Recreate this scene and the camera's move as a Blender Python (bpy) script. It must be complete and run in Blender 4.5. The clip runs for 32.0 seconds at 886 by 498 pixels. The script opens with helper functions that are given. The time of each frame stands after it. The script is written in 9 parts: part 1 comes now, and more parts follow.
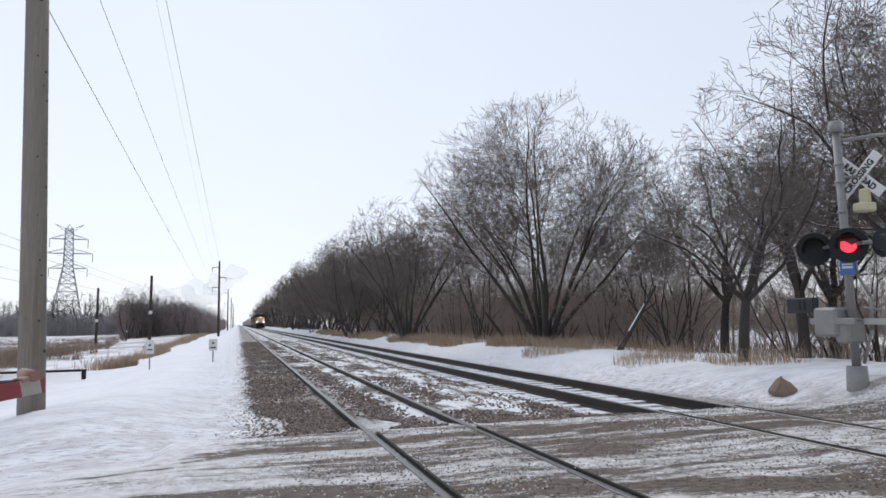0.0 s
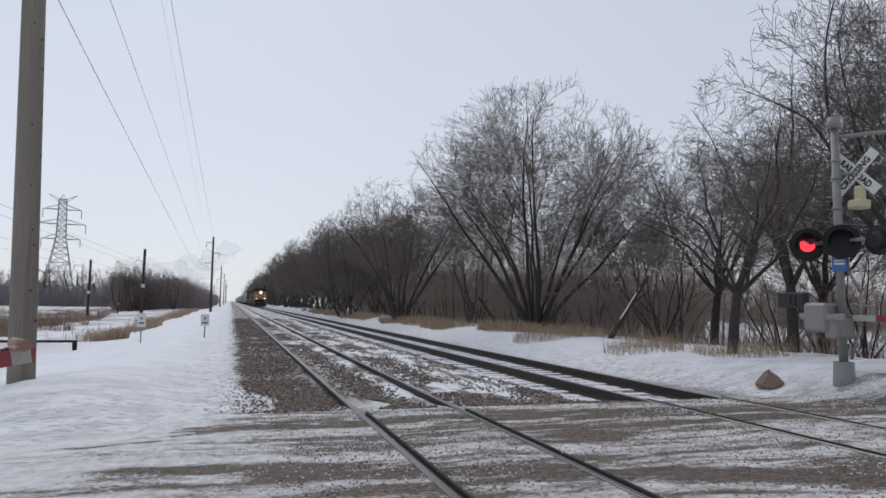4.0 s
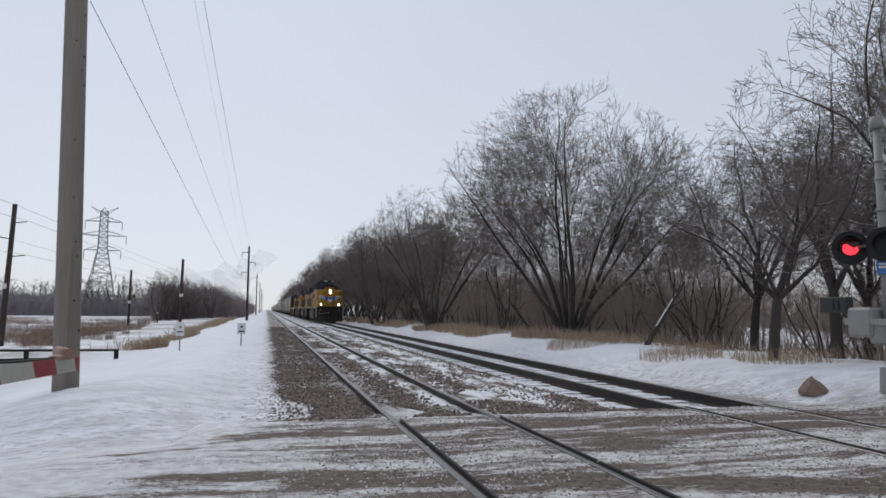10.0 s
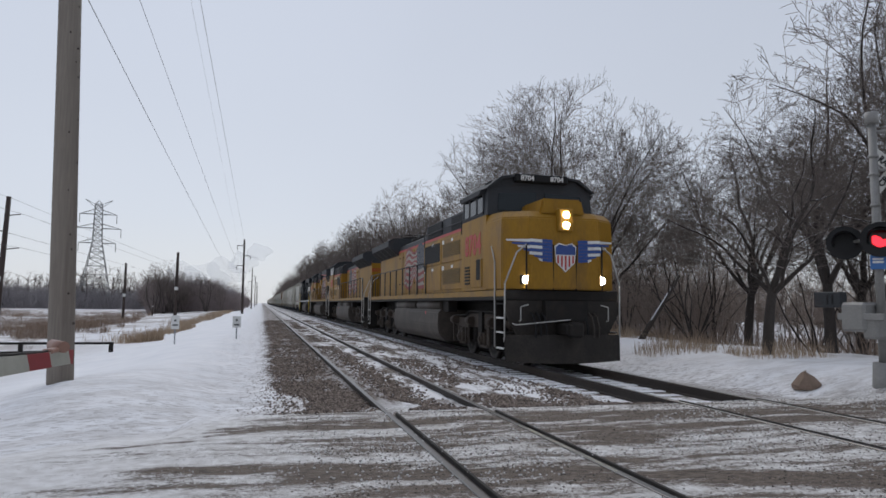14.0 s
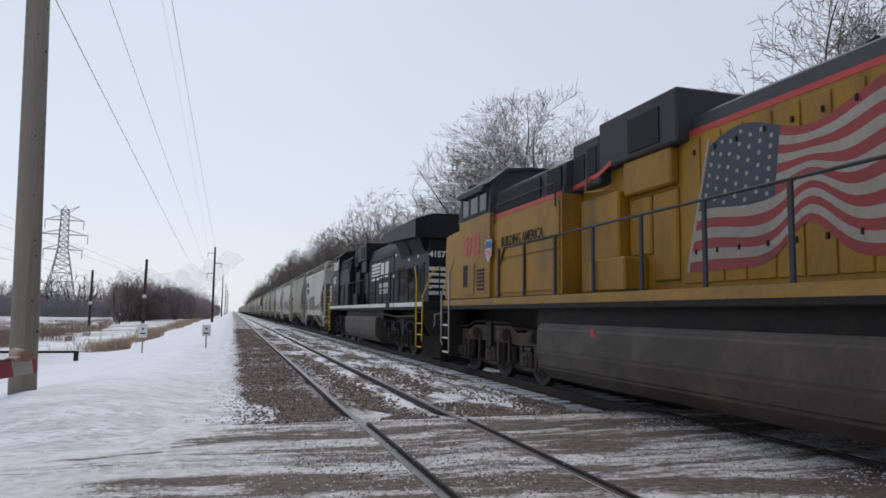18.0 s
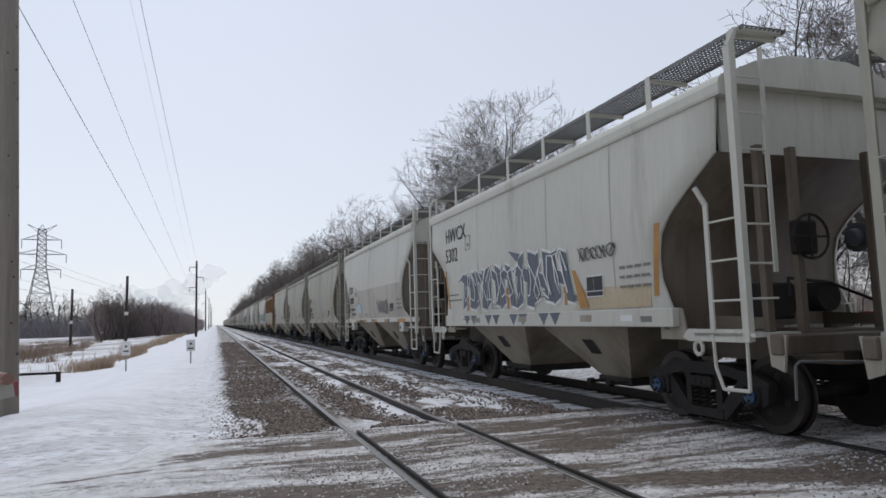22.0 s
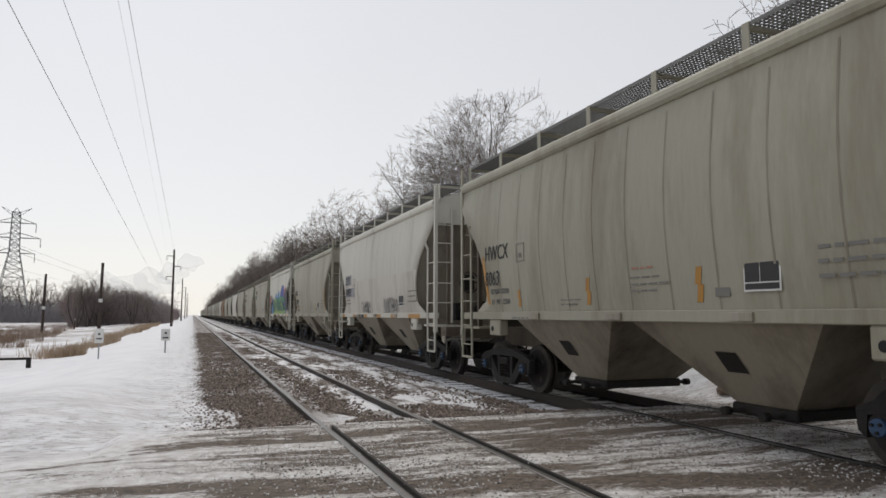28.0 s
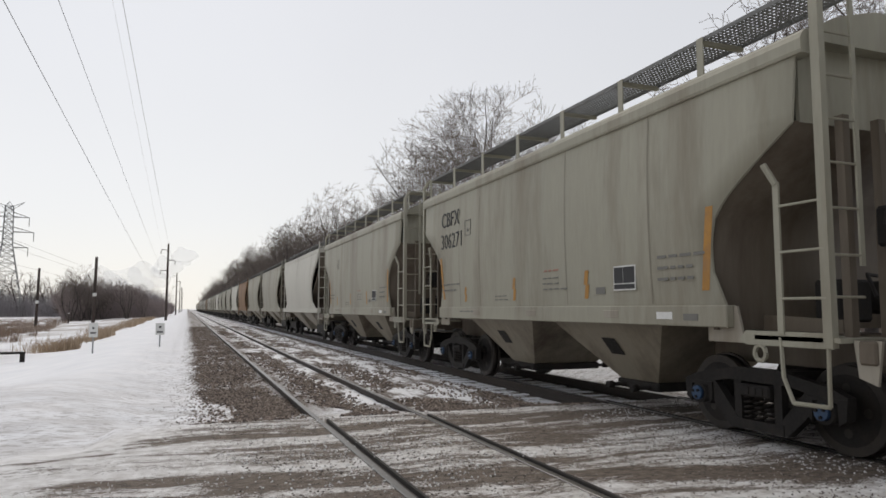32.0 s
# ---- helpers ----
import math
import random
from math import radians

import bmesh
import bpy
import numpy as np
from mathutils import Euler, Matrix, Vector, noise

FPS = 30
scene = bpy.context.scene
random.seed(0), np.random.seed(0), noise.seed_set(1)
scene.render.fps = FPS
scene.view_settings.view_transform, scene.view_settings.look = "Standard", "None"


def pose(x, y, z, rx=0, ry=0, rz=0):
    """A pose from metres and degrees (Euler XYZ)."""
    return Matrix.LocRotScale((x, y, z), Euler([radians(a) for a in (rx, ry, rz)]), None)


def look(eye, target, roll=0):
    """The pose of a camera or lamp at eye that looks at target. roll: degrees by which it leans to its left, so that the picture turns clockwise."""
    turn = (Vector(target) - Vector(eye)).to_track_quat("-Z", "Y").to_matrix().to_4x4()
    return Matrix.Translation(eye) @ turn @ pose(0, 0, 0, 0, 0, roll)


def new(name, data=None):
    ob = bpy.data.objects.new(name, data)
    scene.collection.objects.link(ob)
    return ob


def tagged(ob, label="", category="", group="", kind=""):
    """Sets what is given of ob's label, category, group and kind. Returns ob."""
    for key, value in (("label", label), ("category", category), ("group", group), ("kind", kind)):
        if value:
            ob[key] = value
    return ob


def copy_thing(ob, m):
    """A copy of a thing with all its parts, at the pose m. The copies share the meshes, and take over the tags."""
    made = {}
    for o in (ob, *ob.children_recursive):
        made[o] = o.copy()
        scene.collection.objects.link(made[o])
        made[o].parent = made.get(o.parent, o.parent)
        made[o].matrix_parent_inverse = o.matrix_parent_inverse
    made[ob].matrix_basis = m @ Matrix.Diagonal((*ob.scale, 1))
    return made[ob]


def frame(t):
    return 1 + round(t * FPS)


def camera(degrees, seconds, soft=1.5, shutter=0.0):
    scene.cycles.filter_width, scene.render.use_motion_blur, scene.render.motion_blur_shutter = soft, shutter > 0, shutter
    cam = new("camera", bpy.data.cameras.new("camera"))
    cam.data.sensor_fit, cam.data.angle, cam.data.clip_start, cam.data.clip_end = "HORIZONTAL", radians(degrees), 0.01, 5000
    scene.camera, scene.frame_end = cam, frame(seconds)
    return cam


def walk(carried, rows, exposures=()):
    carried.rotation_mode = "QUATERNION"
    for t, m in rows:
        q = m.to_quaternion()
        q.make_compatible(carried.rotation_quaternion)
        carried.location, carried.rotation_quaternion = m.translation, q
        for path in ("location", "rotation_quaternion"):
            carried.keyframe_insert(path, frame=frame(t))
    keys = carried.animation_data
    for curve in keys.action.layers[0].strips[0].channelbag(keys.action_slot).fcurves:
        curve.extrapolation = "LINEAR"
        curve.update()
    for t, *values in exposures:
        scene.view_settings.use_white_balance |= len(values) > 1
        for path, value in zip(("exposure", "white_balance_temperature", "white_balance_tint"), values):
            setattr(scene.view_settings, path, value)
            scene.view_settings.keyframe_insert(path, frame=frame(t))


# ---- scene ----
# The camera: held at one spot beside the road, turning a little. Rows of seconds, yaw, pitch and roll in degrees.
EYE = (0.0, 0.0, 1.48)
cam = camera(66.0, 32.0, soft=1.6)
PATH = (
    (0, -16.71, 6.01, -1.03), (0.5, -15.72, 5.38, -0.51), (1, -16.05, 5.06, -0.08), (1.5, -16.43, 4.91, 0.39), (2, -16.62, 4.73, 0.48),
    (2.5, -16.67, 4.61, 0.73), (3, -16.84, 4.50, 0.83), (3.5, -16.95, 4.54, 0.88), (5.5, -17.88, 4.84, 0.56), (6, -17.91, 4.95, 0.56),
    (6.5, -17.51, 5.00, 0.60), (7, -16.74, 4.99, 0.37), (7.5, -16.07, 4.83, 0.26), (8, -15.67, 4.69, 0.31), (8.5, -15.47, 4.67, 0.45),
    (9, -15.38, 4.69, 0.51), (9.5, -15.23, 4.99, 0.46), (10, -14.41, 5.17, 0.46), (10.5, -13.98, 5.18, 0.50), (11, -13.79, 5.07, 0.69),
    (11.5, -13.86, 5.02, 0.64), (12, -14.10, 4.90, 0.58), (12.5, -14.28, 4.81, 0.67), (13, -14.47, 4.77, 0.67), (13.5, -14.61, 4.72, 0.62),
    (14, -14.78, 4.66, 0.59), (14.5, -14.86, 4.58, 0.45), (16.5, -15.54, 4.86, 0.75), (17, -15.97, 4.96, 0.70), (17.5, -16.54, 5.18, 0.77),
    (18, -17.02, 5.42, 0.75), (18.5, -17.30, 5.62, 0.45), (19, -17.38, 5.92, 0.25), (19.5, -17.29, 6.21, -0.31), (20, -17.36, 6.34, -0.95),
    (20.5, -17.71, 6.39, -1.40), (21, -18.02, 6.39, -3.17), (21.5, -18.39, 6.16, -2.45), (22, -18.44, 5.79, -1.64), (22.5, -18.40, 5.44, -1.06),
    (23, -18.35, 5.32, -0.71), (23.5, -18.24, 5.14, -0.51), (24, -18.19, 5.17, -0.35), (24.5, -18.31, 5.27, -0.28), (25, -18.58, 5.40, -0.18),
    (25.5, -18.99, 5.47, -0.22), (27.5, -19.85, 5.54, -0.06), (28, -20.07, 5.55, 0.13), (28.5, -20.17, 5.56, 0.27), (29, -20.21, 5.55, 0.24),
    (29.5, -20.25, 5.53, 0.08), (30, -20.28, 5.51, -0.04), (30.5, -20.32, 5.44, -0.12), (31, -20.37, 5.28, -0.23), (31.5, -20.44, 5.13, -0.04),
    (32, -20.49, 5.04, 0.09),
)


def aimed(yaw, pitch, roll):
    a, b = radians(yaw), radians(pitch)
    way = Vector((-math.sin(a) * math.cos(b), math.cos(a) * math.cos(b), math.sin(b)))
    return look(EYE, Vector(EYE) + way * 10, roll)


walk(cam, [(t, aimed(a, b, c)) for t, a, b, c in PATH],
     exposures=((0, 0.33, 6500, 10), (0.5, 0.09, 6500, 10), (1, -0.02, 6500, 10), (3, -0.03, 6500, 10), (13, -0.07, 6500, 10), (14.5, -0.15, 6500, 10), (17, 0.05, 6500, 10), (20, 0.07, 6500, 10), (24.5, 0.15, 6500, 10), (28, 0.17, 7300, 10), (32, 0.20, 7300, 10)))

# ---- light: a bright overcast winter sky ----
world = bpy.data.worlds.new("world")
scene.world = world
world.use_nodes = True
wn, wl = world.node_tree.nodes, world.node_tree.links
wn.clear()
sky = wn.new("ShaderNodeTexSky")
sky.sky_type, sky.sun_disc, sky.sun_elevation, sky.sun_rotation = "NISHITA", False, radians(51.0), radians(9.5)
clear = wn.new("ShaderNodeVectorMath")
clear.operation = "SCALE"
clear.inputs["Scale"].default_value = 0.10
wl.new(sky.outputs[0], clear.inputs[0])
coord = wn.new("ShaderNodeTexCoord")
sep = wn.new("ShaderNodeSeparateXYZ")
wl.new(coord.outputs["Generated"], sep.inputs[0])
ramp = wn.new("ShaderNodeValToRGB")
ramp.color_ramp.elements[0].position, ramp.color_ramp.elements[0].color = 0.0, (0.782, 0.815, 0.862, 1)
ramp.color_ramp.elements[1].position, ramp.color_ramp.elements[1].color = 0.55, (0.643, 0.70, 0.822, 1)
mid = ramp.color_ramp.elements.new(0.12)
mid.color = (0.741, 0.79, 0.882, 1)
wl.new(sep.outputs["Z"], ramp.inputs[0])
veil = wn.new("ShaderNodeTexNoise")
veil.inputs["Scale"].default_value, veil.inputs["Detail"].default_value = 1.6, 5
wl.new(coord.outputs["Generated"], veil.inputs["Vector"])
vary = wn.new("ShaderNodeMapRange")
vary.inputs["To Min"].default_value, vary.inputs["To Max"].default_value = 0.93, 1.07
wl.new(veil.outputs["Fac"], vary.inputs["Value"])
cloud = wn.new("ShaderNodeVectorMath")
cloud.operation = "SCALE"
wl.new(ramp.outputs[0], cloud.inputs[0])
# the cloud is brighter towards the hidden sun and duller behind
side = wn.new("ShaderNodeMapRange")
side.inputs["From Min"].default_value, side.inputs["From Max"].default_value = -0.6, 0.35
side.inputs["To Min"].default_value, side.inputs["To Max"].default_value = 0.70, 1.0
wl.new(sep.outputs["Y"], side.inputs["Value"])
both = wn.new("ShaderNodeMath")
both.operation = "MULTIPLY"
wl.new(vary.outputs[0], both.inputs[0])
wl.new(side.outputs[0], both.inputs[1])
across = wn.new("ShaderNodeMapRange")
across.inputs["From Min"].default_value, across.inputs["From Max"].default_value = -0.1, 0.8
across.inputs["To Min"].default_value, across.inputs["To Max"].default_value = 1.0, 0.86
wl.new(sep.outputs["X"], across.inputs["Value"])
all_ = wn.new("ShaderNodeMath")
all_.operation = "MULTIPLY"
wl.new(both.outputs[0], all_.inputs[0])
wl.new(across.outputs[0], all_.inputs[1])
wl.new(all_.outputs[0], cloud.inputs["Scale"])
over = wn.new("ShaderNodeMix")
over.data_type = "RGBA"
over.inputs["Factor"].default_value = 0.9
wl.new(clear.outputs[0], over.inputs["A"])
wl.new(cloud.outputs[0], over.inputs["B"])
back = wn.new("ShaderNodeBackground")
back.inputs["Strength"].default_value = 1.0
wl.new(over.outputs["Result"], back.inputs[0])
wl.new(back.outputs[0], wn.new("ShaderNodeOutputWorld").inputs[0])
sun = new("sun", bpy.data.lights.new("sun", "SUN"))
sun.data.energy, sun.data.angle, sun.data.color = 0.75, radians(35), (1.0, 0.96, 0.9)
sun.matrix_world = look((0, 0, 0), (-0.10, -0.60, -0.75))

# ---- materials ----
MATS = {}


def shade(name, base, rough=0.7, metal=0.0, vary=0.12, scale=3.0, fine=40.0, bump=0.15, dirt=None, dirt_amount=0.5,
          dirt_scale=1.2, stretch=(1, 1, 1), each=0.0, glow=0.0, spec=0.5, snow=0.0):
    """A surface with variation at two scales, relief, stains of the colour dirt and, where the faces look up, snow."""
    if name in MATS:
        return MATS[name]
    m = bpy.data.materials.new(name)
    m.use_nodes = True
    n, l = m.node_tree.nodes, m.node_tree.links
    bsdf = n["Principled BSDF"]
    bsdf.inputs["Roughness"].default_value, bsdf.inputs["Metallic"].default_value = rough, metal
    bsdf.inputs["Specular IOR Level"].default_value = spec
    tc, mp = n.new("ShaderNodeTexCoord"), n.new("ShaderNodeMapping")
    mp.inputs["Scale"].default_value = stretch
    l.new(tc.outputs["Object"], mp.inputs[0])

    def noisy(s, detail, rough_=0.6):
        t = n.new("ShaderNodeTexNoise")
        t.inputs["Scale"].default_value, t.inputs["Detail"].default_value, t.inputs["Roughness"].default_value = s, detail, rough_
        l.new(mp.outputs[0], t.inputs["Vector"])
        return t

    big, small = noisy(scale, 4), noisy(fine, 3)
    add = n.new("ShaderNodeMath")
    add.operation = "ADD"
    l.new(big.outputs["Fac"], add.inputs[0])
    l.new(small.outputs["Fac"], add.inputs[1])
    rng = n.new("ShaderNodeMapRange")
    rng.inputs["From Min"].default_value, rng.inputs["From Max"].default_value = 0.55, 1.45
    rng.inputs["To Min"].default_value, rng.inputs["To Max"].default_value = 1 - vary, 1 + vary
    l.new(add.outputs[0], rng.inputs["Value"])
    col = n.new("ShaderNodeVectorMath")
    col.operation = "SCALE"
    col.inputs[0].default_value = base
    l.new(rng.outputs[0], col.inputs["Scale"])
    out = col.outputs[0]
    if each:
        info, er = n.new("ShaderNodeObjectInfo"), n.new("ShaderNodeMapRange")
        er.inputs["To Min"].default_value, er.inputs["To Max"].default_value = 1 - each, 1 + each
        l.new(info.outputs["Random"], er.inputs["Value"])
        em = n.new("ShaderNodeVectorMath")
        em.operation = "SCALE"
        l.new(out, em.inputs[0])
        l.new(er.outputs[0], em.inputs["Scale"])
        out = em.outputs[0]

    def blend(fac, colour, src):
        mx = n.new("ShaderNodeMix")
        mx.data_type = "RGBA"
        l.new(fac, mx.inputs["Factor"])
        l.new(src, mx.inputs["A"])
        mx.inputs["B"].default_value = (*colour, 1)
        return mx.outputs["Result"]

    if dirt:
        d = noisy(dirt_scale, 6, 0.7)
        dr = n.new("ShaderNodeMapRange")
        dr.inputs["From Min"].default_value, dr.inputs["From Max"].default_value = 0.62 - 0.3 * dirt_amount, 0.75
        dr.inputs["To Max"].default_value = min(1.0, 0.4 + dirt_amount)
        l.new(d.outputs["Fac"], dr.inputs["Value"])
        out = blend(dr.outputs[0], dirt, out)
    if snow:
        geo, sz = n.new("ShaderNodeNewGeometry"), n.new("ShaderNodeSeparateXYZ")
        l.new(geo.outputs["Normal"], sz.inputs[0])
        s2 = n.new("ShaderNodeMath")
        s2.operation = "MULTIPLY_ADD"
        sn = noisy(2.3, 3)
        l.new(sn.outputs["Fac"], s2.inputs[0])
        s2.inputs[1].default_value = 0.9
        l.new(sz.outputs["Z"], s2.inputs[2])
        sr = n.new("ShaderNodeMapRange")
        sr.inputs["From Min"].default_value, sr.inputs["From Max"].default_value = 1.42 - snow, 1.52 - snow
        l.new(s2.outputs[0], sr.inputs["Value"])
        out = blend(sr.outputs[0], (0.8, 0.81, 0.84), out)
    l.new(out, bsdf.inputs["Base Color"])
    if bump:
        b = n.new("ShaderNodeBump")
        b.inputs["Strength"].default_value, b.inputs["Distance"].default_value = bump, 0.02
        l.new(add.outputs[0], b.inputs["Height"])
        l.new(b.outputs[0], bsdf.inputs["Normal"])
    if glow:
        bsdf.inputs["Emission Color"].default_value = (*base, 1)
        bsdf.inputs["Emission Strength"].default_value = glow
    MATS[name] = m
    return m


# ---- mesh helpers ----
def part(name, bm, material, parent=None, label=""):
    me = bpy.data.meshes.new(name)
    bm.to_mesh(me)
    bm.free()
    for mat in material if isinstance(material, (list, tuple)) else [material]:
        me.materials.append(mat)
    ob = new(name, me)
    if parent:
        ob.parent = parent
    if label:
        ob["label"] = label
    return ob


def again(ob, name, parent, m=None):
    """Another object on the mesh of ob."""
    o = new(name, ob.data)
    o.parent = parent
    if m is not None:
        o.matrix_local = m
    if ob.get("label"):
        o["label"] = ob["label"]
    return o


def box(bm, x0, y0, z0, x1, y1, z1, bevel=0.0, mat=0):
    r = bmesh.ops.create_cube(bm, size=1.0)
    vs = r["verts"]
    for v in vs:
        v.co = Vector((x0 + (v.co.x + 0.5) * (x1 - x0), y0 + (v.co.y + 0.5) * (y1 - y0), z0 + (v.co.z + 0.5) * (z1 - z0)))
    fs = {f for v in vs for f in v.link_faces}
    for f in fs:
        f.material_index = mat
    if bevel:
        es = list({e for v in vs for e in v.link_edges})
        bmesh.ops.bevel(bm, geom=es, offset=bevel, segments=1, affect="EDGES", profile=0.5)
    return bm


def bar(bm, a, b, r0, r1=None, sides=8, mat=0, caps=True):
    """A round bar from a to b."""
    a, b = Vector(a), Vector(b)
    d = b - a
    r1 = r0 if r1 is None else r1
    m = Matrix.Translation((a + b) / 2) @ d.to_track_quat("Z", "Y").to_matrix().to_4x4()
    r = bmesh.ops.create_cone(bm, cap_ends=caps, segments=sides, radius1=r0, radius2=r1, depth=d.length, matrix=m)
    for v in r["verts"]:
        for f in v.link_faces:
            f.material_index = mat
            f.smooth = sides > 6 and len(f.verts) == 4
    return bm


def pipe(bm, pts, r, sides=6, mat=0):
    for a, b in zip(pts, pts[1:]):
        bar(bm, a, b, r, sides=sides, mat=mat)
    return bm


def prism(bm, outline, y0, y1, mat=0, bevel=0.0):
    """The outline (x, z) drawn out from y0 to y1."""
    a = [bm.verts.new((x, y0, z)) for x, z in outline]
    b = [bm.verts.new((x, y1, z)) for x, z in outline]
    n = len(a)
    fs = [bm.faces.new(a), bm.faces.new(b[::-1])]
    fs += [bm.faces.new((a[(i + 1) % n], a[i], b[i], b[(i + 1) % n])) for i in range(n)]
    for f in fs:
        f.material_index = mat
    bmesh.ops.recalc_face_normals(bm, faces=fs)
    return fs


def slab(bm, outline, x0, x1, mat=0):
    """The outline (y, z) drawn out from x0 to x1."""
    a = [bm.verts.new((x0, y, z)) for y, z in outline]
    b = [bm.verts.new((x1, y, z)) for y, z in outline]
    n = len(a)
    fs = [bm.faces.new(a), bm.faces.new(b[::-1])]
    fs += [bm.faces.new((a[(i + 1) % n], a[i], b[i], b[(i + 1) % n])) for i in range(n)]
    for f in fs:
        f.material_index = mat
    bmesh.ops.recalc_face_normals(bm, faces=fs)
    return fs


def thing(name, m, label, category, group="", kind=""):
    e = new(name)
    e.empty_display_size = 0.2
    e.matrix_world = m
    return tagged(e, label, category, group, kind)


def data_part(name, verts, faces, material, parent=None, smooth=False, label=""):
    me = bpy.data.meshes.new(name)
    me.from_pydata(verts, [], faces)
    me.materials.append(material)
    if smooth:
        me.shade_smooth()
    ob = new(name, me)
    if parent:
        ob.parent = parent
    if label:
        ob["label"] = label
    return ob



# ---- ground ----
NEAR, FAR_T, HALF = 2.43, 7.12, 0.72     # centres of the two tracks and half the distance of their rails
ROAD = 9.7                               # the far edge of the level crossing


def bumps(x, y, s, k=0):
    return noise.noise(Vector((x * s, y * s, 7.3 + k)))


def step(a, b, v):
    t = min(1.0, max(0.0, (v - a) / (b - a)))
    return t * t * (3 - 2 * t)


def height(x, y):
    """The lie of the land: rail tops are at 0."""
    bed = -0.20 + 0.085 * step(5.9, 5.3, x)
    left = -0.28 - 0.75 * step(-1.0, -9.0, x) - 0.6 * step(-9, -30, x)
    mound = 0.31 * math.exp(-((x + 3.7) / 2.3) ** 2 - ((y - 13.6) / 4.5) ** 2)
    ridge = mound + 0.22 * math.exp(-((x + 2.2) / 1.6) ** 2) * step(7, 12, y) * (1 - step(26, 44, y))
    right = -0.22 + 0.50 * step(8.9, 12.5, x) - 0.9 * step(14.0, 24.0, x)
    z = bed
    if x < 0.9:
        s = step(0.9, -0.9, x)
        z = bed * (1 - s) + (left + ridge) * s
    elif x > 8.7:
        z = right
    road = -0.012
    r = 1 - step(ROAD - 0.3, ROAD + 1.0 + 0.5 * bumps(x, y, 0.4), y)
    if x < -1.0:
        r *= 1 - step(7.5, 10.5, y + 0.5 * (-1 - x))
    if x > 9.4:
        r *= 1 - 0.8 * step(9.4, 11.5, x)
    z = z * (1 - r) + road * r
    for rail in (NEAR - HALF, NEAR + HALF, FAR_T - HALF, FAR_T + HALF):
        if y < ROAD and 0.042 < x - rail < 0.112:
            z = -0.075
    if 0.6 < x < 9.2 and y > ROAD - 0.5:
        z += 0.022 * bumps(x, y, 2.2, 2) * (1 - r)
    wild = step(-1.0, -4.0, x) if x < 0 else step(9.2, 11.0, x)
    z += wild * (0.10 * bumps(x, y, 0.35) + 0.05 * bumps(x, y, 1.1, 3)) * (1 - 0.7 * r)
    if x > 9.5:
        z += 0.25 * step(9.8, 11, x) * math.exp(-((y - 10.2) / 1.3) ** 2) * (0.8 + 0.6 * bumps(x, y, 1.4, 5))
    # trodden crust beside the road
    if -7 < x < 0.6 and 5 < y < 26:
        z += (0.030 * bumps(x, y, 2.6, 13) + 0.016 * bumps(x, y, 5.5, 17)) * step(0.6, -1.5, x) * step(26, 18, y)
    far = math.hypot(x, y)
    if x < -8:
        z += 0.35 * bumps(x, y, 0.06, 9) * step(10, 60, far)
    return z


def axis(breaks):
    out = [breaks[0][0]]
    for a, b, d in breaks:
        n = max(1, round((b - a) / d))
        out += [a + (b - a) * (i + 1) / n for i in range(n)]
    return out


XS = axis([(-3000, -300, 540), (-300, -60, 24), (-60, -14, 3.2), (-14, -6, 0.7), (-6, 0, 0.26), (0, 1.2, 0.12), (1.2, 8.7, 0.25),
           (8.7, 14, 0.22), (14, 30, 1.1), (30, 80, 7), (80, 300, 40), (300, 3000, 540)])
XS = sorted(XS + [rail + d for rail in (NEAR - HALF, NEAR + HALF, FAR_T - HALF, FAR_T + HALF) for d in (0.036, 0.046, 0.108, 0.118)])
YS = axis([(-3000, -300, 540), (-300, -30, 54), (-30, 2, 4), (2, 6, 0.6), (6, 16, 0.2), (16, 40, 0.6), (40, 120, 4), (120, 500, 19), (500, 3000, 250)])


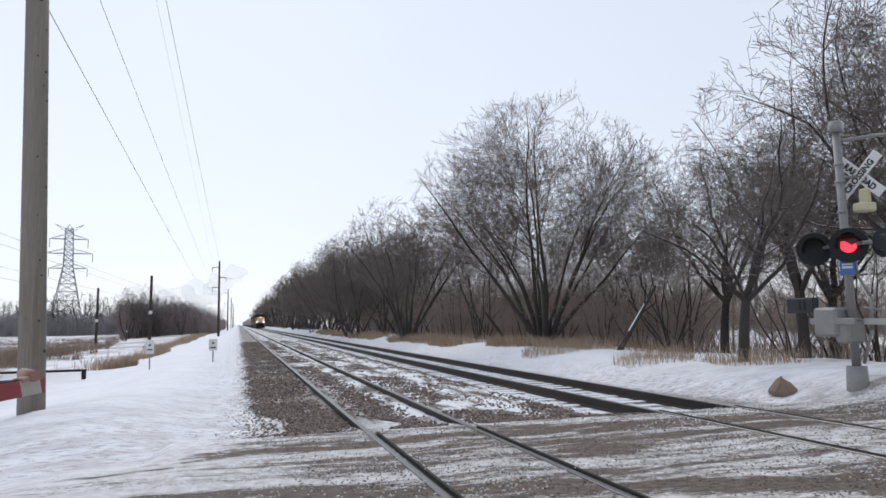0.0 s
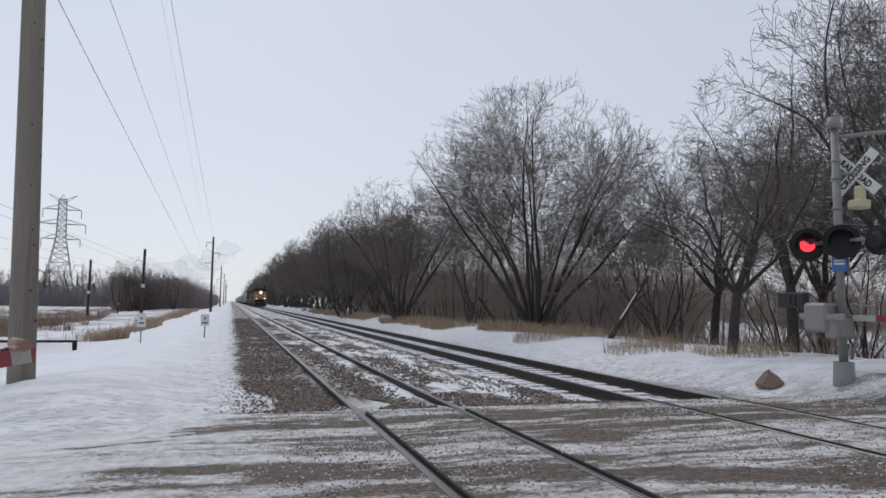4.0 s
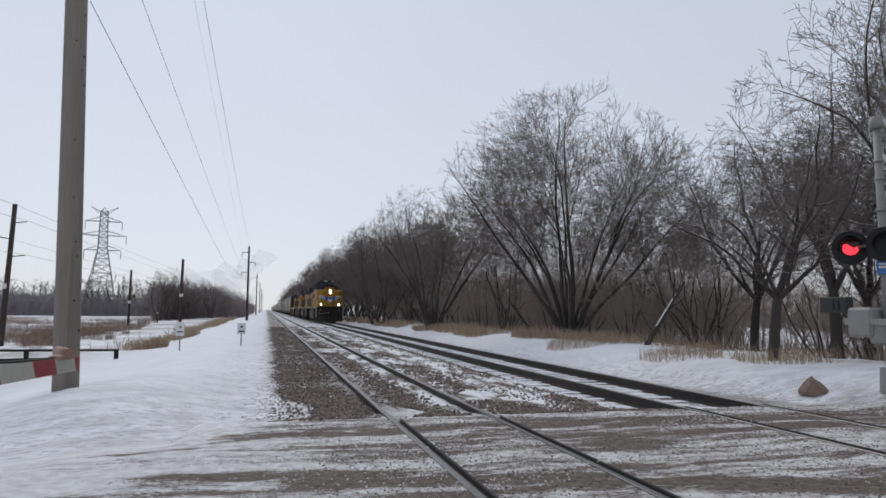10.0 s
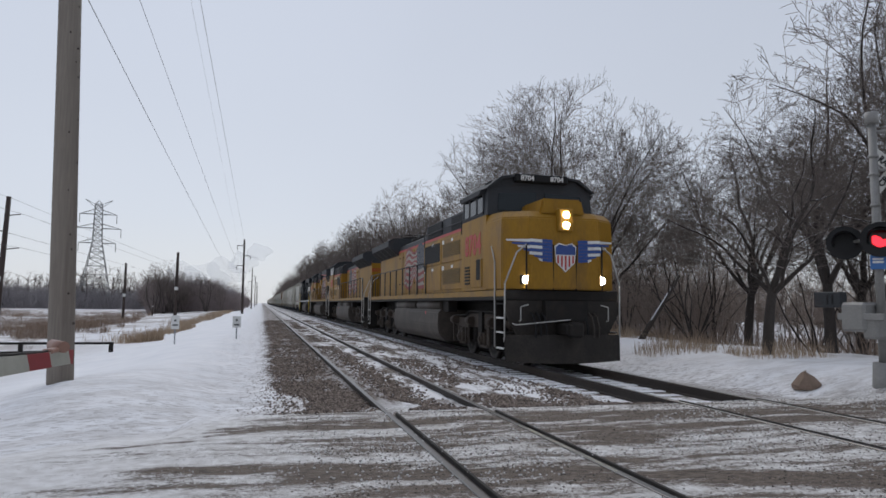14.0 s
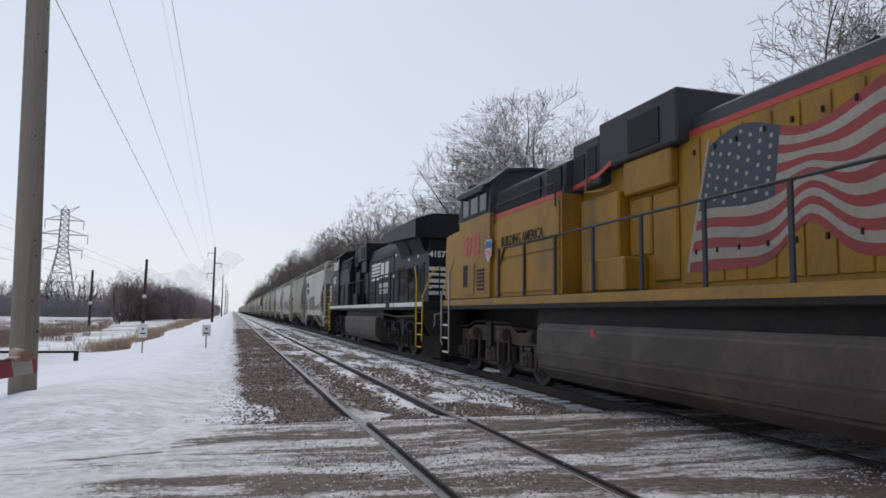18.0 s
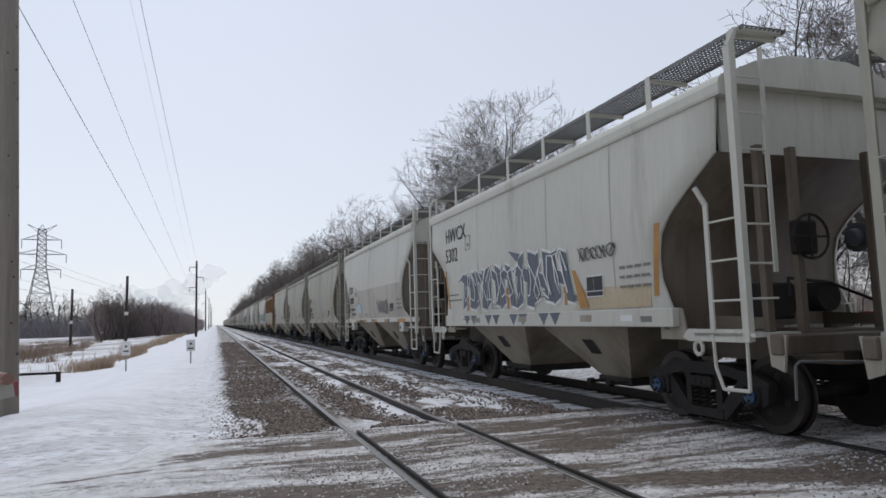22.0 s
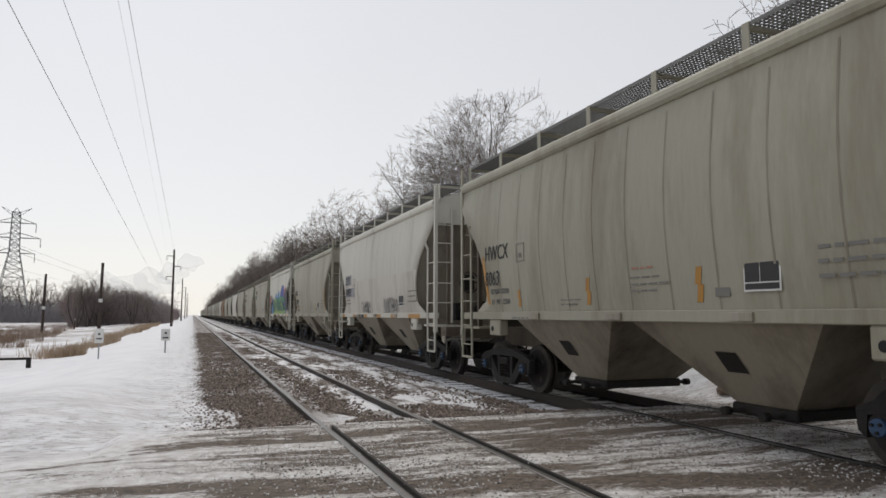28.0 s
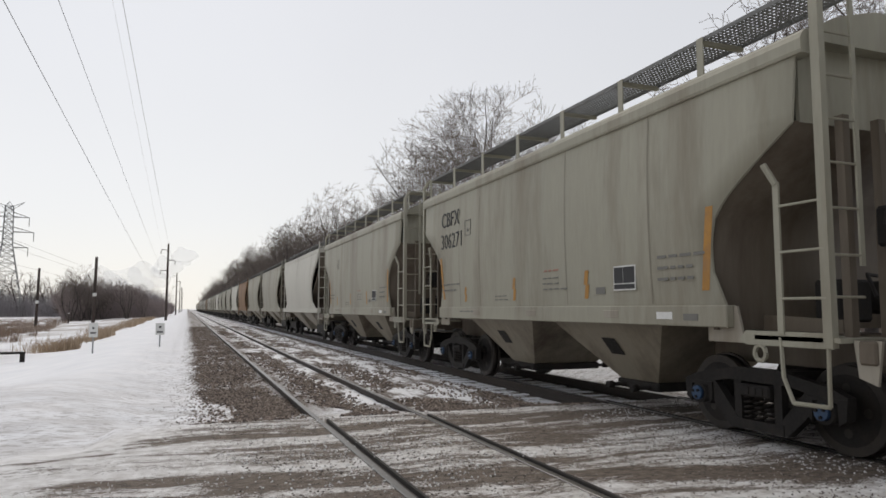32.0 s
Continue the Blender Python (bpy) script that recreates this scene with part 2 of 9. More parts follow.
def ground_material():
    m = bpy.data.materials.new("snowy_ground")
    m.use_nodes = True
    n, l = m.node_tree.nodes, m.node_tree.links
    bsdf = n["Principled BSDF"]
    bsdf.inputs["Roughness"].default_value = 0.75
    bsdf.inputs["Specular IOR Level"].default_value = 0.3
    tc = n.new("ShaderNodeTexCoord")
    sep = n.new("ShaderNodeSeparateXYZ")
    l.new(tc.outputs["Object"], sep.inputs[0])

    def math_(op, a, b=None, c=None):
        q = n.new("ShaderNodeMath")
        q.operation = op
        q.use_clamp = False
        for i, v in enumerate((a, b, c)):
            if v is None:
                continue
            if isinstance(v, (int, float)):
                q.inputs[i].default_value = v
            else:
                l.new(v, q.inputs[i])
        return q.outputs[0]

    def rng(v, a, b, c=0.0, d=1.0):
        q = n.new("ShaderNodeMapRange")
        q.inputs["From Min"].default_value, q.inputs["From Max"].default_value = a, b
        q.inputs["To Min"].default_value, q.inputs["To Max"].default_value = c, d
        l.new(v, q.inputs["Value"])
        return q.outputs[0]

    def noisy(s, detail=4, stretch=(1, 1, 1), rough=0.6, turn=0.0):
        mp = n.new("ShaderNodeMapping")
        mp.inputs["Scale"].default_value = stretch
        mp.inputs["Rotation"].default_value = (0, 0, turn)
        l.new(tc.outputs["Object"], mp.inputs[0])
        t = n.new("ShaderNodeTexNoise")
        t.inputs["Scale"].default_value, t.inputs["Detail"].default_value, t.inputs["Roughness"].default_value = s, detail, rough
        l.new(mp.outputs[0], t.inputs["Vector"])
        return t.outputs["Fac"]

    def mix(fac, a, b):
        q = n.new("ShaderNodeMix")
        q.data_type = "RGBA"
        l.new(fac, q.inputs["Factor"])
        for k, v in (("A", a), ("B", b)):
            if isinstance(v, tuple):
                q.inputs[k].default_value = (*v, 1)
            else:
                l.new(v, q.inputs[k])
        return q.outputs["Result"]

    X, Y = sep.outputs["X"], sep.outputs["Y"]
    grain = noisy(60, 3)
    mid = noisy(4.5, 6, rough=0.7)
    snow = mix(rng(noisy(0.7, 5), 0.35, 0.7), (0.80, 0.81, 0.84), (0.90, 0.90, 0.92))
    # gravel kicked over the snow beside the road and the ballast
    kicked = rng(math_("ADD", math_("MULTIPLY", noisy(9, 5, (0.6, 1.6, 1)), 1.0), math_("MULTIPLY", grain, 0.5)), 0.78, 0.86)
    by_road = math_("MULTIPLY", rng(Y, 17.0, 7.5), rng(X, -7.0, -2.0))
    by_bed = rng(X, -2.0, 0.6)
    near = math_("MULTIPLY", math_("MAXIMUM", math_("MULTIPLY", by_road, 0.7), math_("MULTIPLY", by_bed, 0.95)), rng(X, 11.5, 9.0))
    snow = mix(math_("MULTIPLY", kicked, near), snow, (0.12, 0.095, 0.08))
    # trodden, dusty snow along the road
    dusty = math_("MULTIPLY", rng(math_("ADD", noisy(1.6, 6, (0.5, 1.3, 1), 0.72), math_("MULTIPLY", grain, 0.15)), 0.50, 0.66), math_("MULTIPLY", rng(Y, 20.0, 9.0), rng(X, -8.0, -1.0, 0.25, 1.0)))
    snow = mix(math_("MULTIPLY", dusty, 0.55), snow, (0.40, 0.37, 0.35))
    # ballast bed of the two tracks
    stone = mix(rng(grain, 0.35, 0.65), (0.055, 0.041, 0.033), (0.22, 0.175, 0.145))
    speck = noisy(24, 5, rough=0.8)
    ragged = math_("ADD", math_("MULTIPLY", math_("SUBTRACT", mid, 0.5), 1.2), math_("MULTIPLY", math_("SUBTRACT", speck, 0.5), 2.6))
    edge = math_("SUBTRACT", math_("ADD", ragged, X), rng(Y, 15, 9.9, 0.0, 0.75))
    bed = math_("MULTIPLY", math_("MULTIPLY", rng(edge, 0.10, 0.36), rng(edge, 9.1, 8.7)), rng(math_("MULTIPLY_ADD", ragged, 1.3, Y), 10.2, 11.2, 0.1, 1.0))
    # snow lying in the bed: between the rails and the tracks
    lie = math_("ADD", math_("MULTIPLY", noisy(1.5, 6, (1.6, 0.35, 1), 0.72), 0.75), math_("ADD", math_("MULTIPLY", grain, 0.10), math_("MULTIPLY", speck, 0.30)))
    band = math_("MULTIPLY", rng(X, 1.95, 2.35, 0.35, 1.0), rng(X, 9.5, 8.2))
    bedsnow = math_("MULTIPLY", rng(lie, 0.52, 0.60), band)
    bedcol = mix(bedsnow, stone, (0.82, 0.82, 0.84))
    land = mix(bed, snow, bedcol)
    # dead grass on the left field, far off
    weeds = math_("MULTIPLY", rng(noisy(0.16, 6, (1, 0.6, 1), 0.7), 0.45, 0.53), rng(X, -6, -14))
    land = mix(math_("MULTIPLY", weeds, 0.6), land, (0.20, 0.145, 0.10))
    floor = math_("MULTIPLY", rng(noisy(0.5, 6, (1, 0.6, 1), 0.7), 0.46, 0.6), rng(X, 12.5, 16))
    land = mix(math_("MULTIPLY", floor, 0.6), land, (0.14, 0.11, 0.085))
    # the road: packed snow over frozen mud, streaked by tyres
    warp = n.new("ShaderNodeVectorMath")
    warp.operation = "ADD"
    wn_ = n.new("ShaderNodeTexNoise")
    wn_.inputs["Scale"].default_value = 0.35
    l.new(tc.outputs["Object"], wn_.inputs["Vector"])
    ws = n.new("ShaderNodeVectorMath")
    ws.operation = "SCALE"
    ws.inputs["Scale"].default_value = 1.1
    l.new(wn_.outputs["Color"], ws.inputs[0])
    l.new(tc.outputs["Object"], warp.inputs[0])
    l.new(ws.outputs[0], warp.inputs[1])

    def streaks(s, stretch, detail):
        mp = n.new("ShaderNodeMapping")
        mp.inputs["Scale"].default_value = stretch
        l.new(warp.outputs[0], mp.inputs[0])
        t = n.new("ShaderNodeTexNoise")
        t.inputs["Scale"].default_value, t.inputs["Detail"].default_value, t.inputs["Roughness"].default_value = s, detail, 0.62
        l.new(mp.outputs[0], t.inputs["Vector"])
        return t.outputs["Fac"]
    crumbs = noisy(30, 6, (0.75, 1.35, 1), 0.85)
    streak = math_("ADD", math_("MULTIPLY", streaks(0.9, (0.16, 1.25, 1), 4), 0.85), math_("ADD", math_("MULTIPLY", streaks(2.6, (0.3, 1.5, 1), 6), 0.85), math_("ADD", math_("MULTIPLY", crumbs, 0.80), math_("MULTIPLY", noisy(75, 3, rough=0.8), 0.30))))
    mud = mix(rng(noisy(11, 6, (0.7, 1.5, 1), 0.75), 0.34, 0.66), (0.055, 0.042, 0.033), (0.225, 0.18, 0.147))
    packed = mix(rng(noisy(7, 6), 0.35, 0.65), (0.46, 0.43, 0.405), (0.82, 0.81, 0.80))
    # two dark tyre bands that swing away from the crossing, and cleaner snow between them
    swing = math_("MULTIPLY", math_("SUBTRACT", noisy(1.1, 4), 0.5), 0.35)
    yy = math_("ADD", Y, swing)
    path_a = math_("MINIMUM", math_("MULTIPLY_ADD", X, 0.45, 8.48), 8.62)
    path_b = math_("MULTIPLY_ADD", math_("MAXIMUM", X, -0.6), -0.27, 6.42)
    band_a = math_("MULTIPLY", rng(math_("ABSOLUTE", math_("SUBTRACT", yy, path_a)), 0.42, 0.12), rng(X, -2.7, -1.2, 0.0, 1.0))
    band_b = math_("MULTIPLY", rng(math_("ABSOLUTE", math_("SUBTRACT", yy, path_b)), 0.38, 0.08), rng(X, -1.6, 1.2, 0.15, 1.0))
    band_c = math_("MULTIPLY", rng(math_("ABSOLUTE", math_("SUBTRACT", yy, 7.72)), 0.16, 0.05), rng(X, 1.2, 3.0, 0.0, 0.7))
    tyres = math_("MAXIMUM", math_("MAXIMUM", band_a, band_b), band_c)
    clean = rng(X, 0.8, -2.4, 0.0, 0.22)
    score = math_("SUBTRACT", math_("ADD", streak, clean), math_("MULTIPLY", math_("MULTIPLY", tyres, rng(noisy(2.2, 5, (0.4, 1.5, 1), 0.7), 0.36, 0.64, 0.0, 1.35)), 0.36))
    packed = mix(rng(X, 0.9, -1.6), packed, mix(rng(noisy(7, 6), 0.35, 0.65), (0.66, 0.645, 0.635), (0.86, 0.855, 0.86)))
    roadcol = mix(rng(score, 1.35, 1.43), mud, packed)
    wob = math_("MULTIPLY_ADD", math_("SUBTRACT", noisy(1.3, 5), 0.5), 1.6, Y)
    turn = math_("MULTIPLY", rng(X, 0.6, -3.5, 0.0, 2.4), 1.0)
    onroad = math_("MULTIPLY", rng(math_("ADD", math_("MULTIPLY_ADD", math_("SUBTRACT", crumbs, 0.5), 1.6, wob), turn), 10.5, 9.4), rng(X, 13, 11.5))
    col = mix(onroad, land, roadcol)
    l.new(col, bsdf.inputs["Base Color"])
    hb = math_("ADD", math_("ADD", math_("MULTIPLY", mid, 0.28), math_("MULTIPLY", grain, 0.25)), math_("MULTIPLY", math_("MULTIPLY", crumbs, onroad), 0.5))
    b = n.new("ShaderNodeBump")
    b.inputs["Strength"].default_value, b.inputs["Distance"].default_value = 0.6, 0.06
    l.new(hb, b.inputs["Height"])
    l.new(b.outputs[0], bsdf.inputs["Normal"])
    return m


verts = [(x, y, height(x, y)) for y in YS for x in XS]
nx = len(XS)
faces = [(j * nx + i, j * nx + i + 1, (j + 1) * nx + i + 1, (j + 1) * nx + i) for j in range(len(YS) - 1) for i in range(nx - 1)]
ground = data_part("ground", verts, faces, ground_material(), smooth=True)
tagged(ground, "snow-covered ground with a muddy road and stony track beds", "ground", kind="structure")

# ---- track ----
RAIL_TOP = shade("worn_rail_head", (0.17, 0.165, 0.16), 0.32, 0.85, 0.2, 3, 60, 0.04, stretch=(1, 0.1, 1))
RAIL_SIDE = shade("rusty_rail_side", (0.032, 0.025, 0.021), 0.8, 0.1, 0.3, 3, 60, 0.2, stretch=(1, 0.1, 1), dirt=(0.07, 0.045, 0.03), dirt_amount=0.4)
PROFILE = [(-0.07, -0.19), (0.07, -0.19), (0.07, -0.175), (0.012, -0.15), (0.012, -0.045), (0.037, -0.035), (0.037, -0.006), (0.028, 0.0),
           (-0.028, 0.0), (-0.037, -0.006), (-0.037, -0.035), (-0.012, -0.045), (-0.012, -0.15), (-0.07, -0.175)]
TIE = shade("creosoted_wood", (0.06, 0.048, 0.04), 0.9, 0, 0.35, 4, 50, 0.5, stretch=(0.2, 1, 1), each=0.25, snow=0.36)
FLANGE = shade("dirty_gap_ice", (0.10, 0.09, 0.082), 0.8, 0, 0.5, 5, 40, 0.3, dirt=(0.45, 0.43, 0.42), dirt_amount=0.3, dirt_scale=0.8)
PLANK = shade("dark_crossing_timber", (0.03, 0.026, 0.023), 0.85, 0, 0.3, 3, 40, 0.4, stretch=(1, 0.15, 1), dirt=(0.16, 0.14, 0.12), dirt_amount=0.3)


def track(centre, label, edge, tie_top):
    t = thing("railway_track", pose(centre, 0, 0), label, "railway track", "tracks", "structure")
    for s in (-HALF, HALF):
        bm = bmesh.new()
        for f in prism(bm, PROFILE, -60, 900):
            f.material_index = 0 if f.calc_center_median().z > -0.004 else 1
        part("rail", bm, [RAIL_TOP, RAIL_SIDE], t).location = (s, 0, 0)
        bm = bmesh.new()
        box(bm, s + 0.04, -30, -0.2, s + 0.11, edge, -0.05)
        part("flangeway", bm, FLANGE, t, "wheel gap packed with dirty ice")
        bm = bmesh.new()
        box(bm, s + 0.108, -30, -0.2, s + 0.140, edge, -0.003, 0.005)
        part("crossing_timber", bm, PLANK, t)
    first = None
    for k in range(150):
        y = edge + 0.35 + k * 0.52
        if first is None:
            bm = bmesh.new()
            box(bm, -1.3, -0.11, -0.38, 1.3, 0.11, tie_top, 0.012)
            first = part("sleeper", bm, TIE, t)
            first.location = (0, y, 0)
        else:
            again(first, "sleeper", t, pose(0, y, rnd0.uniform(-0.012, 0.004), 0, 0, rnd0.uniform(-0.7, 0.7)))
    return t


rnd0 = random.Random(3)
track_near = track(NEAR, "worn steel rails on snowy wooden sleepers with ballast", 9.35, -0.202)
track_far = track(FAR_T, "dark steel rails on snow-dusted wooden sleepers", 9.75, -0.180)

# ---- loose stones ----


def pebble_material(name, a, b):
    m = bpy.data.materials.new(name)
    m.use_nodes = True
    n, l = m.node_tree.nodes, m.node_tree.links
    g, r = n.new("ShaderNodeNewGeometry"), n.new("ShaderNodeValToRGB")
    r.color_ramp.elements[0].color, r.color_ramp.elements[1].color = (*a, 1), (*b, 1)
    e = r.color_ramp.elements.new(0.55)
    e.color = (*[(p + q) * 0.45 for p, q in zip(a, b)], 1)
    l.new(g.outputs["Random Per Island"], r.inputs[0])
    l.new(r.outputs[0], n["Principled BSDF"].inputs["Base Color"])
    n["Principled BSDF"].inputs["Roughness"].default_value = 0.85
    return m


def stones(name, places, lo, hi, material, label):
    v, f = [], []
    for x, y in places:
        r = rnd0.uniform(lo, hi) * (0.45 + 0.55 * step(-0.2, 0.8, x))
        z = height(x, y) + r * 0.25
        b = len(v)
        a = rnd0.random() * 3
        for k in range(4):
            q = r * rnd0.uniform(0.7, 1.2)
            v.append((x + q * math.cos(a + k * 1.571), y + q * math.sin(a + k * 1.571), z + r * rnd0.uniform(-0.3, 0.3)))
        v += [(x + r * rnd0.uniform(-0.4, 0.4), y + r * rnd0.uniform(-0.4, 0.4), z + r * rnd0.uniform(0.5, 0.85)), (x, y, z - r)]
        for k in range(4):
            f += [(b + k, b + (k + 1) % 4, b + 4), (b + (k + 1) % 4, b + k, b + 5)]
    ob = data_part(name, v, f, material)
    return tagged(ob, label, "stones", kind="stuff")


places = []
while len(places) < 38000:
    u = rnd0.random()
    y = 9.6 + 55 * rnd0.random() ** 2.0
    w = rnd0.random()
    if w < 0.48:
        x = 1.68 - (1.35 - 0.5 * step(16, 9.9, y)) * rnd0.random() ** 0.8 + 0.35 * bumps(0, y, 0.7, 2) + rnd0.gauss(0, 0.08)
        if x > 1.68:
            continue
        if bumps(x, y, 0.8, 14) > 0.22 and rnd0.random() < 0.7:
            continue
    elif w < 0.63:
        x = 2.40 + rnd0.gauss(0, 0.20)
        if bumps(x, y, 0.35, 4) < -0.15:
            continue
    elif w < 0.83:
        x = rnd0.choice((3.85, 4.05, 5.45)) + rnd0.gauss(0, 0.22)
        if bumps(x, y, 0.5, 6) < -0.05:
            continue
    elif w < 0.93:
        x = rnd0.uniform(3.3, 6.2)
        if bumps(x, y, 0.9, 8) < 0.1:
            continue
    elif w < 0.97:
        x = 0.6 - abs(rnd0.gauss(0, 0.42))
    else:
        continue
    if y < 10.9 and x < 1.75 and rnd0.random() < 0.8 * step(10.9, 10.0, y):
        continue
    places.append((x, y))
stones("ballast_stones", places, 0.014, 0.038, pebble_material("ballast_stone", (0.06, 0.043, 0.034), (0.33, 0.265, 0.22)), "loose brown and grey ballast stones between the rails")
places = []
while len(places) < 9000:
    x, y = rnd0.uniform(-4.5, 11), rnd0.uniform(4.0, 12.5)
    if x > 0.3 and y > 9.6:
        continue
    if rnd0.random() > (0.9 if bumps(x * 0.35, y, 1.4, 11) > 0.0 else 0.35) * (0.06 + 0.94 * step(-0.8, 1.0, x)):
        continue
    places.append((x, y))
stones("road_gravel", places, 0.005, 0.015, pebble_material("gravel_stone", (0.06, 0.05, 0.042), (0.34, 0.30, 0.265)), "scattered gravel and ice crumbs on the road")
places = []
while len(places) < 4000:
    x, y = rnd0.uniform(-1.0, 11), rnd0.uniform(4.5, 12.0)
    if x > 0.3 and y > 10.2:
        continue
    if bumps(x * 0.3, y, 1.2, 21) < 0.0:
        continue
    places.append((x, y))
stones("snow_crumbs", places, 0.006, 0.018, pebble_material("snow_crumb", (0.55, 0.54, 0.53), (0.8, 0.8, 0.8)), "crumbs of broken snow on the road")

# ---- train: materials ----
SPEED = 16.25                            # metres a second, towards the crossing
UP_YELLOW = shade("yellow_paint", (0.31, 0.162, 0.015), 0.5, 0, 0.18, 1.1, 22, 0.05, dirt=(0.125, 0.075, 0.035), dirt_amount=0.55, dirt_scale=1.0, stretch=(1, 1, 0.35), spec=0.25)
UP_GREY = shade("grey_paint", (0.046, 0.049, 0.054), 0.6, 0, 0.2, 1.0, 20, 0.05, dirt=(0.065, 0.05, 0.045), dirt_amount=0.4, spec=0.2)
RED = shade("red_paint", (0.42, 0.035, 0.03), 0.5, 0, 0.15, 2, 20, 0.0)
WHITE = shade("white_paint", (0.68, 0.68, 0.66), 0.55, 0, 0.12, 2, 25, 0.0, dirt=(0.3, 0.28, 0.25), dirt_amount=0.25)
BLUE = shade("blue_paint", (0.03, 0.07, 0.25), 0.5, 0, 0.15, 2, 20, 0.0)
SAFETY = shade("safety_yellow_paint", (0.62, 0.42, 0.02), 0.5, 0, 0.1, 3, 20, 0.0)
NS_BLACK = shade("black_paint", (0.0085, 0.010, 0.0135), 0.5, 0, 0.25, 1.2, 20, 0.05, dirt=(0.018, 0.018, 0.020), dirt_amount=0.4, spec=0.22)
GRIME = shade("grimy_iron", (0.017, 0.015, 0.014), 0.7, 0.1, 0.35, 3, 30, 0.35, dirt=(0.032, 0.024, 0.019), dirt_amount=0.5, dirt_scale=2.5, spec=0.3)
TRUCKIRON = shade("rust_dusted_casting", (0.018, 0.016, 0.015), 0.75, 0.05, 0.35, 3, 26, 0.3, dirt=(0.040, 0.032, 0.027), dirt_amount=0.4, dirt_scale=2.2, spec=0.3)
RIM = shade("worn_wheel_rim", (0.030, 0.025, 0.022), 0.55, 0.3, 0.25, 5, 30, 0.15, dirt=(0.055, 0.04, 0.03), dirt_amount=0.4)
LOCOIRON = shade("dusty_brown_casting", (0.055, 0.043, 0.035), 0.75, 0.05, 0.35, 2.5, 26, 0.3, dirt=(0.105, 0.08, 0.06), dirt_amount=0.5, dirt_scale=1.8, spec=0.3)
TANK = shade("dusty_tank_paint", (0.046, 0.037, 0.030), 0.65, 0, 0.3, 0.8, 18, 0.1, dirt=(0.095, 0.078, 0.063), dirt_amount=0.6)
SCREEN = shade("dark_screen", (0.008, 0.008, 0.009), 0.8, 0, 0.2, 8, 60, 0.2)
MESH = shade("dusty_yellow_mesh", (0.085, 0.058, 0.018), 0.75, 0, 0.3, 3, 60, 0.2)
WINDOW = shade("cab_glass", (0.012, 0.018, 0.022), 0.05, 0, 0.05, 2, 10, 0.0, spec=0.4)
LIT = shade("lit_lamp", (1.0, 0.92, 0.78), 0.3, 0, 0.0, 1, 1, 0.0, glow=85)
MARKER = shade("small_lit_lamp", (1.0, 0.72, 0.35), 0.3, 0, 0.0, 1, 1, 0.0, glow=3)
RAILWHITE = shade("scuffed_white_rail", (0.42, 0.41, 0.39), 0.5, 0, 0.15, 3, 25, 0.0)
FLAGRED = shade("weathered_flag_red", (0.25, 0.030, 0.030), 0.55, 0, 0.2, 2, 20, 0.0, dirt=(0.11, 0.035, 0.032), dirt_amount=0.4)
FLAGWHITE = shade("weathered_flag_white", (0.30, 0.27, 0.225), 0.55, 0, 0.2, 2, 20, 0.0, dirt=(0.18, 0.16, 0.15), dirt_amount=0.45)
FLAGBLUE = shade("weathered_flag_blue", (0.028, 0.036, 0.06), 0.55, 0, 0.3, 2, 20, 0.0, dirt=(0.06, 0.06, 0.065), dirt_amount=0.4)
FADEDW = shade("faded_white_lettering", (0.25, 0.25, 0.25), 0.6, 0, 0.1, 3, 20, 0.0)
PILOT = shade("sooty_pilot_steel", (0.028, 0.024, 0.021), 0.65, 0.1, 0.35, 2, 24, 0.25, dirt=(0.06, 0.048, 0.04), dirt_amount=0.5, dirt_scale=1.5, spec=0.3)
SILL = shade("edge_yellow", (0.30, 0.165, 0.024), 0.6, 0, 0.2, 2, 20, 0.05, dirt=(0.12, 0.085, 0.05), dirt_amount=0.5)


def letters(text, size, material, parent, m, name="lettering", bold=0.0, squeeze=1.0, align="LEFT"):
    cu = bpy.data.curves.new(name, "FONT")
    cu.body, cu.size, cu.extrude, cu.offset, cu.align_x, cu.resolution_u = text, size, 0.004, bold, align, 2
    o = bpy.data.objects.new(name, cu)
    me = bpy.data.meshes.new_from_object(o)
    bpy.data.objects.remove(o)
    me.materials.clear()
    me.materials.append(material)
    ob = new(name, me)
    ob.parent, ob.matrix_local = parent, m @ Matrix.Diagonal((squeeze, 1, 1, 1))
    return ob


def on_side(s, y, z, off):
    """A pose on the side wall at x = s * off whose text reads from outside: s is -1 or 1."""
    turn = Matrix(((0, 0, s, 0), (s, 0, 0, 0), (0, 1, 0, 0), (0, 0, 0, 1)))
    return Matrix.Translation((s * off, y, z)) @ turn


def plate(name, outline, material, parent, s, off, label="", thick=0.005):
    """A thin flat plate or painted shape on the side: outline in (y, z)."""
    bm = bmesh.new()
    slab(bm, outline, s * off, s * (off + thick))
    return part(name, bm, material, parent, label)


def rect(y0, z0, y1, z1):
    return [(y0, z0), (y1, z0), (y1, z1), (y0, z1)]


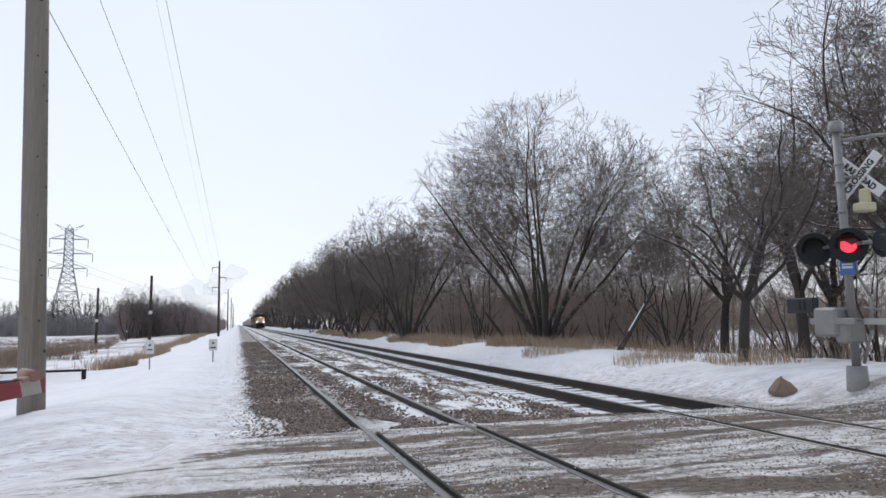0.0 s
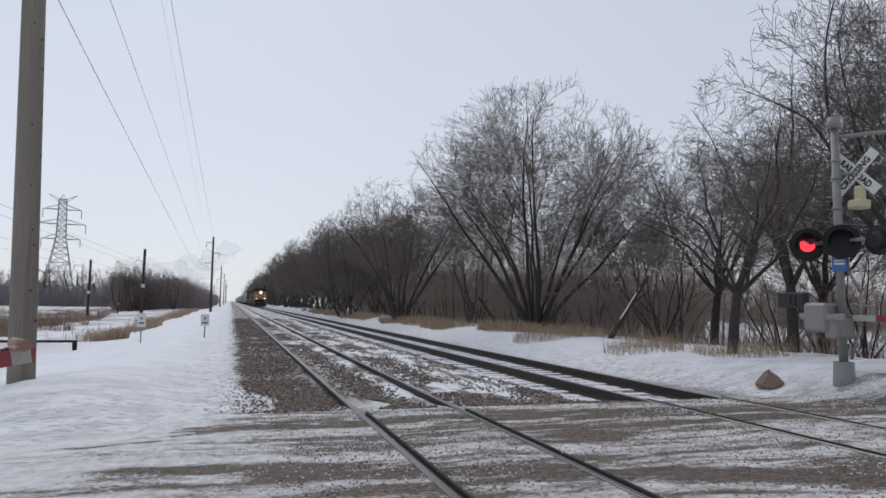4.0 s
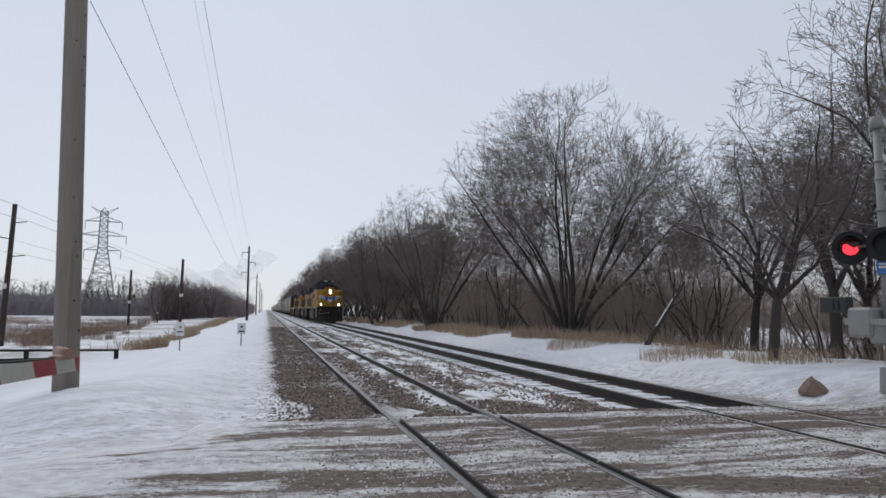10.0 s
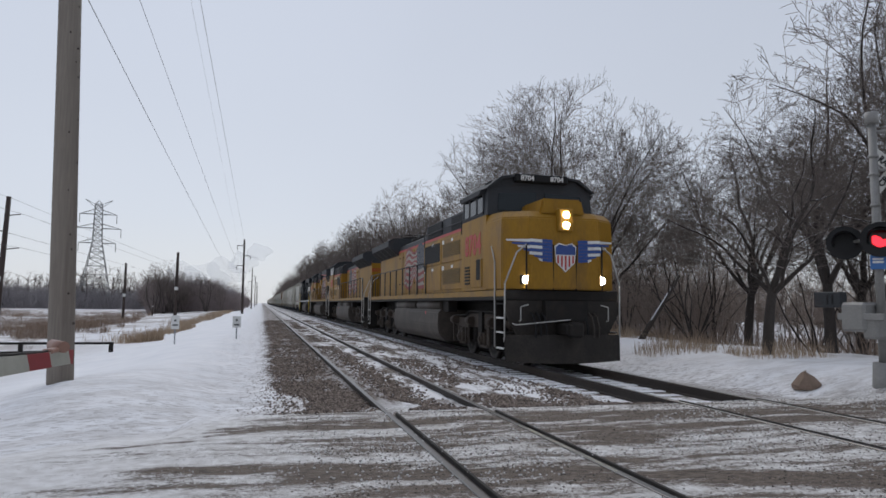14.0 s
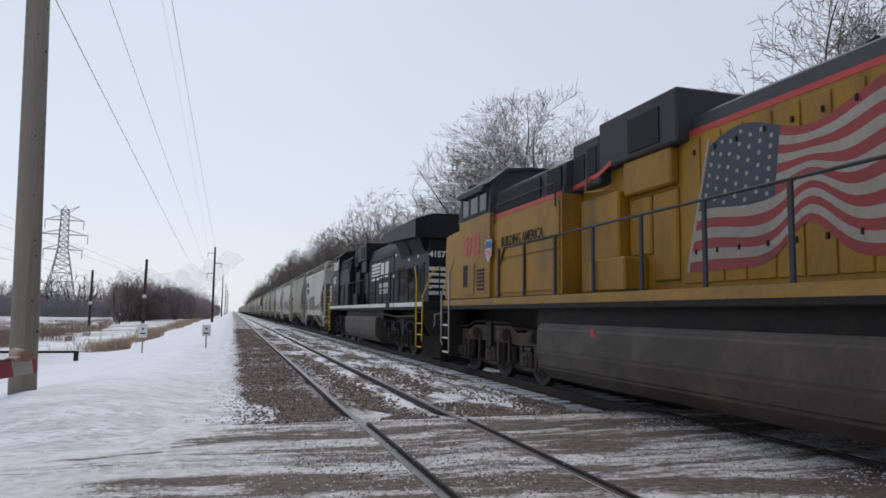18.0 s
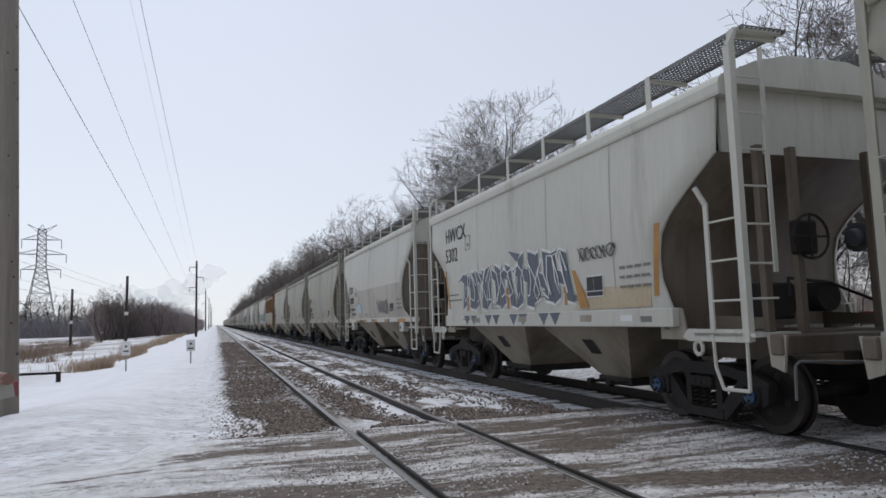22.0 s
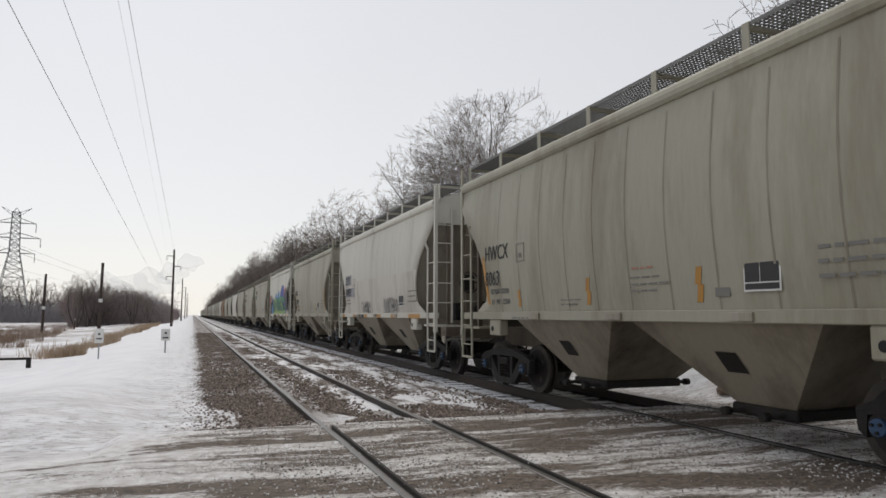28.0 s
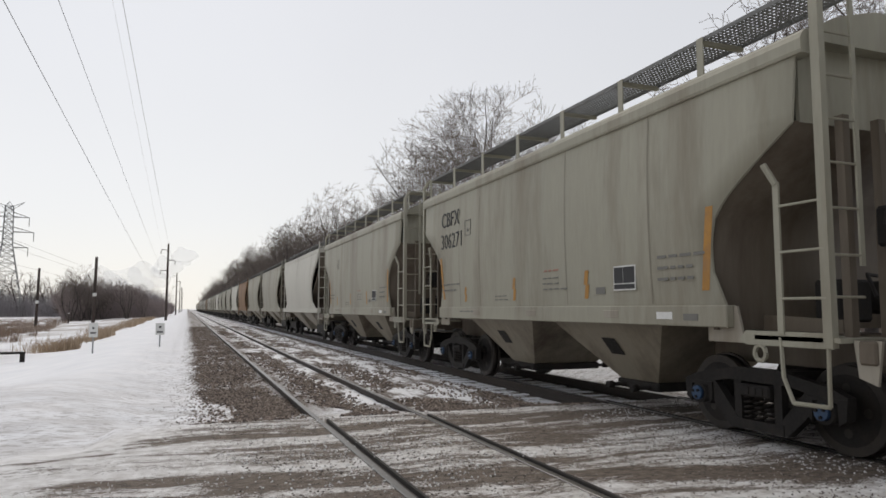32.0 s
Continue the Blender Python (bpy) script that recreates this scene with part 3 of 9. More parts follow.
def wheelset(parent, y, r, mats, gauge=HALF):
    bm = bmesh.new()
    for s in (-1, 1):
        x = s * gauge
        bar(bm, (x - 0.065, 0, 0), (x + 0.065, 0, 0), r, sides=28)
        bar(bm, (x - s * 0.065, 0, 0), (x - s * 0.10, 0, 0), r + 0.028, sides=28)
        bar(bm, (x + s * 0.055, 0, 0), (x + s * 0.069, 0, 0), r * 0.80, sides=24, mat=1)
        bar(bm, (x, 0, 0), (x + s * 0.13, 0, 0), 0.12, sides=12, mat=1)
        for k in range(4):
            a = k * math.pi / 2
            bar(bm, (x + s * 0.06, math.cos(a) * r * 0.5, math.sin(a) * r * 0.5), (x + s * 0.075, math.cos(a) * r * 0.5, math.sin(a) * r * 0.5), 0.05, sides=8)
    bar(bm, (-gauge, 0, 0), (gauge, 0, 0), 0.085, sides=10, mat=1)
    ob = part("wheelset", bm, list(mats), parent)
    ob.location = (0, y, r)
    return ob


def flag(parent, s, y0, y1, off):
    """A waving striped flag painted on the hood, in wavy bands, with its pole."""
    n, blue_to = 36, 12

    def wave(u, v):
        top = 3.80 + 0.14 * math.sin(u * math.tau / 0.6) - 9.0 * max(0.0, u - 0.9)
        low_ = 2.10 + 0.46 * math.exp(-((u - 0.47) / 0.10) ** 2) + 1.2 * max(0.0, u - 0.8)
        z = low_ + (top - low_) * v + 0.05 * math.sin(u * 15 + v * 4) * math.sin(v * math.pi)
        return y0 + (y1 - y0) * u - 0.5 * (1 - v) * (1 - u) ** 2, z
    for k in range(13):
        bm = bmesh.new()
        for i in range(blue_to if k >= 6 else 0, n):
            u0, u1 = i / n, (i + 1) / n
            q = [wave(u0, k / 13), wave(u1, k / 13), wave(u1, (k + 1) / 13), wave(u0, (k + 1) / 13)]
            bm.faces.new([bm.verts.new((s * (off + 0.006), y, z)) for y, z in q])
        bmesh.ops.remove_doubles(bm, verts=bm.verts, dist=1e-4)
        part("flag_stripe", bm, FLAGRED if k % 2 == 0 else FLAGWHITE, parent)
    bm = bmesh.new()
    for i in range(blue_to):
        for j in range(3):
            u0, u1, v0, v1 = i / n, (i + 1) / n, (6 + 7 * j / 3) / 13, (6 + 7 * (j + 1) / 3) / 13
            bm.faces.new([bm.verts.new((s * (off + 0.006), y, z)) for y, z in (wave(u0, v0), wave(u1, v0), wave(u1, v1), wave(u0, v1))])
    for i in range(7):
        for j in range(6):
            y, z = wave(0.025 + i * 0.046, 0.50 + j * 0.083 + 0.035 * (i % 2))
            c = [bm.verts.new((s * (off + 0.01), y + 0.033 * math.cos(a * 1.2566), z + 0.033 * math.sin(a * 1.2566))) for a in range(5)]
            bm.faces.new(c).material_index = 1
    part("flag_canton", bm, [FLAGBLUE, FLAGWHITE], parent)
    a, b = wave(0, 0), wave(0, 1)
    plate("flag_pole", [(a[0] - 0.06, a[1]), (a[0], a[1]), (b[0], b[1] + 0.1), (b[0] - 0.05, b[1] + 0.1)], FLAGWHITE, parent, s, off + 0.004, thick=0.002)


def shield(parent, place, k, name="shield_emblem"):
    """A shield painted in red, white and blue, without lettering."""
    body = [(-0.5, 0.35), (-0.42, -0.35), (0, -0.75), (0.42, -0.35), (0.5, 0.35), (0.3, 0.5), (0, 0.42), (-0.3, 0.5)]
    bm = bmesh.new()
    bm.faces.new([bm.verts.new((x * k * 1.12, z * k * 1.1, 0)) for x, z in body]).material_index = 0
    bm.faces.new([bm.verts.new((x * k, z * k * 1.0, 0.004)) for x, z in ((-0.5, 0.0), (0.5, 0.0), (0.5, 0.35), (0.3, 0.5), (0, 0.42), (-0.3, 0.5), (-0.5, 0.35))]).material_index = 1
    for i in range(5):
        x0 = -0.42 + i * 0.19
        zb = -0.35 - 0.38 * (1 - abs(x0 + 0.045) / 0.45)
        bm.faces.new([bm.verts.new((x * k, z * k, 0.004)) for x, z in ((x0, -0.04), (x0, zb), (x0 + 0.09, zb), (x0 + 0.09, -0.04))]).material_index = 2
    ob = part(name, bm, [WHITE, BLUE, RED], parent, "shield painted red, white and blue")
    ob.matrix_local = place
    return ob


def loco_truck(parent, y, iron):
    t = new("truck")
    t.parent, t.location = parent, (0, y, 0)
    t["label"] = "grimy three-axle truck"
    for s in (-1, 1):
        # a long cast beam, stepped up over the middle, with legs down both sides of each axle box
        bm = bmesh.new()
        a, b = s * 0.97, s * 1.12
        slab(bm, [(-2.80, 0.86), (-1.75, 0.80), (-1.2, 0.84), (1.2, 0.84), (1.75, 0.80), (2.80, 0.86), (2.86, 1.02), (2.70, 1.12), (1.55, 1.08), (1.2, 1.22), (-1.2, 1.22), (-1.55, 1.08), (-2.70, 1.12), (-2.86, 1.02)], a, b)
        for v in (-2.1, 0.0, 2.1):
            for q in (-1, 1):
                slab(bm, [(v + q * 0.30, 0.84), (v + q * 0.44, 0.84), (v + q * 0.42, 0.40), (v + q * 0.33, 0.36)][::q], a + s * 0.01, b - s * 0.012)
            slab(bm, [(v - 0.34, 0.36), (v + 0.34, 0.36), (v + 0.30, 0.30), (v - 0.30, 0.30)], a + s * 0.02, b - s * 0.03)
        part("side_frame", bm, iron, t, "dusty cast side frame")
        for v in (-2.1, 0.0, 2.1):
            bm = bmesh.new()
            box(bm, min(s * 0.95, s * 1.16), v - 0.22, 0.38, max(s * 0.95, s * 1.16), v + 0.22, 0.70, 0.04)
            bar(bm, (s * 1.15, v, 0.53), (s * 1.21, v, 0.53), 0.15, 0.13, 14)
            bar(bm, (s * 1.20, v, 0.53), (s * 1.25, v, 0.53), 0.075, sides=10)
            box(bm, min(s * 1.0, s * 1.13), v - 0.16, 0.70, max(s * 1.0, s * 1.13), v + 0.16, 0.80, 0.02)
            part("axle_box", bm, iron, t)
        for v in (-1.35, -0.75, 0.75, 1.35):
            bm = bmesh.new()
            for k in range(5):
                bar(bm, (s * 1.06, v, 0.46 + k * 0.07), (s * 1.06, v, 0.49 + k * 0.07), 0.085, sides=10)
            bar(bm, (s * 1.06, v, 0.42), (s * 1.06, v, 0.84), 0.05, sides=8)
            part("spring", bm, GRIME, t)
        for v in (-2.55, -0.95, 0.95, 2.55):
            bm = bmesh.new()
            bar(bm, (s * 1.19, v - 0.17, 1.02), (s * 1.19, v + 0.17, 1.02), 0.13, sides=14)
            bar(bm, (s * 1.19, v + 0.17, 1.02), (s * 1.19, v + 0.24, 1.02), 0.05, sides=8)
            slab(bm, [(v + 0.22, 1.0), (v + 0.30, 1.0), (v + 0.26, 0.36), (v + 0.20, 0.36)], s * 1.14, s * 1.18)
            part("brake_cylinder", bm, iron, t)
        bm = bmesh.new()
        slab(bm, rect(-0.16, 0.72, 0.16, 1.30), s * 1.12, s * 1.20)
        pipe(bm, [(s * 1.17, -2.7, 1.15), (s * 1.17, -1.5, 1.18), (s * 1.17, -1.1, 1.30), (s * 1.17, 1.1, 1.30), (s * 1.17, 1.5, 1.18), (s * 1.17, 2.7, 1.15)], 0.02)
        part("damper", bm, GRIME, t)
    bm = bmesh.new()
    box(bm, -0.96, -2.6, 0.6, 0.96, -2.4, 0.95)
    part("cross_beam", bm, GRIME, t)
    bm = bmesh.new()
    box(bm, -0.96, -0.35, 0.6, 0.96, 0.35, 1.2)
    part("bolster", bm, GRIME, t)
    bm = bmesh.new()
    box(bm, -0.96, 2.4, 0.6, 0.96, 2.6, 0.95)
    part("cross_beam", bm, GRIME, t)
    for a in (-1.05, 1.05):
        bm = bmesh.new()
        box(bm, -0.80, a - 0.42, 0.20, 0.80, a + 0.42, 0.74, 0.05)
        part("traction_motor", bm, GRIME, t)
    return [wheelset(t, a, 0.52, (RIM, GRIME)) for a in (-2.1, 0.0, 2.1)]


def nose_ring(z, y_front, half, corner):
    """The nose's outline at one height: flat front, slanted corners, straight sides."""
    return [(-half, corner, z), (-half * 0.62, y_front, z), (half * 0.62, y_front, z), (half, corner, z)]


def locomotive(maker, livery, number, m, label):
    up = livery == "yellow"
    low, high = (UP_YELLOW, UP_GREY) if up else (NS_BLACK, NS_BLACK)
    emd = maker == "rounded"
    L = 23.0
    t = thing("locomotive", m, label, "locomotive", "locomotives of the train")
    iron = LOCOIRON if up else TRUCKIRON
    wheels = loco_truck(t, 3.6, iron) + loco_truck(t, 18.5, iron)
    # deck and frame
    bm = bmesh.new()
    box(bm, -1.5, 0.75, 1.60, 1.5, L - 0.75, 1.855, 0.02)
    part("deck", bm, GRIME, t)
    bm = bmesh.new()
    box(bm, -0.55, 0.5, 1.12, 0.55, L - 0.5, 1.60)
    for s in (-1, 1):
        box(bm, min(s * 1.0, s * 1.3), 6.6, 1.25, max(s * 1.0, s * 1.3), 15.6, 1.60)
    part("frame", bm, GRIME, t)
    for s in (-1, 1):
        if up:
            plate("edge_stripe", rect(0.8, 1.70, L - 0.8, 1.85), SILL, t, s, 1.501)
        else:
            for a, b in ((1.0, 3.6), (3.7, 6.0), (6.1, 8.3), (8.4, 11.0), (11.1, 13.6), (13.7, 16.9), (17.6, 18.2), (18.3, 21.3), (21.4, 22.2)):
                plate("edge_stripe", rect(a, 1.70, b, 1.84), WHITE, t, s, 1.501, "white reflective edge stripe")
    # fuel tank and air reservoirs
    bm = bmesh.new()
    prism(bm, [(-1.43, 1.32), (-1.47, 1.24), (-1.49, 0.80), (-1.44, 0.50), (-1.18, 0.27), (1.18, 0.27), (1.44, 0.50), (1.49, 0.80), (1.47, 1.24), (1.43, 1.32)], 6.9 if not emd else 7.2, 14.95)
    bmesh.ops.bevel(bm, geom=list(bm.edges), offset=0.04, segments=2, affect="EDGES")
    part("fuel_tank", bm, TANK, t, "dusty fuel tank")
    for s in (-1, 1):
        bm = bmesh.new()
        if emd:
            for a, b in ((7.3, 10.8), (11.1, 14.8)):
                bar(bm, (s * 1.25, a, 1.45), (s * 1.25, b, 1.45), 0.17, sides=14)
        else:
            bar(bm, (s * 1.2, 7.2, 1.43), (s * 1.2, 14.9, 1.43), 0.09, sides=10)
            pipe(bm, [(s * 1.3, 15.0, 1.45), (s * 1.3, 16.4, 1.42), (s * 1.25, 17.5, 1.35), (s * 1.3, 21.0, 1.4)], 0.03)
        part("air_reservoir", bm, TANK, t)
        plate("fill_cap", rect(9.0, 0.85, 9.12, 1.25), RED, t, s, 1.47)
    # pilots, couplers and steps at both ends
    for e in (0, 1):
        def y(v):
            return v if e == 0 else L - v
        bm = bmesh.new()
        prism(bm, [(-1.5, 1.6), (-1.5, 1.3), (-1.2, 0.75), (1.2, 0.75), (1.5, 1.3), (1.5, 1.6)], y(0.72), y(0.80))
        part("end_plate", bm, PILOT, t)
        bm = bmesh.new()
        a, b = [bm.verts.new(p) for p in ((-1.52, y(0.72), 0.78), (-0.5, y(0.45), 0.78), (0.5, y(0.45), 0.78), (1.52, y(0.72), 0.78))], [bm.verts.new(p) for p in ((-1.50, y(0.66), 0.14), (-0.5, y(0.30), 0.12), (0.5, y(0.30), 0.12), (1.50, y(0.66), 0.14))]
        c = [bm.verts.new(p.co + Vector((0, 0.05 if e == 0 else -0.05, 0))) for p in a + b]
        for i in range(3):
            bm.faces.new((a[i], a[i + 1], b[i + 1], b[i]))
            bm.faces.new((c[i + 1], c[i], c[i + 4], c[i + 5]))
        bm.faces.new(a + c[3::-1])
        bm.faces.new(b[::-1] + c[4:8])
        bmesh.ops.recalc_face_normals(bm, faces=bm.faces)
        part("plow", bm, PILOT, t)
        bm = bmesh.new()
        box(bm, -0.2, min(y(0.8), y(0.1)), 0.78, 0.2, max(y(0.8), y(0.1)), 1.06, 0.04)
        box(bm, -0.17, min(y(0.2), y(-0.12)), 0.74, 0.17, max(y(0.2), y(-0.12)), 1.10, 0.06)
        part("coupler", bm, GRIME, t)
        for x_ in (-0.85, -0.72, -0.58, 0.5, 0.66, 0.80):
            bm = bmesh.new()
            pipe(bm, [(x_, y(0.70), 1.30), (x_, y(0.52), 1.22), (x_ + 0.03, y(0.46), 0.95), (x_ + 0.05, y(0.52), 0.72)], 0.026, 6)
            part("air_hose", bm, SCREEN if x_ < 0.6 else TANK, t)
        bm = bmesh.new()
        pipe(bm, [(-1.35, y(0.62), 1.05), (-1.30, y(0.50), 1.02), (-0.25, y(0.42), 1.12), (0.0, y(0.30), 1.15)], 0.014, 6)
        part("uncoupling_lever", bm, RAILWHITE, t)
        for s in (-1, 1):
            bm = bmesh.new()
            pipe(bm, [(s * 1.15, y(0.71), 1.10), (s * 1.15, y(0.60), 1.12), (s * 1.15, y(0.60), 1.45), (s * 0.95, y(0.60), 1.50)], 0.014, 6)
            part("grab_iron", bm, RAILWHITE, t)
        for s in (-1, 1):
            bm = bmesh.new()
            for z in (0.42, 0.80, 1.15, 1.50):
                tread = bmesh.new()
                box(tread, min(s * 1.05, s * 1.5), min(y(0.80), y(1.35)), z, max(s * 1.05, s * 1.5), max(y(0.80), y(1.35)), z + 0.035)
                part("step", tread, GRIME, t)
            box(bm, min(s * 1.0, s * 1.04), min(y(0.75), y(1.4)), 0.36, max(s * 1.0, s * 1.04), max(y(0.75), y(1.4)), 1.6)
            box(bm, min(s * 1.03, s * 1.5), min(y(1.36), y(1.42)), 0.36, max(s * 1.05, s * 1.5), max(y(1.36), y(1.42)), 1.62)
            part("step_well", bm, GRIME, t)
            for z in (0.42, 0.80, 1.15):
                bm = bmesh.new()
                box(bm, min(s * 1.46, s * 1.515), min(y(0.82), y(1.33)), z + 0.005, max(s * 1.46, s * 1.515), max(y(0.82), y(1.33)), z + 0.045)
                part("step_edge", bm, WHITE if up else SAFETY, t)
            for pts in ([(s * 1.52, y(1.42), 0.45), (s * 1.53, y(1.42), 2.55), (s * 1.50, y(1.75), 2.98)],
                        [(s * 1.50, y(0.80), 0.62), (s * 1.52, y(0.72), 0.72), (s * 1.52, y(0.70), 2.0), (s * 1.25, y(0.62), 2.75), (s * 1.0, y(0.62), 2.95)]):
                bm = bmesh.new()
                pipe(bm, pts, 0.020, 8)
                part("grab_rail", bm, RAILWHITE if up else SAFETY, t, "bent white grab rail" if up else "bent yellow grab rail")
        bm = bmesh.new()
        pipe(bm, [(-1.0, y(0.62), 1.86), (-1.0, y(0.62), 2.95), (-0.3, y(0.62), 2.95), (-0.3, y(0.62), 1.86)], 0.02)
        part("end_railing", bm, GRIME, t)
        bm = bmesh.new()
        pipe(bm, [(1.0, y(0.62), 1.86), (1.0, y(0.62), 2.95), (0.3, y(0.62), 2.95), (0.3, y(0.62), 1.86)], 0.02)
        part("end_railing", bm, GRIME, t)
    # nose
    bm = bmesh.new()
    top_z, nose_y = (3.78, 0.62) if emd else (3.62, 0.95)
    rings = [nose_ring(1.87, nose_y - 0.02, 1.5, 1.0), nose_ring(3.2, nose_y, 1.5, 1.0), nose_ring(3.62, nose_y + 0.02, 1.48, 1.02), nose_ring(top_z + 0.02, nose_y + 0.22, 1.40, 1.2)]
    vs = [[bm.verts.new(p) for p in r] + [bm.verts.new((1.5 if k < 3 else 1.42, 2.25, r[0][2] + (0.06 if k == 3 else 0))), bm.verts.new((-1.5 if k < 3 else -1.42, 2.25, r[0][2] + (0.06 if k == 3 else 0)))] for k, r in enumerate(rings)]
    for a, b in zip(vs, vs[1:]):
        for i in range(6):
            bm.faces.new((a[i], a[(i + 1) % 6], b[(i + 1) % 6], b[i]))
    bm.faces.new(vs[-1])
    bm.faces.new(vs[0][::-1])
    bmesh.ops.recalc_face_normals(bm, faces=bm.faces)
    bmesh.ops.bevel(bm, geom=list(bm.edges), offset=0.03, segments=2, affect="EDGES")
    nose = part("nose", bm, low, t)
    bm = bmesh.new()
    box(bm, -0.20, nose_y - 0.09, 3.28, 0.20, nose_y + 0.1, 3.86, 0.03)
    if emd:
        bm2 = bmesh.new()
        prism(bm2, [(-0.62, 3.70), (0.62, 3.70), (0.52, 4.12), (-0.52, 4.12)], 0.74, 2.16)
        bmesh.ops.bevel(bm2, geom=list(bm2.edges), offset=0.05, segments=2, affect="EDGES")
        part("nose_hump", bm2, low, t)
    lampbox = part("headlight_box", bm, low if emd else GRIME, t)
    for z in (3.44, 3.70):
        bm = bmesh.new()
        bar(bm, (0, nose_y - 0.115, z), (0, nose_y - 0.05, z), 0.078, 0.066, 16)
        part("headlight", bm, LIT if number == "8704" else WINDOW, lampbox)
    for s in (-1, 1):
        bm = bmesh.new()
        box(bm, s * 0.98 - 0.14, 0.66, 1.98, s * 0.98 + 0.14, 0.95, 2.22, 0.02)
        d = part("ditch_light", bm, GRIME, t)
        bm = bmesh.new()
        bar(bm, (s * 0.98, 0.63, 2.10), (s * 0.98, 0.68, 2.10), 0.105, 0.095, 16)
        part("lens", bm, LIT if number == "8704" else WINDOW, d)
        bm = bmesh.new()
        bar(bm, (s * 1.15, 5.9 if emd else 1.3, 1.45), (s * 1.22, 5.9 if emd else 1.3, 1.45), 0.016, sides=8)
        if not emd:
            part("step_light", bm, MARKER, t)
        else:
            bm.free()
    if up and emd:
        shield(t, Matrix.Translation((0, nose_y - 0.045, 2.72)) @ Euler((math.pi / 2, 0, 0)).to_matrix().to_4x4(), 0.52)
        for s in (-1, 1):
            # feathers of the wing: alternate white and blue, each shorter than the one above, bent round the nose's corner
            for k in range(7):
                end, zz = 1.42 - 0.12 * k, 3.00 - 0.078 * k
                bm = bmesh.new()
                cols_ = [0.34, 0.60, 0.93] if end > 0.93 else [0.34, 0.60]
                for u0, u1 in zip(cols_, cols_[1:] + [end]):
                    if u1 <= u0:
                        continue
                    yy = [nose_y - 0.036 if u <= 0.93 else nose_y - 0.036 + (u - 0.93) * 0.667 - 0.012 for u in (u0, u1)]
                    slim = 0.35 if u1 == end else 1.0
                    q = [(s * u0, yy[0], zz + 0.01 * (u0 - 0.34)), (s * u1, yy[1], zz + 0.02 + 0.05 * (1 - slim)), (s * u1, yy[1], zz + 0.02 + 0.072 * (slim + 1 - slim)), (s * u0, yy[0], zz + 0.074 + 0.01 * (u0 - 0.34))]
                    f = bm.faces.new([bm.verts.new(p) for p in q])
                    f.material_index = 1 if (u0 < 0.5 or k % 2) else 0
                part("wing_feather", bm, [WHITE, BLUE], nose)
    elif not up:
        for k in range(5):
            z = 2.15 + k * 0.19
            bm = bmesh.new()
            for s in (-1, 1):
                q = [(s * 1.506, 1.05, z), (s * 1.506, 1.62 - 0.06 * (4 - k) * -1, z), (s * 1.506, 1.72 + 0.06 * k, z + 0.12), (s * 1.506, 1.05, z + 0.12)]
                bm.faces.new([bm.verts.new(p) for p in q])
            bm.faces.new([bm.verts.new(p) for p in ((-0.93, nose_y - 0.02, z), (0.93, nose_y - 0.02, z), (0.93, nose_y - 0.02, z + 0.12), (-0.93, nose_y - 0.02, z + 0.12))])
            part("nose_stripe", bm, WHITE, nose)
    # cab
    bm = bmesh.new()
    prism(bm, [(-1.5, 1.87), (1.5, 1.87), (1.5, 3.84), (-1.5, 3.84)], 2.2, 4.42)
    part("cab_lower", bm, low, t)
    bm = bmesh.new()
    prism(bm, [(-1.5, 3.84), (1.5, 3.84), (1.46, 4.55), (1.05, 4.84), (0.5, 4.92), (-0.5, 4.92), (-1.05, 4.84), (-1.46, 4.55)], 2.2, 4.42)
    for v in bm.verts:
        if v.co.y < 3 and v.co.z < 4.0:
            v.co.y -= 0.12
    cab = part("cab", bm, high, t)
    bm = bmesh.new()
    prism(bm, [(-1.56, 4.53), (-1.12, 4.88), (-0.5, 4.96), (0.5, 4.96), (1.12, 4.88), (1.56, 4.53), (1.50, 4.53), (1.05, 4.83), (0.5, 4.91), (-0.5, 4.91), (-1.05, 4.83), (-1.50, 4.53)], 2.05, 4.5)
    part("cab_roof", bm, high, cab)
    for s in (-1, 1):
        bm = bmesh.new()
        q = [(s * 0.12, 2.06, 3.96), (s * 1.22, 2.06, 3.96), (s * 1.16, 2.13, 4.42), (s * 0.12, 2.13, 4.48)]
        a = [bm.verts.new(p) for p in q]
        b = [bm.verts.new((p[0], p[1] + 0.06, p[2])) for p in q]
        bm.faces.new(a if s > 0 else a[::-1])
        for i in range(4):
            bm.faces.new((a[i], a[(i + 1) % 4], b[(i + 1) % 4], b[i]))
        part("windshield", bm, WINDOW, cab, "dark framed windshield pane")
        for a, b in ((2.45, 2.95), (3.05, 3.60), (3.72, 4.2)):
            w = plate("side_window", rect(a, 3.95, b, 4.45), WINDOW, cab, s, 1.475, thick=0.03)
        bm = bmesh.new()
        for a, b in ((2.40, 2.45), (2.96, 3.04), (3.62, 3.70), (4.2, 4.25)):
            box(bm, min(s * 1.47, s * 1.52), a, 3.90, max(s * 1.47, s * 1.52), b, 4.5)
        box(bm, min(s * 1.47, s * 1.52), 2.4, 3.88, max(s * 1.47, s * 1.52), 4.25, 3.94)
        part("window_frame", bm, WHITE if number == "8977" or not up else UP_GREY, cab)
        bm = bmesh.new()
        slab(bm, [(2.3, 4.52), (4.3, 4.52), (4.2, 4.40), (2.45, 4.40)], s * 1.5, s * 1.62)
        part("sun_visor", bm, high, cab)
        plate("number_box_side", rect(2.35, 4.62, 2.9, 4.80), SCREEN, cab, s, 1.3)
    bm = bmesh.new()
    box(bm, -0.75, 2.0, 4.74, 0.75, 2.25, 4.96, 0.03)
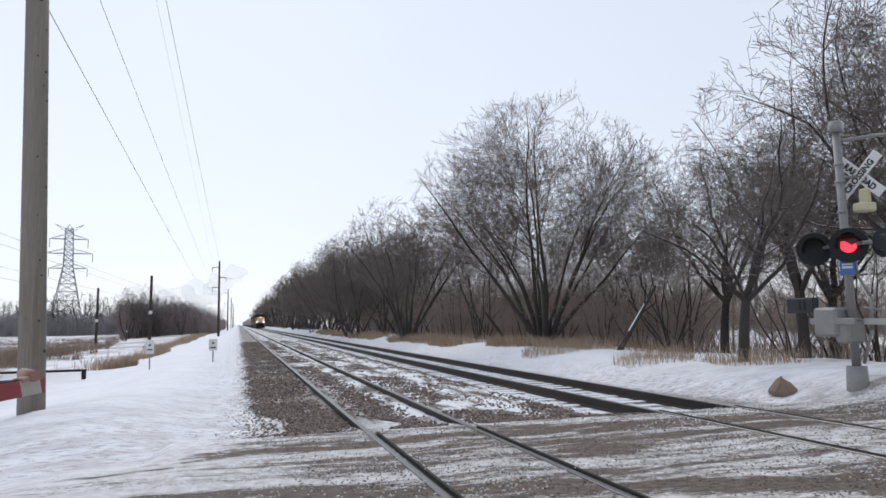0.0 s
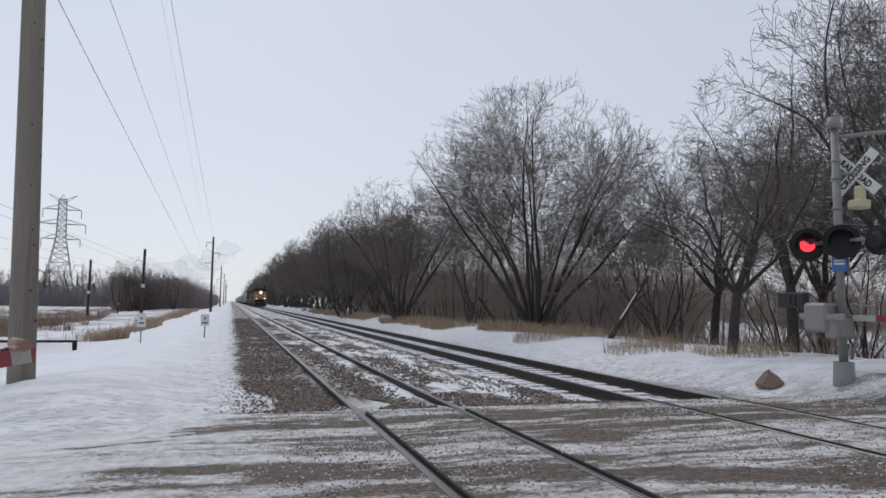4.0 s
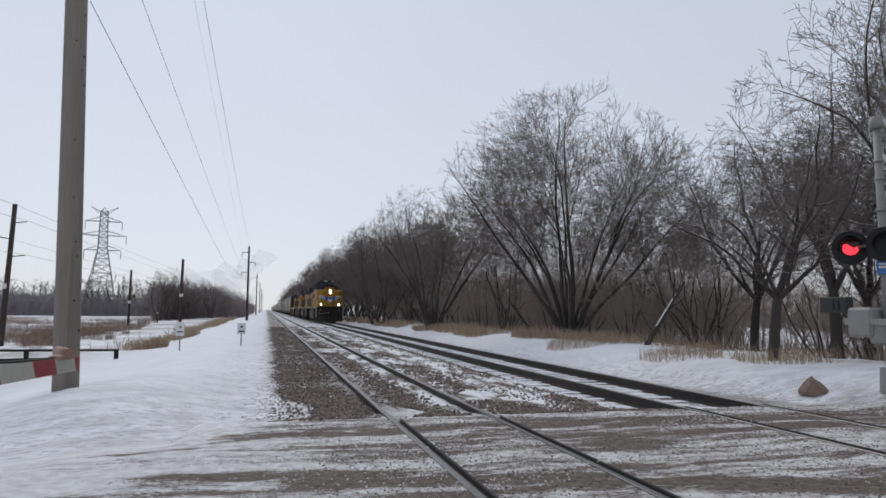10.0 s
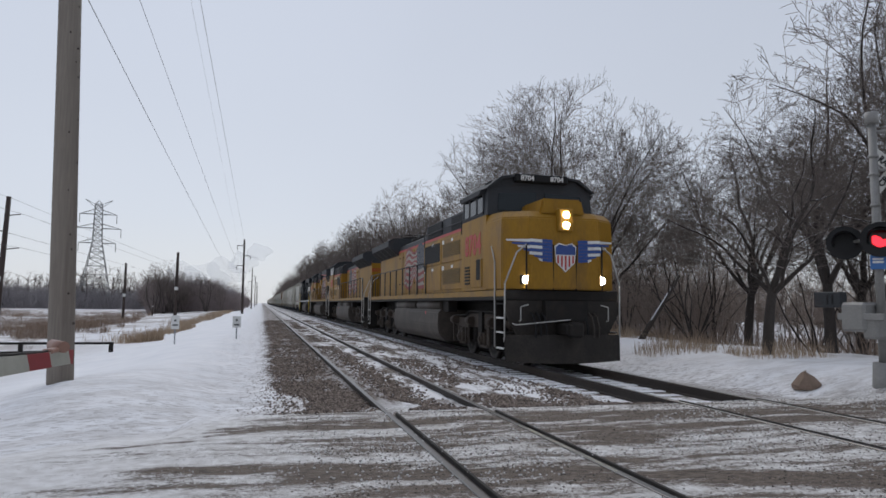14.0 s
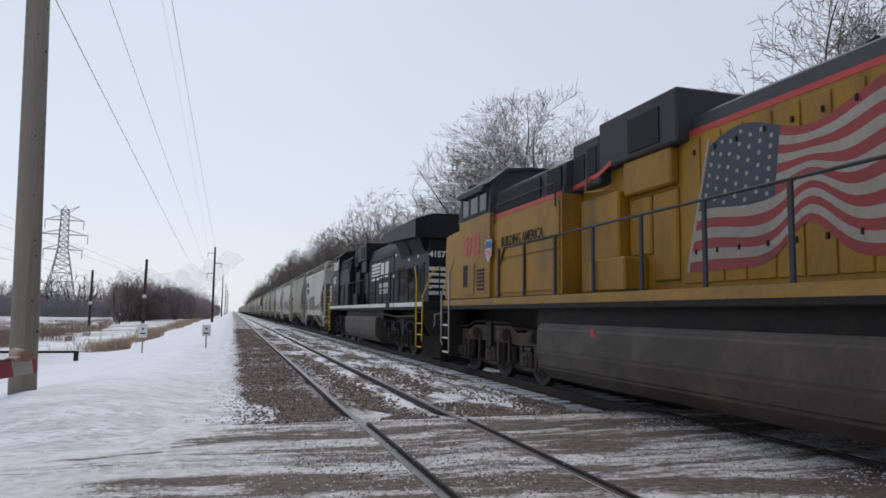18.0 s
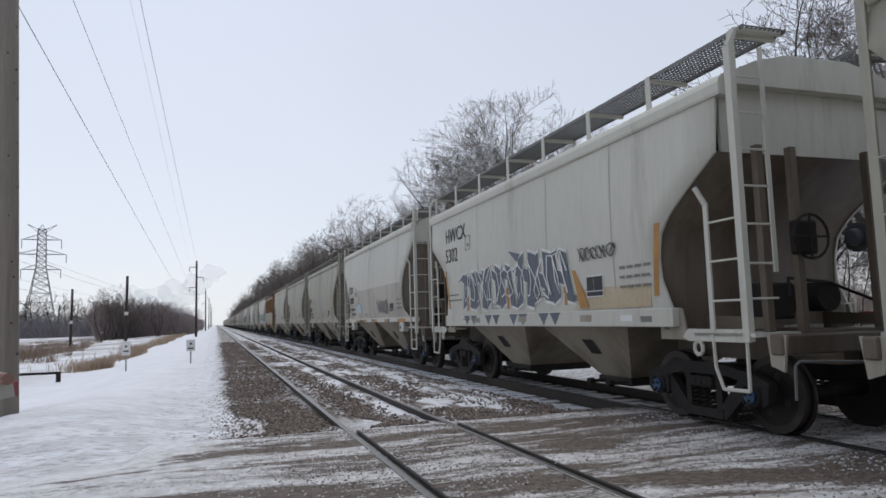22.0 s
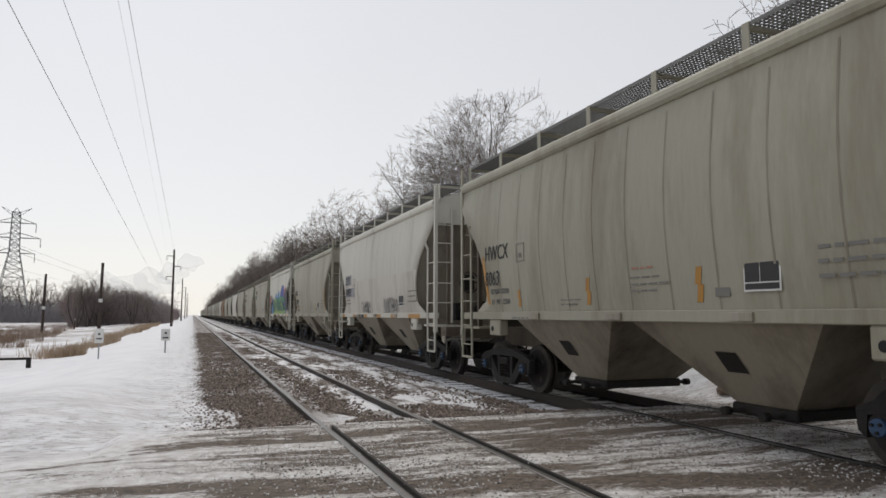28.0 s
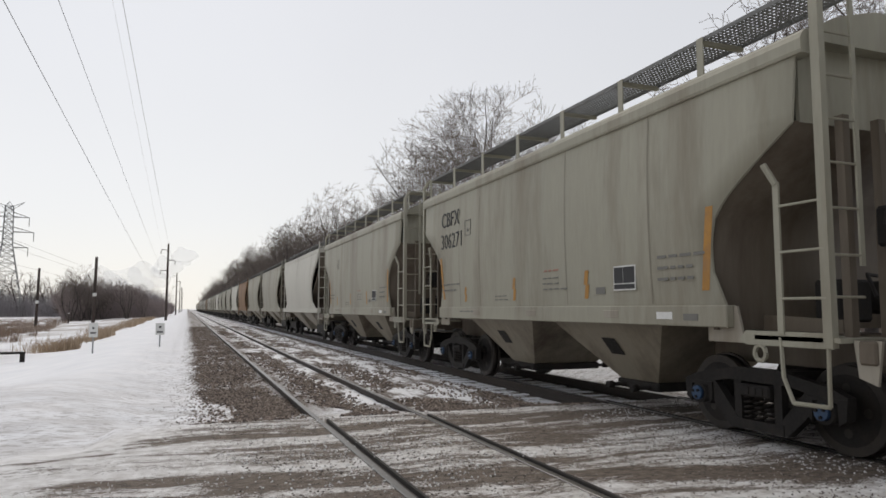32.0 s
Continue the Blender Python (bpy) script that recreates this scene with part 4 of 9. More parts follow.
    nb = part("number_board", bm, SCREEN, cab)
    for s in (-1, 1):
        letters(number, 0.19, WHITE, nb, Matrix.Translation((s * 0.42, 1.99, 4.78)) @ Euler((math.pi / 2, 0, 0)).to_matrix().to_4x4(), "number_lettering", 0.006, 1.0, "CENTER")
    num_mat = RED if up else WHITE
    for s in (-1, 1):
        if up:
            letters(number, 0.80 if emd else 0.64, num_mat, t, on_side(s, 3.2 if not emd else 3.35, 2.95 if not emd else 2.86, 1.505), "number_lettering", 0.02, 0.92, "CENTER")
            if not emd:
                shield(t, on_side(s, 4.36, 3.0, 1.507), 0.40)
        else:
            letters(number, 0.52, num_mat, t, on_side(s, 3.02, 3.12, 1.505), "number_lettering", 0.02, 1.0, "CENTER")
            plate("small_plate", rect(2.9, 2.98, 3.1, 3.05), WHITE, t, s, 1.503)
            plate("small_plate", rect(3.85, 3.10, 4.3, 3.14), FADEDW, t, s, 1.503)
        bm = bmesh.new()
        slab(bm, rect(2.5, 1.95, 3.4, 2.72), s * 1.5, s * 1.525)
        bmesh.ops.bevel(bm, geom=list(bm.edges), offset=0.012, segments=1, affect="EDGES")
        part("access_door", bm, low, t)
        plate("small_door", rect(2.62, 2.15, 2.95, 2.7), SCREEN, t, s, 1.526)
        for k in range(6):
            plate("louvre", rect(3.62, 2.05 + 0.09 * k, 4.05, 2.10 + 0.09 * k), GRIME, t, s, 1.502, thick=0.02)
    # cabinets behind the cab
    c_end = 9.6 if emd else 7.9
    bm = bmesh.new()
    prism(bm, [(-1.42, 1.87), (1.42, 1.87), (1.42, 3.72), (-1.42, 3.72)], 4.42, c_end)
    part("electrical_cabinet", bm, low, t)
    bm = bmesh.new()
    prism(bm, [(-1.38, 3.72), (1.38, 3.72), (1.32, 4.30), (0.9, 4.52), (-0.9, 4.52), (-1.32, 4.30)], 4.42, c_end)
    part("cabinet_roof", bm, high, t)
    for s in (-1, 1):
        if emd:
            for a, z0, z1, g in ((4.55, 2.82, 3.60, True), (4.55, 1.95, 2.76, True), (7.05, 1.95, 2.76, False), (7.05, 2.82, 3.60, None)):
                bm = bmesh.new()
                slab(bm, rect(a, z0, a + 2.42, z1), s * 1.42, s * 1.455)
                bmesh.ops.bevel(bm, geom=list(bm.edges), offset=0.015, segments=1, affect="EDGES")
                d = part("cabinet_panel", bm, low, t)
                if g is not False:
                    p, q = (a + 0.22, a + 2.2) if g else (a + 0.12, a + 2.3)
                    h_ = (z1 - z0) * (0.22 if g else 0.1)
                    plate("grille", rect(p, z0 + h_, q, z1 - h_), MESH if g else SCREEN, d, s, 1.457)
                    for j in range(9 if g else 5):
                        zz = z0 + h_ + (z1 - z0 - 2 * h_) * (j + 0.5) / (9 if g else 5)
                        plate("grille_bar", rect(p, zz - 0.006, q, zz + 0.006), low if g else GRIME, d, s, 1.4585, thick=0.01)
                plate("notice", rect(a + 1.0, z1 - 0.14, a + 1.22, z1 - 0.05), WHITE, d, s, 1.457)
                if g is not None:
                    plate("notice", rect(a + 2.08, z1 - 0.17, a + 2.32, z1 - 0.04), WHITE, d, s, 1.457)
        for a, b, z0, z1 in () if emd else ((4.75, 7.82, 2.72, 3.62), (4.75, 6.3, 1.95, 2.67), (6.34, 7.82, 1.95, 2.67)):
            bm = bmesh.new()
            slab(bm, rect(a, z0, b, z1), s * 1.42, s * 1.447)
            bmesh.ops.bevel(bm, geom=list(bm.edges), offset=0.01, segments=1, affect="EDGES")
            part("cabinet_door", bm, low, t)
        plate("air_screen", rect(4.7, 3.80, 6.9 if not emd else 6.0, 4.22), SCREEN, t, s, 1.362, thick=0.03)
        plate("air_screen", rect(7.2, 3.80, 7.8 if not emd else 9.2, 4.25), SCREEN, t, s, 1.362, thick=0.03)
        bm = bmesh.new()
        pipe(bm, [(s * 1.46, 4.6, 3.55), (s * 1.46, 4.6, 3.95), (s * 1.46, c_end - 0.2, 3.95), (s * 1.46, c_end - 0.2, 3.5)], 0.018)
        part("hand_rail", bm, high, t)
        if up:
            plate("red_stripe", rect(4.42, 3.68, c_end, 3.76), RED, t, s, 1.423)
    # engine hood
    h0, h1 = c_end, (21.1 if not emd else 21.6)
    w = 0.98
    bm = bmesh.new()
    hh = 3.86 if emd else 4.06
    prism(bm, [(-w, 1.87), (w, 1.87), (w, hh), (-w, hh)], h0, h1)
    part("hood", bm, low, t)
    bm = bmesh.new()
    prism(bm, [(-w, hh), (w, hh), (w - 0.06, hh + 0.26), (0.62, hh + 0.42), (-0.62, hh + 0.42), (-w + 0.06, hh + 0.26)], h0, h1 if emd else 16.3)
    part("hood_roof", bm, high, t)
    if up:
        for s in (-1, 1):
            plate("red_stripe", rect(h0 if emd else 11.0, hh - 0.02, h1 if emd else 17.2, hh + 0.06), RED, t, s, w + 0.002)
    doors = [(10.84, 0.39), (11.27, 0.39), (11.69, 0.38), (12.11, 0.45)] + [(12.6 + 0.43 * k, 0.39) for k in range(8)] if not emd else [(10.0 + 0.8 * k, 0.68) for k in range(8)]
    for s in (-1, 1):
        for a, wd in doors:
            bm = bmesh.new()
            slab(bm, rect(a, 1.95, a + wd, hh - 0.08), s * w, s * (w + 0.022))
            bmesh.ops.bevel(bm, geom=list(bm.edges), offset=0.009, segments=1, affect="EDGES")
            d = part("hood_door", bm, low, t)
            if s < 0 or number == "8704":
                plate("door_gap", rect(a + wd + 0.008, 1.95, a + wd + 0.034, hh - 0.08), SCREEN, d, s, w + 0.001, thick=0.004)
            plate("door_latch", rect(a + wd - 0.11, 2.34, a + wd - 0.08, 2.41), GRIME, d, s, w + 0.022, thick=0.025)
            plate("door_latch", rect(a + wd - 0.11, hh - 0.32, a + wd - 0.08, hh - 0.25), GRIME, d, s, w + 0.022, thick=0.025)
        if up:
            flag(t, s, 11.47, 15.2, w + 0.024)
        else:
            # painted maker's mark and name drawn as plain shapes
            for k in range(5):
                z = 2.92 + k * 0.16
                q = [(11.5 + 0.0, z), (13.1 + 0.06 * k, z), (13.3 + 0.06 * k, z + 0.11), (11.5, z + 0.11)]
                q = [(27.0 - y_, z_) if s < 0 else (y_, z_) for y_, z_ in q] if s < 0 else q
                plate("emblem_stripe", q, WHITE, t, s, w + 0.024)
            for a, b in ((13.5, 14.2), (14.35, 15.1)):
                aa, bb = (a, b) if s > 0 else (27.0 - b, 27.0 - a)
                plate("emblem_block", [(aa, 2.98), (bb - 0.1, 2.98), (bb, 3.62), (aa + 0.1, 3.62)], WHITE, t, s, w + 0.024)
            for k, (z, b) in enumerate(((2.56, 14.9), (2.30, 15.0))):
                for j in range(7):
                    a = 13.3 + j * 0.25
                    if a > b:
                        continue
                    aa = a if s > 0 else 27.0 - a - 0.19
                    plate("name_bar", rect(aa, z, aa + 0.19, z + 0.19), WHITE, t, s, w + 0.024)
            plate("notice", rect(15.9, 2.9, 16.15, 3.0), WHITE, t, s, w + 0.024)
    # blower box, exhaust, fans
    bm = bmesh.new()
    if emd:
        box(bm, -0.45, 11.5, 4.25, 0.45, 13.4, 4.42, 0.03)
    else:
        box(bm, -1.2, 8.85, 3.96, 1.2, 11.0, 4.77, 0.03)
        box(bm, -1.2, 7.9, 3.74, 1.2, 8.86, 4.60, 0.03)
    part("exhaust_housing" if emd else "blower_housing", bm, high if up else NS_BLACK, t)
    if not emd:
        for s in (-1, 1):
            for a, b, z0, z1 in ((9.78, 10.6, 4.05, 4.58), (8.02, 8.36, 3.90, 4.36), (8.48, 8.78, 3.94, 4.42)):
                plate("air_screen", rect(a, z0, b, z1), SCREEN, t, s, 1.202, thick=0.02)
            if up:
                plate("red_stripe", [(7.92, 3.76), (8.86, 3.86), (9.25, 3.98), (9.25, 4.06), (8.86, 3.94), (7.92, 3.84)], RED, t, s, 1.204)
            for a, b, z0, z1, x_ in ((8.2, 9.45, 1.87, 3.52, 1.20), (8.85, 9.95, 1.87, 2.40, 1.42), (9.5, 10.75, 3.40, 3.96, 1.14), (9.5, 10.1, 2.42, 3.36, 1.03), (10.14, 10.75, 2.0, 3.36, 1.03)):
                bm = bmesh.new()
                box(bm, min(s * 0.97, s * x_), a, z0, max(s * 0.97, s * x_), b, z1, 0.03)
                part("blower_duct", bm, low, t)
            bm = bmesh.new()
            pipe(bm, [(s * 1.24, 8.5, 3.9), (s * 1.30, 8.55, 3.62), (s * 1.30, 9.2, 3.56), (s * 1.24, 9.3, 3.62)], 0.02, 6)
            part("grab_iron", bm, low, t)
    # radiator section at the rear
    if emd:
        for f_y in (14.2, 15.5):
            bm = bmesh.new()
            bar(bm, (0, f_y, 4.28), (0, f_y, 4.46), 0.62, 0.60, 24)
            part("fan_housing", bm, GRIME, t)
        bm = bmesh.new()
        prism(bm, [(-1.02, 3.75), (1.02, 3.75), (1.5, 4.15), (1.5, 4.42), (1.2, 4.55), (-1.2, 4.55), (-1.5, 4.42), (-1.5, 4.15)], 16.6, 21.5)
        rad = part("radiator_housing", bm, UP_GREY, t, "dark flared radiator housing")
        for s in (-1, 1):
            for k in range(4):
                bm = bmesh.new()
                q = [(s * 1.035, 3.775), (s * 1.485, 4.150), (s * 1.475, 4.165), (s * 1.02, 3.79)]
                a = [bm.verts.new((x, 16.75 + 1.2 * k, z)) for x, z in q[:2]]
                b = [bm.verts.new((x, 17.8 + 1.2 * k, z)) for x, z in q[:2]]
                off = Vector((s * 0.02, 0, -0.02))
                bm.faces.new([bm.verts.new(v.co + off) for v in (a[0], a[1], b[1], b[0])])
                for v in a + b:
                    bm.verts.remove(v)
                part("radiator_screen", bm, SCREEN, rad)
        for f_y in (17.4, 19.0, 20.6):
            bm = bmesh.new()
            bar(bm, (0, f_y, 4.54), (0, f_y, 4.68), 0.68, 0.66, 24)
            part("fan_housing", bm, GRIME, rad)
    else:
        bm = bmesh.new()
        a = [(-1.52, 4.22), (1.52, 4.22), (1.52, 4.58), (0.9, 4.78), (-0.9, 4.78), (-1.52, 4.58)]
        prism(bm, a, 16.2, 21.3)
        for v in bm.verts:
            if v.co.y > 20 and v.co.z < 4.4:
                v.co.z -= 0.24
        rad = part("radiator_housing", bm, high, t, "overhanging radiator housing")
        if up:
            for s in (-1, 1):
                plate("red_stripe", [(16.25, 4.225), (21.25, 3.985), (21.25, 4.06), (16.25, 4.29)], RED, rad, s, 1.521)
        bm = bmesh.new()
        prism(bm, [(-w, 3.5), (w, 3.5), (1.30, 4.30), (-1.30, 4.30)], 17.2, 20.9)
        part("radiator_flare", bm, low, t)
        for s in (-1, 1):
            for a, b in ((17.5, 18.9), (19.0, 20.75)):
                bm = bmesh.new()
                q = [(s * 1.035, a + 0.2, 3.56), (s * 1.035, b + 0.1, 3.56), (s * 1.285, b, 4.22), (s * 1.285, a, 4.22)]
                bm.faces.new([bm.verts.new(Vector(p) + Vector((s * 0.02, 0, -0.008))) for p in q])
                part("radiator_screen", bm, SCREEN, rad)
            for a, b, z0, z1 in ((16.61, 17.07, 2.72, 3.21), (17.26, 17.75, 2.74, 3.22), (16.65, 17.09, 2.15, 2.62), (17.28, 17.77, 2.13, 2.60), (17.95, 18.40, 2.24, 3.06), (18.63, 19.18, 2.03, 2.38), (19.35, 19.66, 2.10, 3.14), (19.79, 20.08, 2.24, 3.01), (20.24, 20.55, 2.09, 3.15)):
                plate("louvre_panel", rect(a, z0, b, z1), SCREEN, t, s, w + 0.003, thick=0.012)
                plate("panel_frame", [(a - 0.05, z1), (b + 0.05, z1), (b + 0.05, z1 + 0.04), (a - 0.05, z1 + 0.04)], low, t, s, w + 0.003, thick=0.02)
            bm = bmesh.new()
            for k in range(14):
                a0, a1 = k * math.tau / 14, (k + 1) * math.tau / 14
                bar(bm, (s * (w + 0.09), 18.78 + 0.26 * math.cos(a0), 2.84 + 0.26 * math.sin(a0)), (s * (w + 0.09), 18.78 + 0.26 * math.cos(a1), 2.84 + 0.26 * math.sin(a1)), 0.02, sides=5)
            bar(bm, (s * w, 18.78, 2.84), (s * (w + 0.1), 18.78, 2.84), 0.04, sides=8)
            for k in range(8):
                bar(bm, (s * (w + 0.09), 18.78, 2.84), (s * (w + 0.09), 18.78 + 0.26 * math.cos(k * 0.785), 2.84 + 0.26 * math.sin(k * 0.785)), 0.03, 0.05, sides=5)
            part("brake_wheel", bm, GRIME, t)
            for a, z in ((16.2, 3.72), (19.6, 3.42), (18.3, 3.40)):
                plate("notice", rect(a, z, a + 0.22, z + 0.1), WHITE, t, s, w + 0.004)
    # rear wall details
    bm = bmesh.new()
    yr = h1
    box(bm, -0.22, yr, 3.2, 0.22, yr + 0.03, 4.1)
    box(bm, -0.35, yr, 1.9, 0.35, yr + 0.02, 3.1)
    part("rear_door", bm, low, t)
    for z in (3.95, 4.15):
        bm = bmesh.new()
        bar(bm, (0.0, yr + 0.02, z), (0.0, yr + 0.1, z), 0.09, 0.1, 12)
        part("rear_headlight", bm, WINDOW, t)
    back_face = Matrix(((-1, 0, 0, 0.98), (0, 0, 1, yr + 0.006), (0, 1, 0, 3.35), (0, 0, 0, 1)))
    letters(number, 0.28, RED if up else WHITE, t, back_face, "number_lettering", 0.008, 1.0)
    if not up:
        for k in range(5):
            bm = bmesh.new()
            box(bm, -w, yr + 0.002, 2.1 + 0.2 * k, w, yr + 0.008, 2.22 + 0.2 * k)
            part("rear_stripe", bm, WHITE, t)
    bm = bmesh.new()
    for k in range(3):
        box(bm, 0.5, yr + 0.05, 2.3 + 0.4 * k, 0.9, yr + 0.08, 2.33 + 0.4 * k)
    part("grab_iron", bm, low, t)
    # horn, antenna and railings
    bm = bmesh.new()
    yh = 15.0 if emd else 13.0
    for k in range(3):
        bar(bm, (-0.3 + 0.3 * k, yh, 4.55), (-0.3 + 0.3 * k, yh + 0.45, 4.55), 0.03, 0.11, 10)
    box(bm, -0.4, yh + 0.1, 4.28, 0.4, yh + 0.16, 4.52)
    part("horn", bm, GRIME, t)
    bm = bmesh.new()
    pipe(bm, [(-0.6, 18.0, 4.7), (-0.6, 18.0, 4.86), (0.4, 18.0, 4.86), (0.4, 18.0, 4.7)], 0.018)
    part("antenna", bm, GRIME, t)
    posts = [4.9, 6.3, 7.7, 9.1, 10.5, 11.9, 13.3, 14.7, 16.1, 17.5, 18.9, 20.3, 21.4]
    if emd:
        posts = posts[3:]
    first = None
    for s in (-1, 1):
        for a in posts:
            if first is None:
                bm = bmesh.new()
                box(bm, -0.02, -0.035, 1.6, 0.02, 0.035, 2.95, 0.008)
                first = part("stanchion", bm, GRIME if not up else UP_GREY, t)
                first.location = (s * 1.47, a, 0)
            else:
                again(first, "stanchion", t, Matrix.Translation((s * 1.47, a, 0)))
        bm = bmesh.new()
        pipe(bm, [(s * 1.47, posts[0], 2.5), (s * 1.47, posts[0] + 0.35, 2.95), (s * 1.47, posts[-1], 2.98), (s * 1.5, 21.6, 2.98), (s * 1.52, 21.62, 2.6)], 0.022, 8)
        part("hand_rail", bm, GRIME if not up else UP_GREY, t)
        if up and not emd:
            letters("BUILDING AMERICA", 0.30, GRIME, t, on_side(s, 5.0 if s > 0 else 7.2, 2.98, 1.452), "slogan_lettering", 0.004, 0.8)
    return t, wheels


LOCOS = []
JOINTS = [242.2, 265.6, 288.6, 311.6, 335.2]
for k, (maker, livery, number, label) in enumerate((
        ("rounded", "yellow", "8704", "yellow and grey diesel locomotive with lit headlights leading the train"),
        ("rounded", "yellow", "8977", "yellow and grey diesel locomotive with a painted flag, facing backwards"),
        ("angular", "yellow", "5923", "yellow diesel locomotive with an overhanging dark radiator, facing backwards"),
        ("angular", "black", "4157", "black diesel locomotive with white stripes and yellow grab rails, facing backwards"))):
    m = pose(FAR_T, JOINTS[0], 0) if k == 0 else pose(FAR_T, JOINTS[k + 1], 0, 0, 0, 180)
    LOCOS.append((*locomotive(maker, livery, number, m, label), m))

# ---- train: covered hoppers ----
def car_paint(name, base, dirt=(0.17, 0.14, 0.10), amount=0.42):
    return shade(name, base, 0.55, 0, 0.10, 0.7, 16, 0.04, dirt=dirt, dirt_amount=amount, dirt_scale=0.9, stretch=(1, 1, 0.16), spec=0.3)


BEIGE = car_paint("grey_beige_paint", (0.335, 0.322, 0.262))
LIGHT = car_paint("light_beige_paint", (0.40, 0.375, 0.315), amount=0.2)
PALE = car_paint("pale_grey_paint", (0.52, 0.505, 0.445), amount=0.12)
TAN = car_paint("tan_grey_paint", (0.325, 0.312, 0.25))
BROWN = car_paint("rust_brown_paint", (0.22, 0.115, 0.05), (0.12, 0.06, 0.03), 0.5)
WORNRED = shade("worn_red_stencil", (0.34, 0.16, 0.12), 0.6, 0, 0.2, 4, 30, 0.0)
BAND = car_paint("dust_grey_paint", (0.44, 0.405, 0.35), amount=0.4)
FAINT = car_paint("thin_dust_paint", (0.52, 0.49, 0.44), amount=0.35)
LOWER = car_paint("dusty_lower_paint", (0.33, 0.30, 0.25), amount=0.5)
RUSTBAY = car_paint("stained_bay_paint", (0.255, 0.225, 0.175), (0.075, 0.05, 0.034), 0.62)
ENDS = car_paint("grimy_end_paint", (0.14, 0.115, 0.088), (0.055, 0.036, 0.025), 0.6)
SEAM = car_paint("rust_streaked_weld", (0.25, 0.23, 0.185), (0.14, 0.10, 0.065), 0.5)
# base holds the shade of the recessed car ends, the stains are grime
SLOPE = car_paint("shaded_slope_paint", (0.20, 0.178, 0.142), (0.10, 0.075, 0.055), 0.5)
ORANGE = shade("orange_reflector", (0.40, 0.19, 0.03), 0.5, 0, 0.15, 5, 30, 0.0, dirt=(0.22, 0.12, 0.06), dirt_amount=0.45)
INK = shade("black_lettering", (0.02, 0.02, 0.022), 0.6, 0, 0.1, 3, 20, 0.0)
FADED = shade("faded_lettering", (0.16, 0.155, 0.14), 0.6, 0, 0.1, 3, 20, 0.0)
GRATE = shade("galvanised_grating", (0.16, 0.16, 0.155), 0.6, 0.4, 0.2, 4, 30, 0.1)
HUB = shade("blue_bearing_cap", (0.02, 0.055, 0.12), 0.5, 0, 0.2, 6, 30, 0.1)


def cut(style, z):
    """How far from the coupling line the side sheet begins at height z."""
    if style == "angular":
        pts = ((4.3, 1.06), (3.34, 1.12), (3.06, 1.56), (2.77, 1.98), (2.54, 2.22), (2.25, 2.30), (1.92, 2.30), (1.5, 2.12))
    else:
        pts = ((4.3, 0.90), (3.80, 0.91), (3.58, 1.12), (3.36, 1.38), (3.0, 1.80), (2.75, 2.02), (2.5, 2.17), (2.2, 2.26), (1.9, 2.26), (1.76, 2.17), (1.66, 1.90), (1.5, 1.55))
    for (z1, a), (z0, b) in zip(pts, pts[1:]):
        if z >= z0:
            u = (z - z0) / (z1 - z0)
            return b + (a - b) * min(u, 1)
    return pts[-1][1]


def bulge(style, z):
    """Half the width at height z."""
    if style == "angular":
        return 1.50 + 0.05 * math.sin((z - 1.5) / 2.7 * math.pi)
    return 1.46 + 0.12 * math.sin((z - 1.5) / 2.75 * math.pi)


def side_sheet(style, L, s, paint):
    bm = bmesh.new()
    zs = [1.5, 1.6, 1.66, 1.76, 1.83, 1.9, 2.05, 2.2, 2.35, 2.5, 2.63, 2.75, 2.88, 3.0, 3.12, 3.24, 3.34, 3.46, 3.58, 3.69, 3.80, 4.0, 4.25]
    n = 18
    rows = []
    for layer in (0.0, 0.03):
        rows.append([[bm.verts.new((s * (bulge(style, z) - layer), cut(style, z) + (L - 2 * cut(style, z)) * i / n, z)) for i in range(n + 1)] for z in zs])
    for k, r in enumerate(rows):
        for a, b in zip(r, r[1:]):
            for i in range(n):
                f = bm.faces.new((a[i], a[i + 1], b[i + 1], b[i]))
                f.smooth = True
    for j in range(len(zs) - 1):
        for i in (0, n):
            bm.faces.new((rows[0][j][i], rows[0][j + 1][i], rows[1][j + 1][i], rows[1][j][i]))
    bmesh.ops.recalc_face_normals(bm, faces=bm.faces)
    return bm




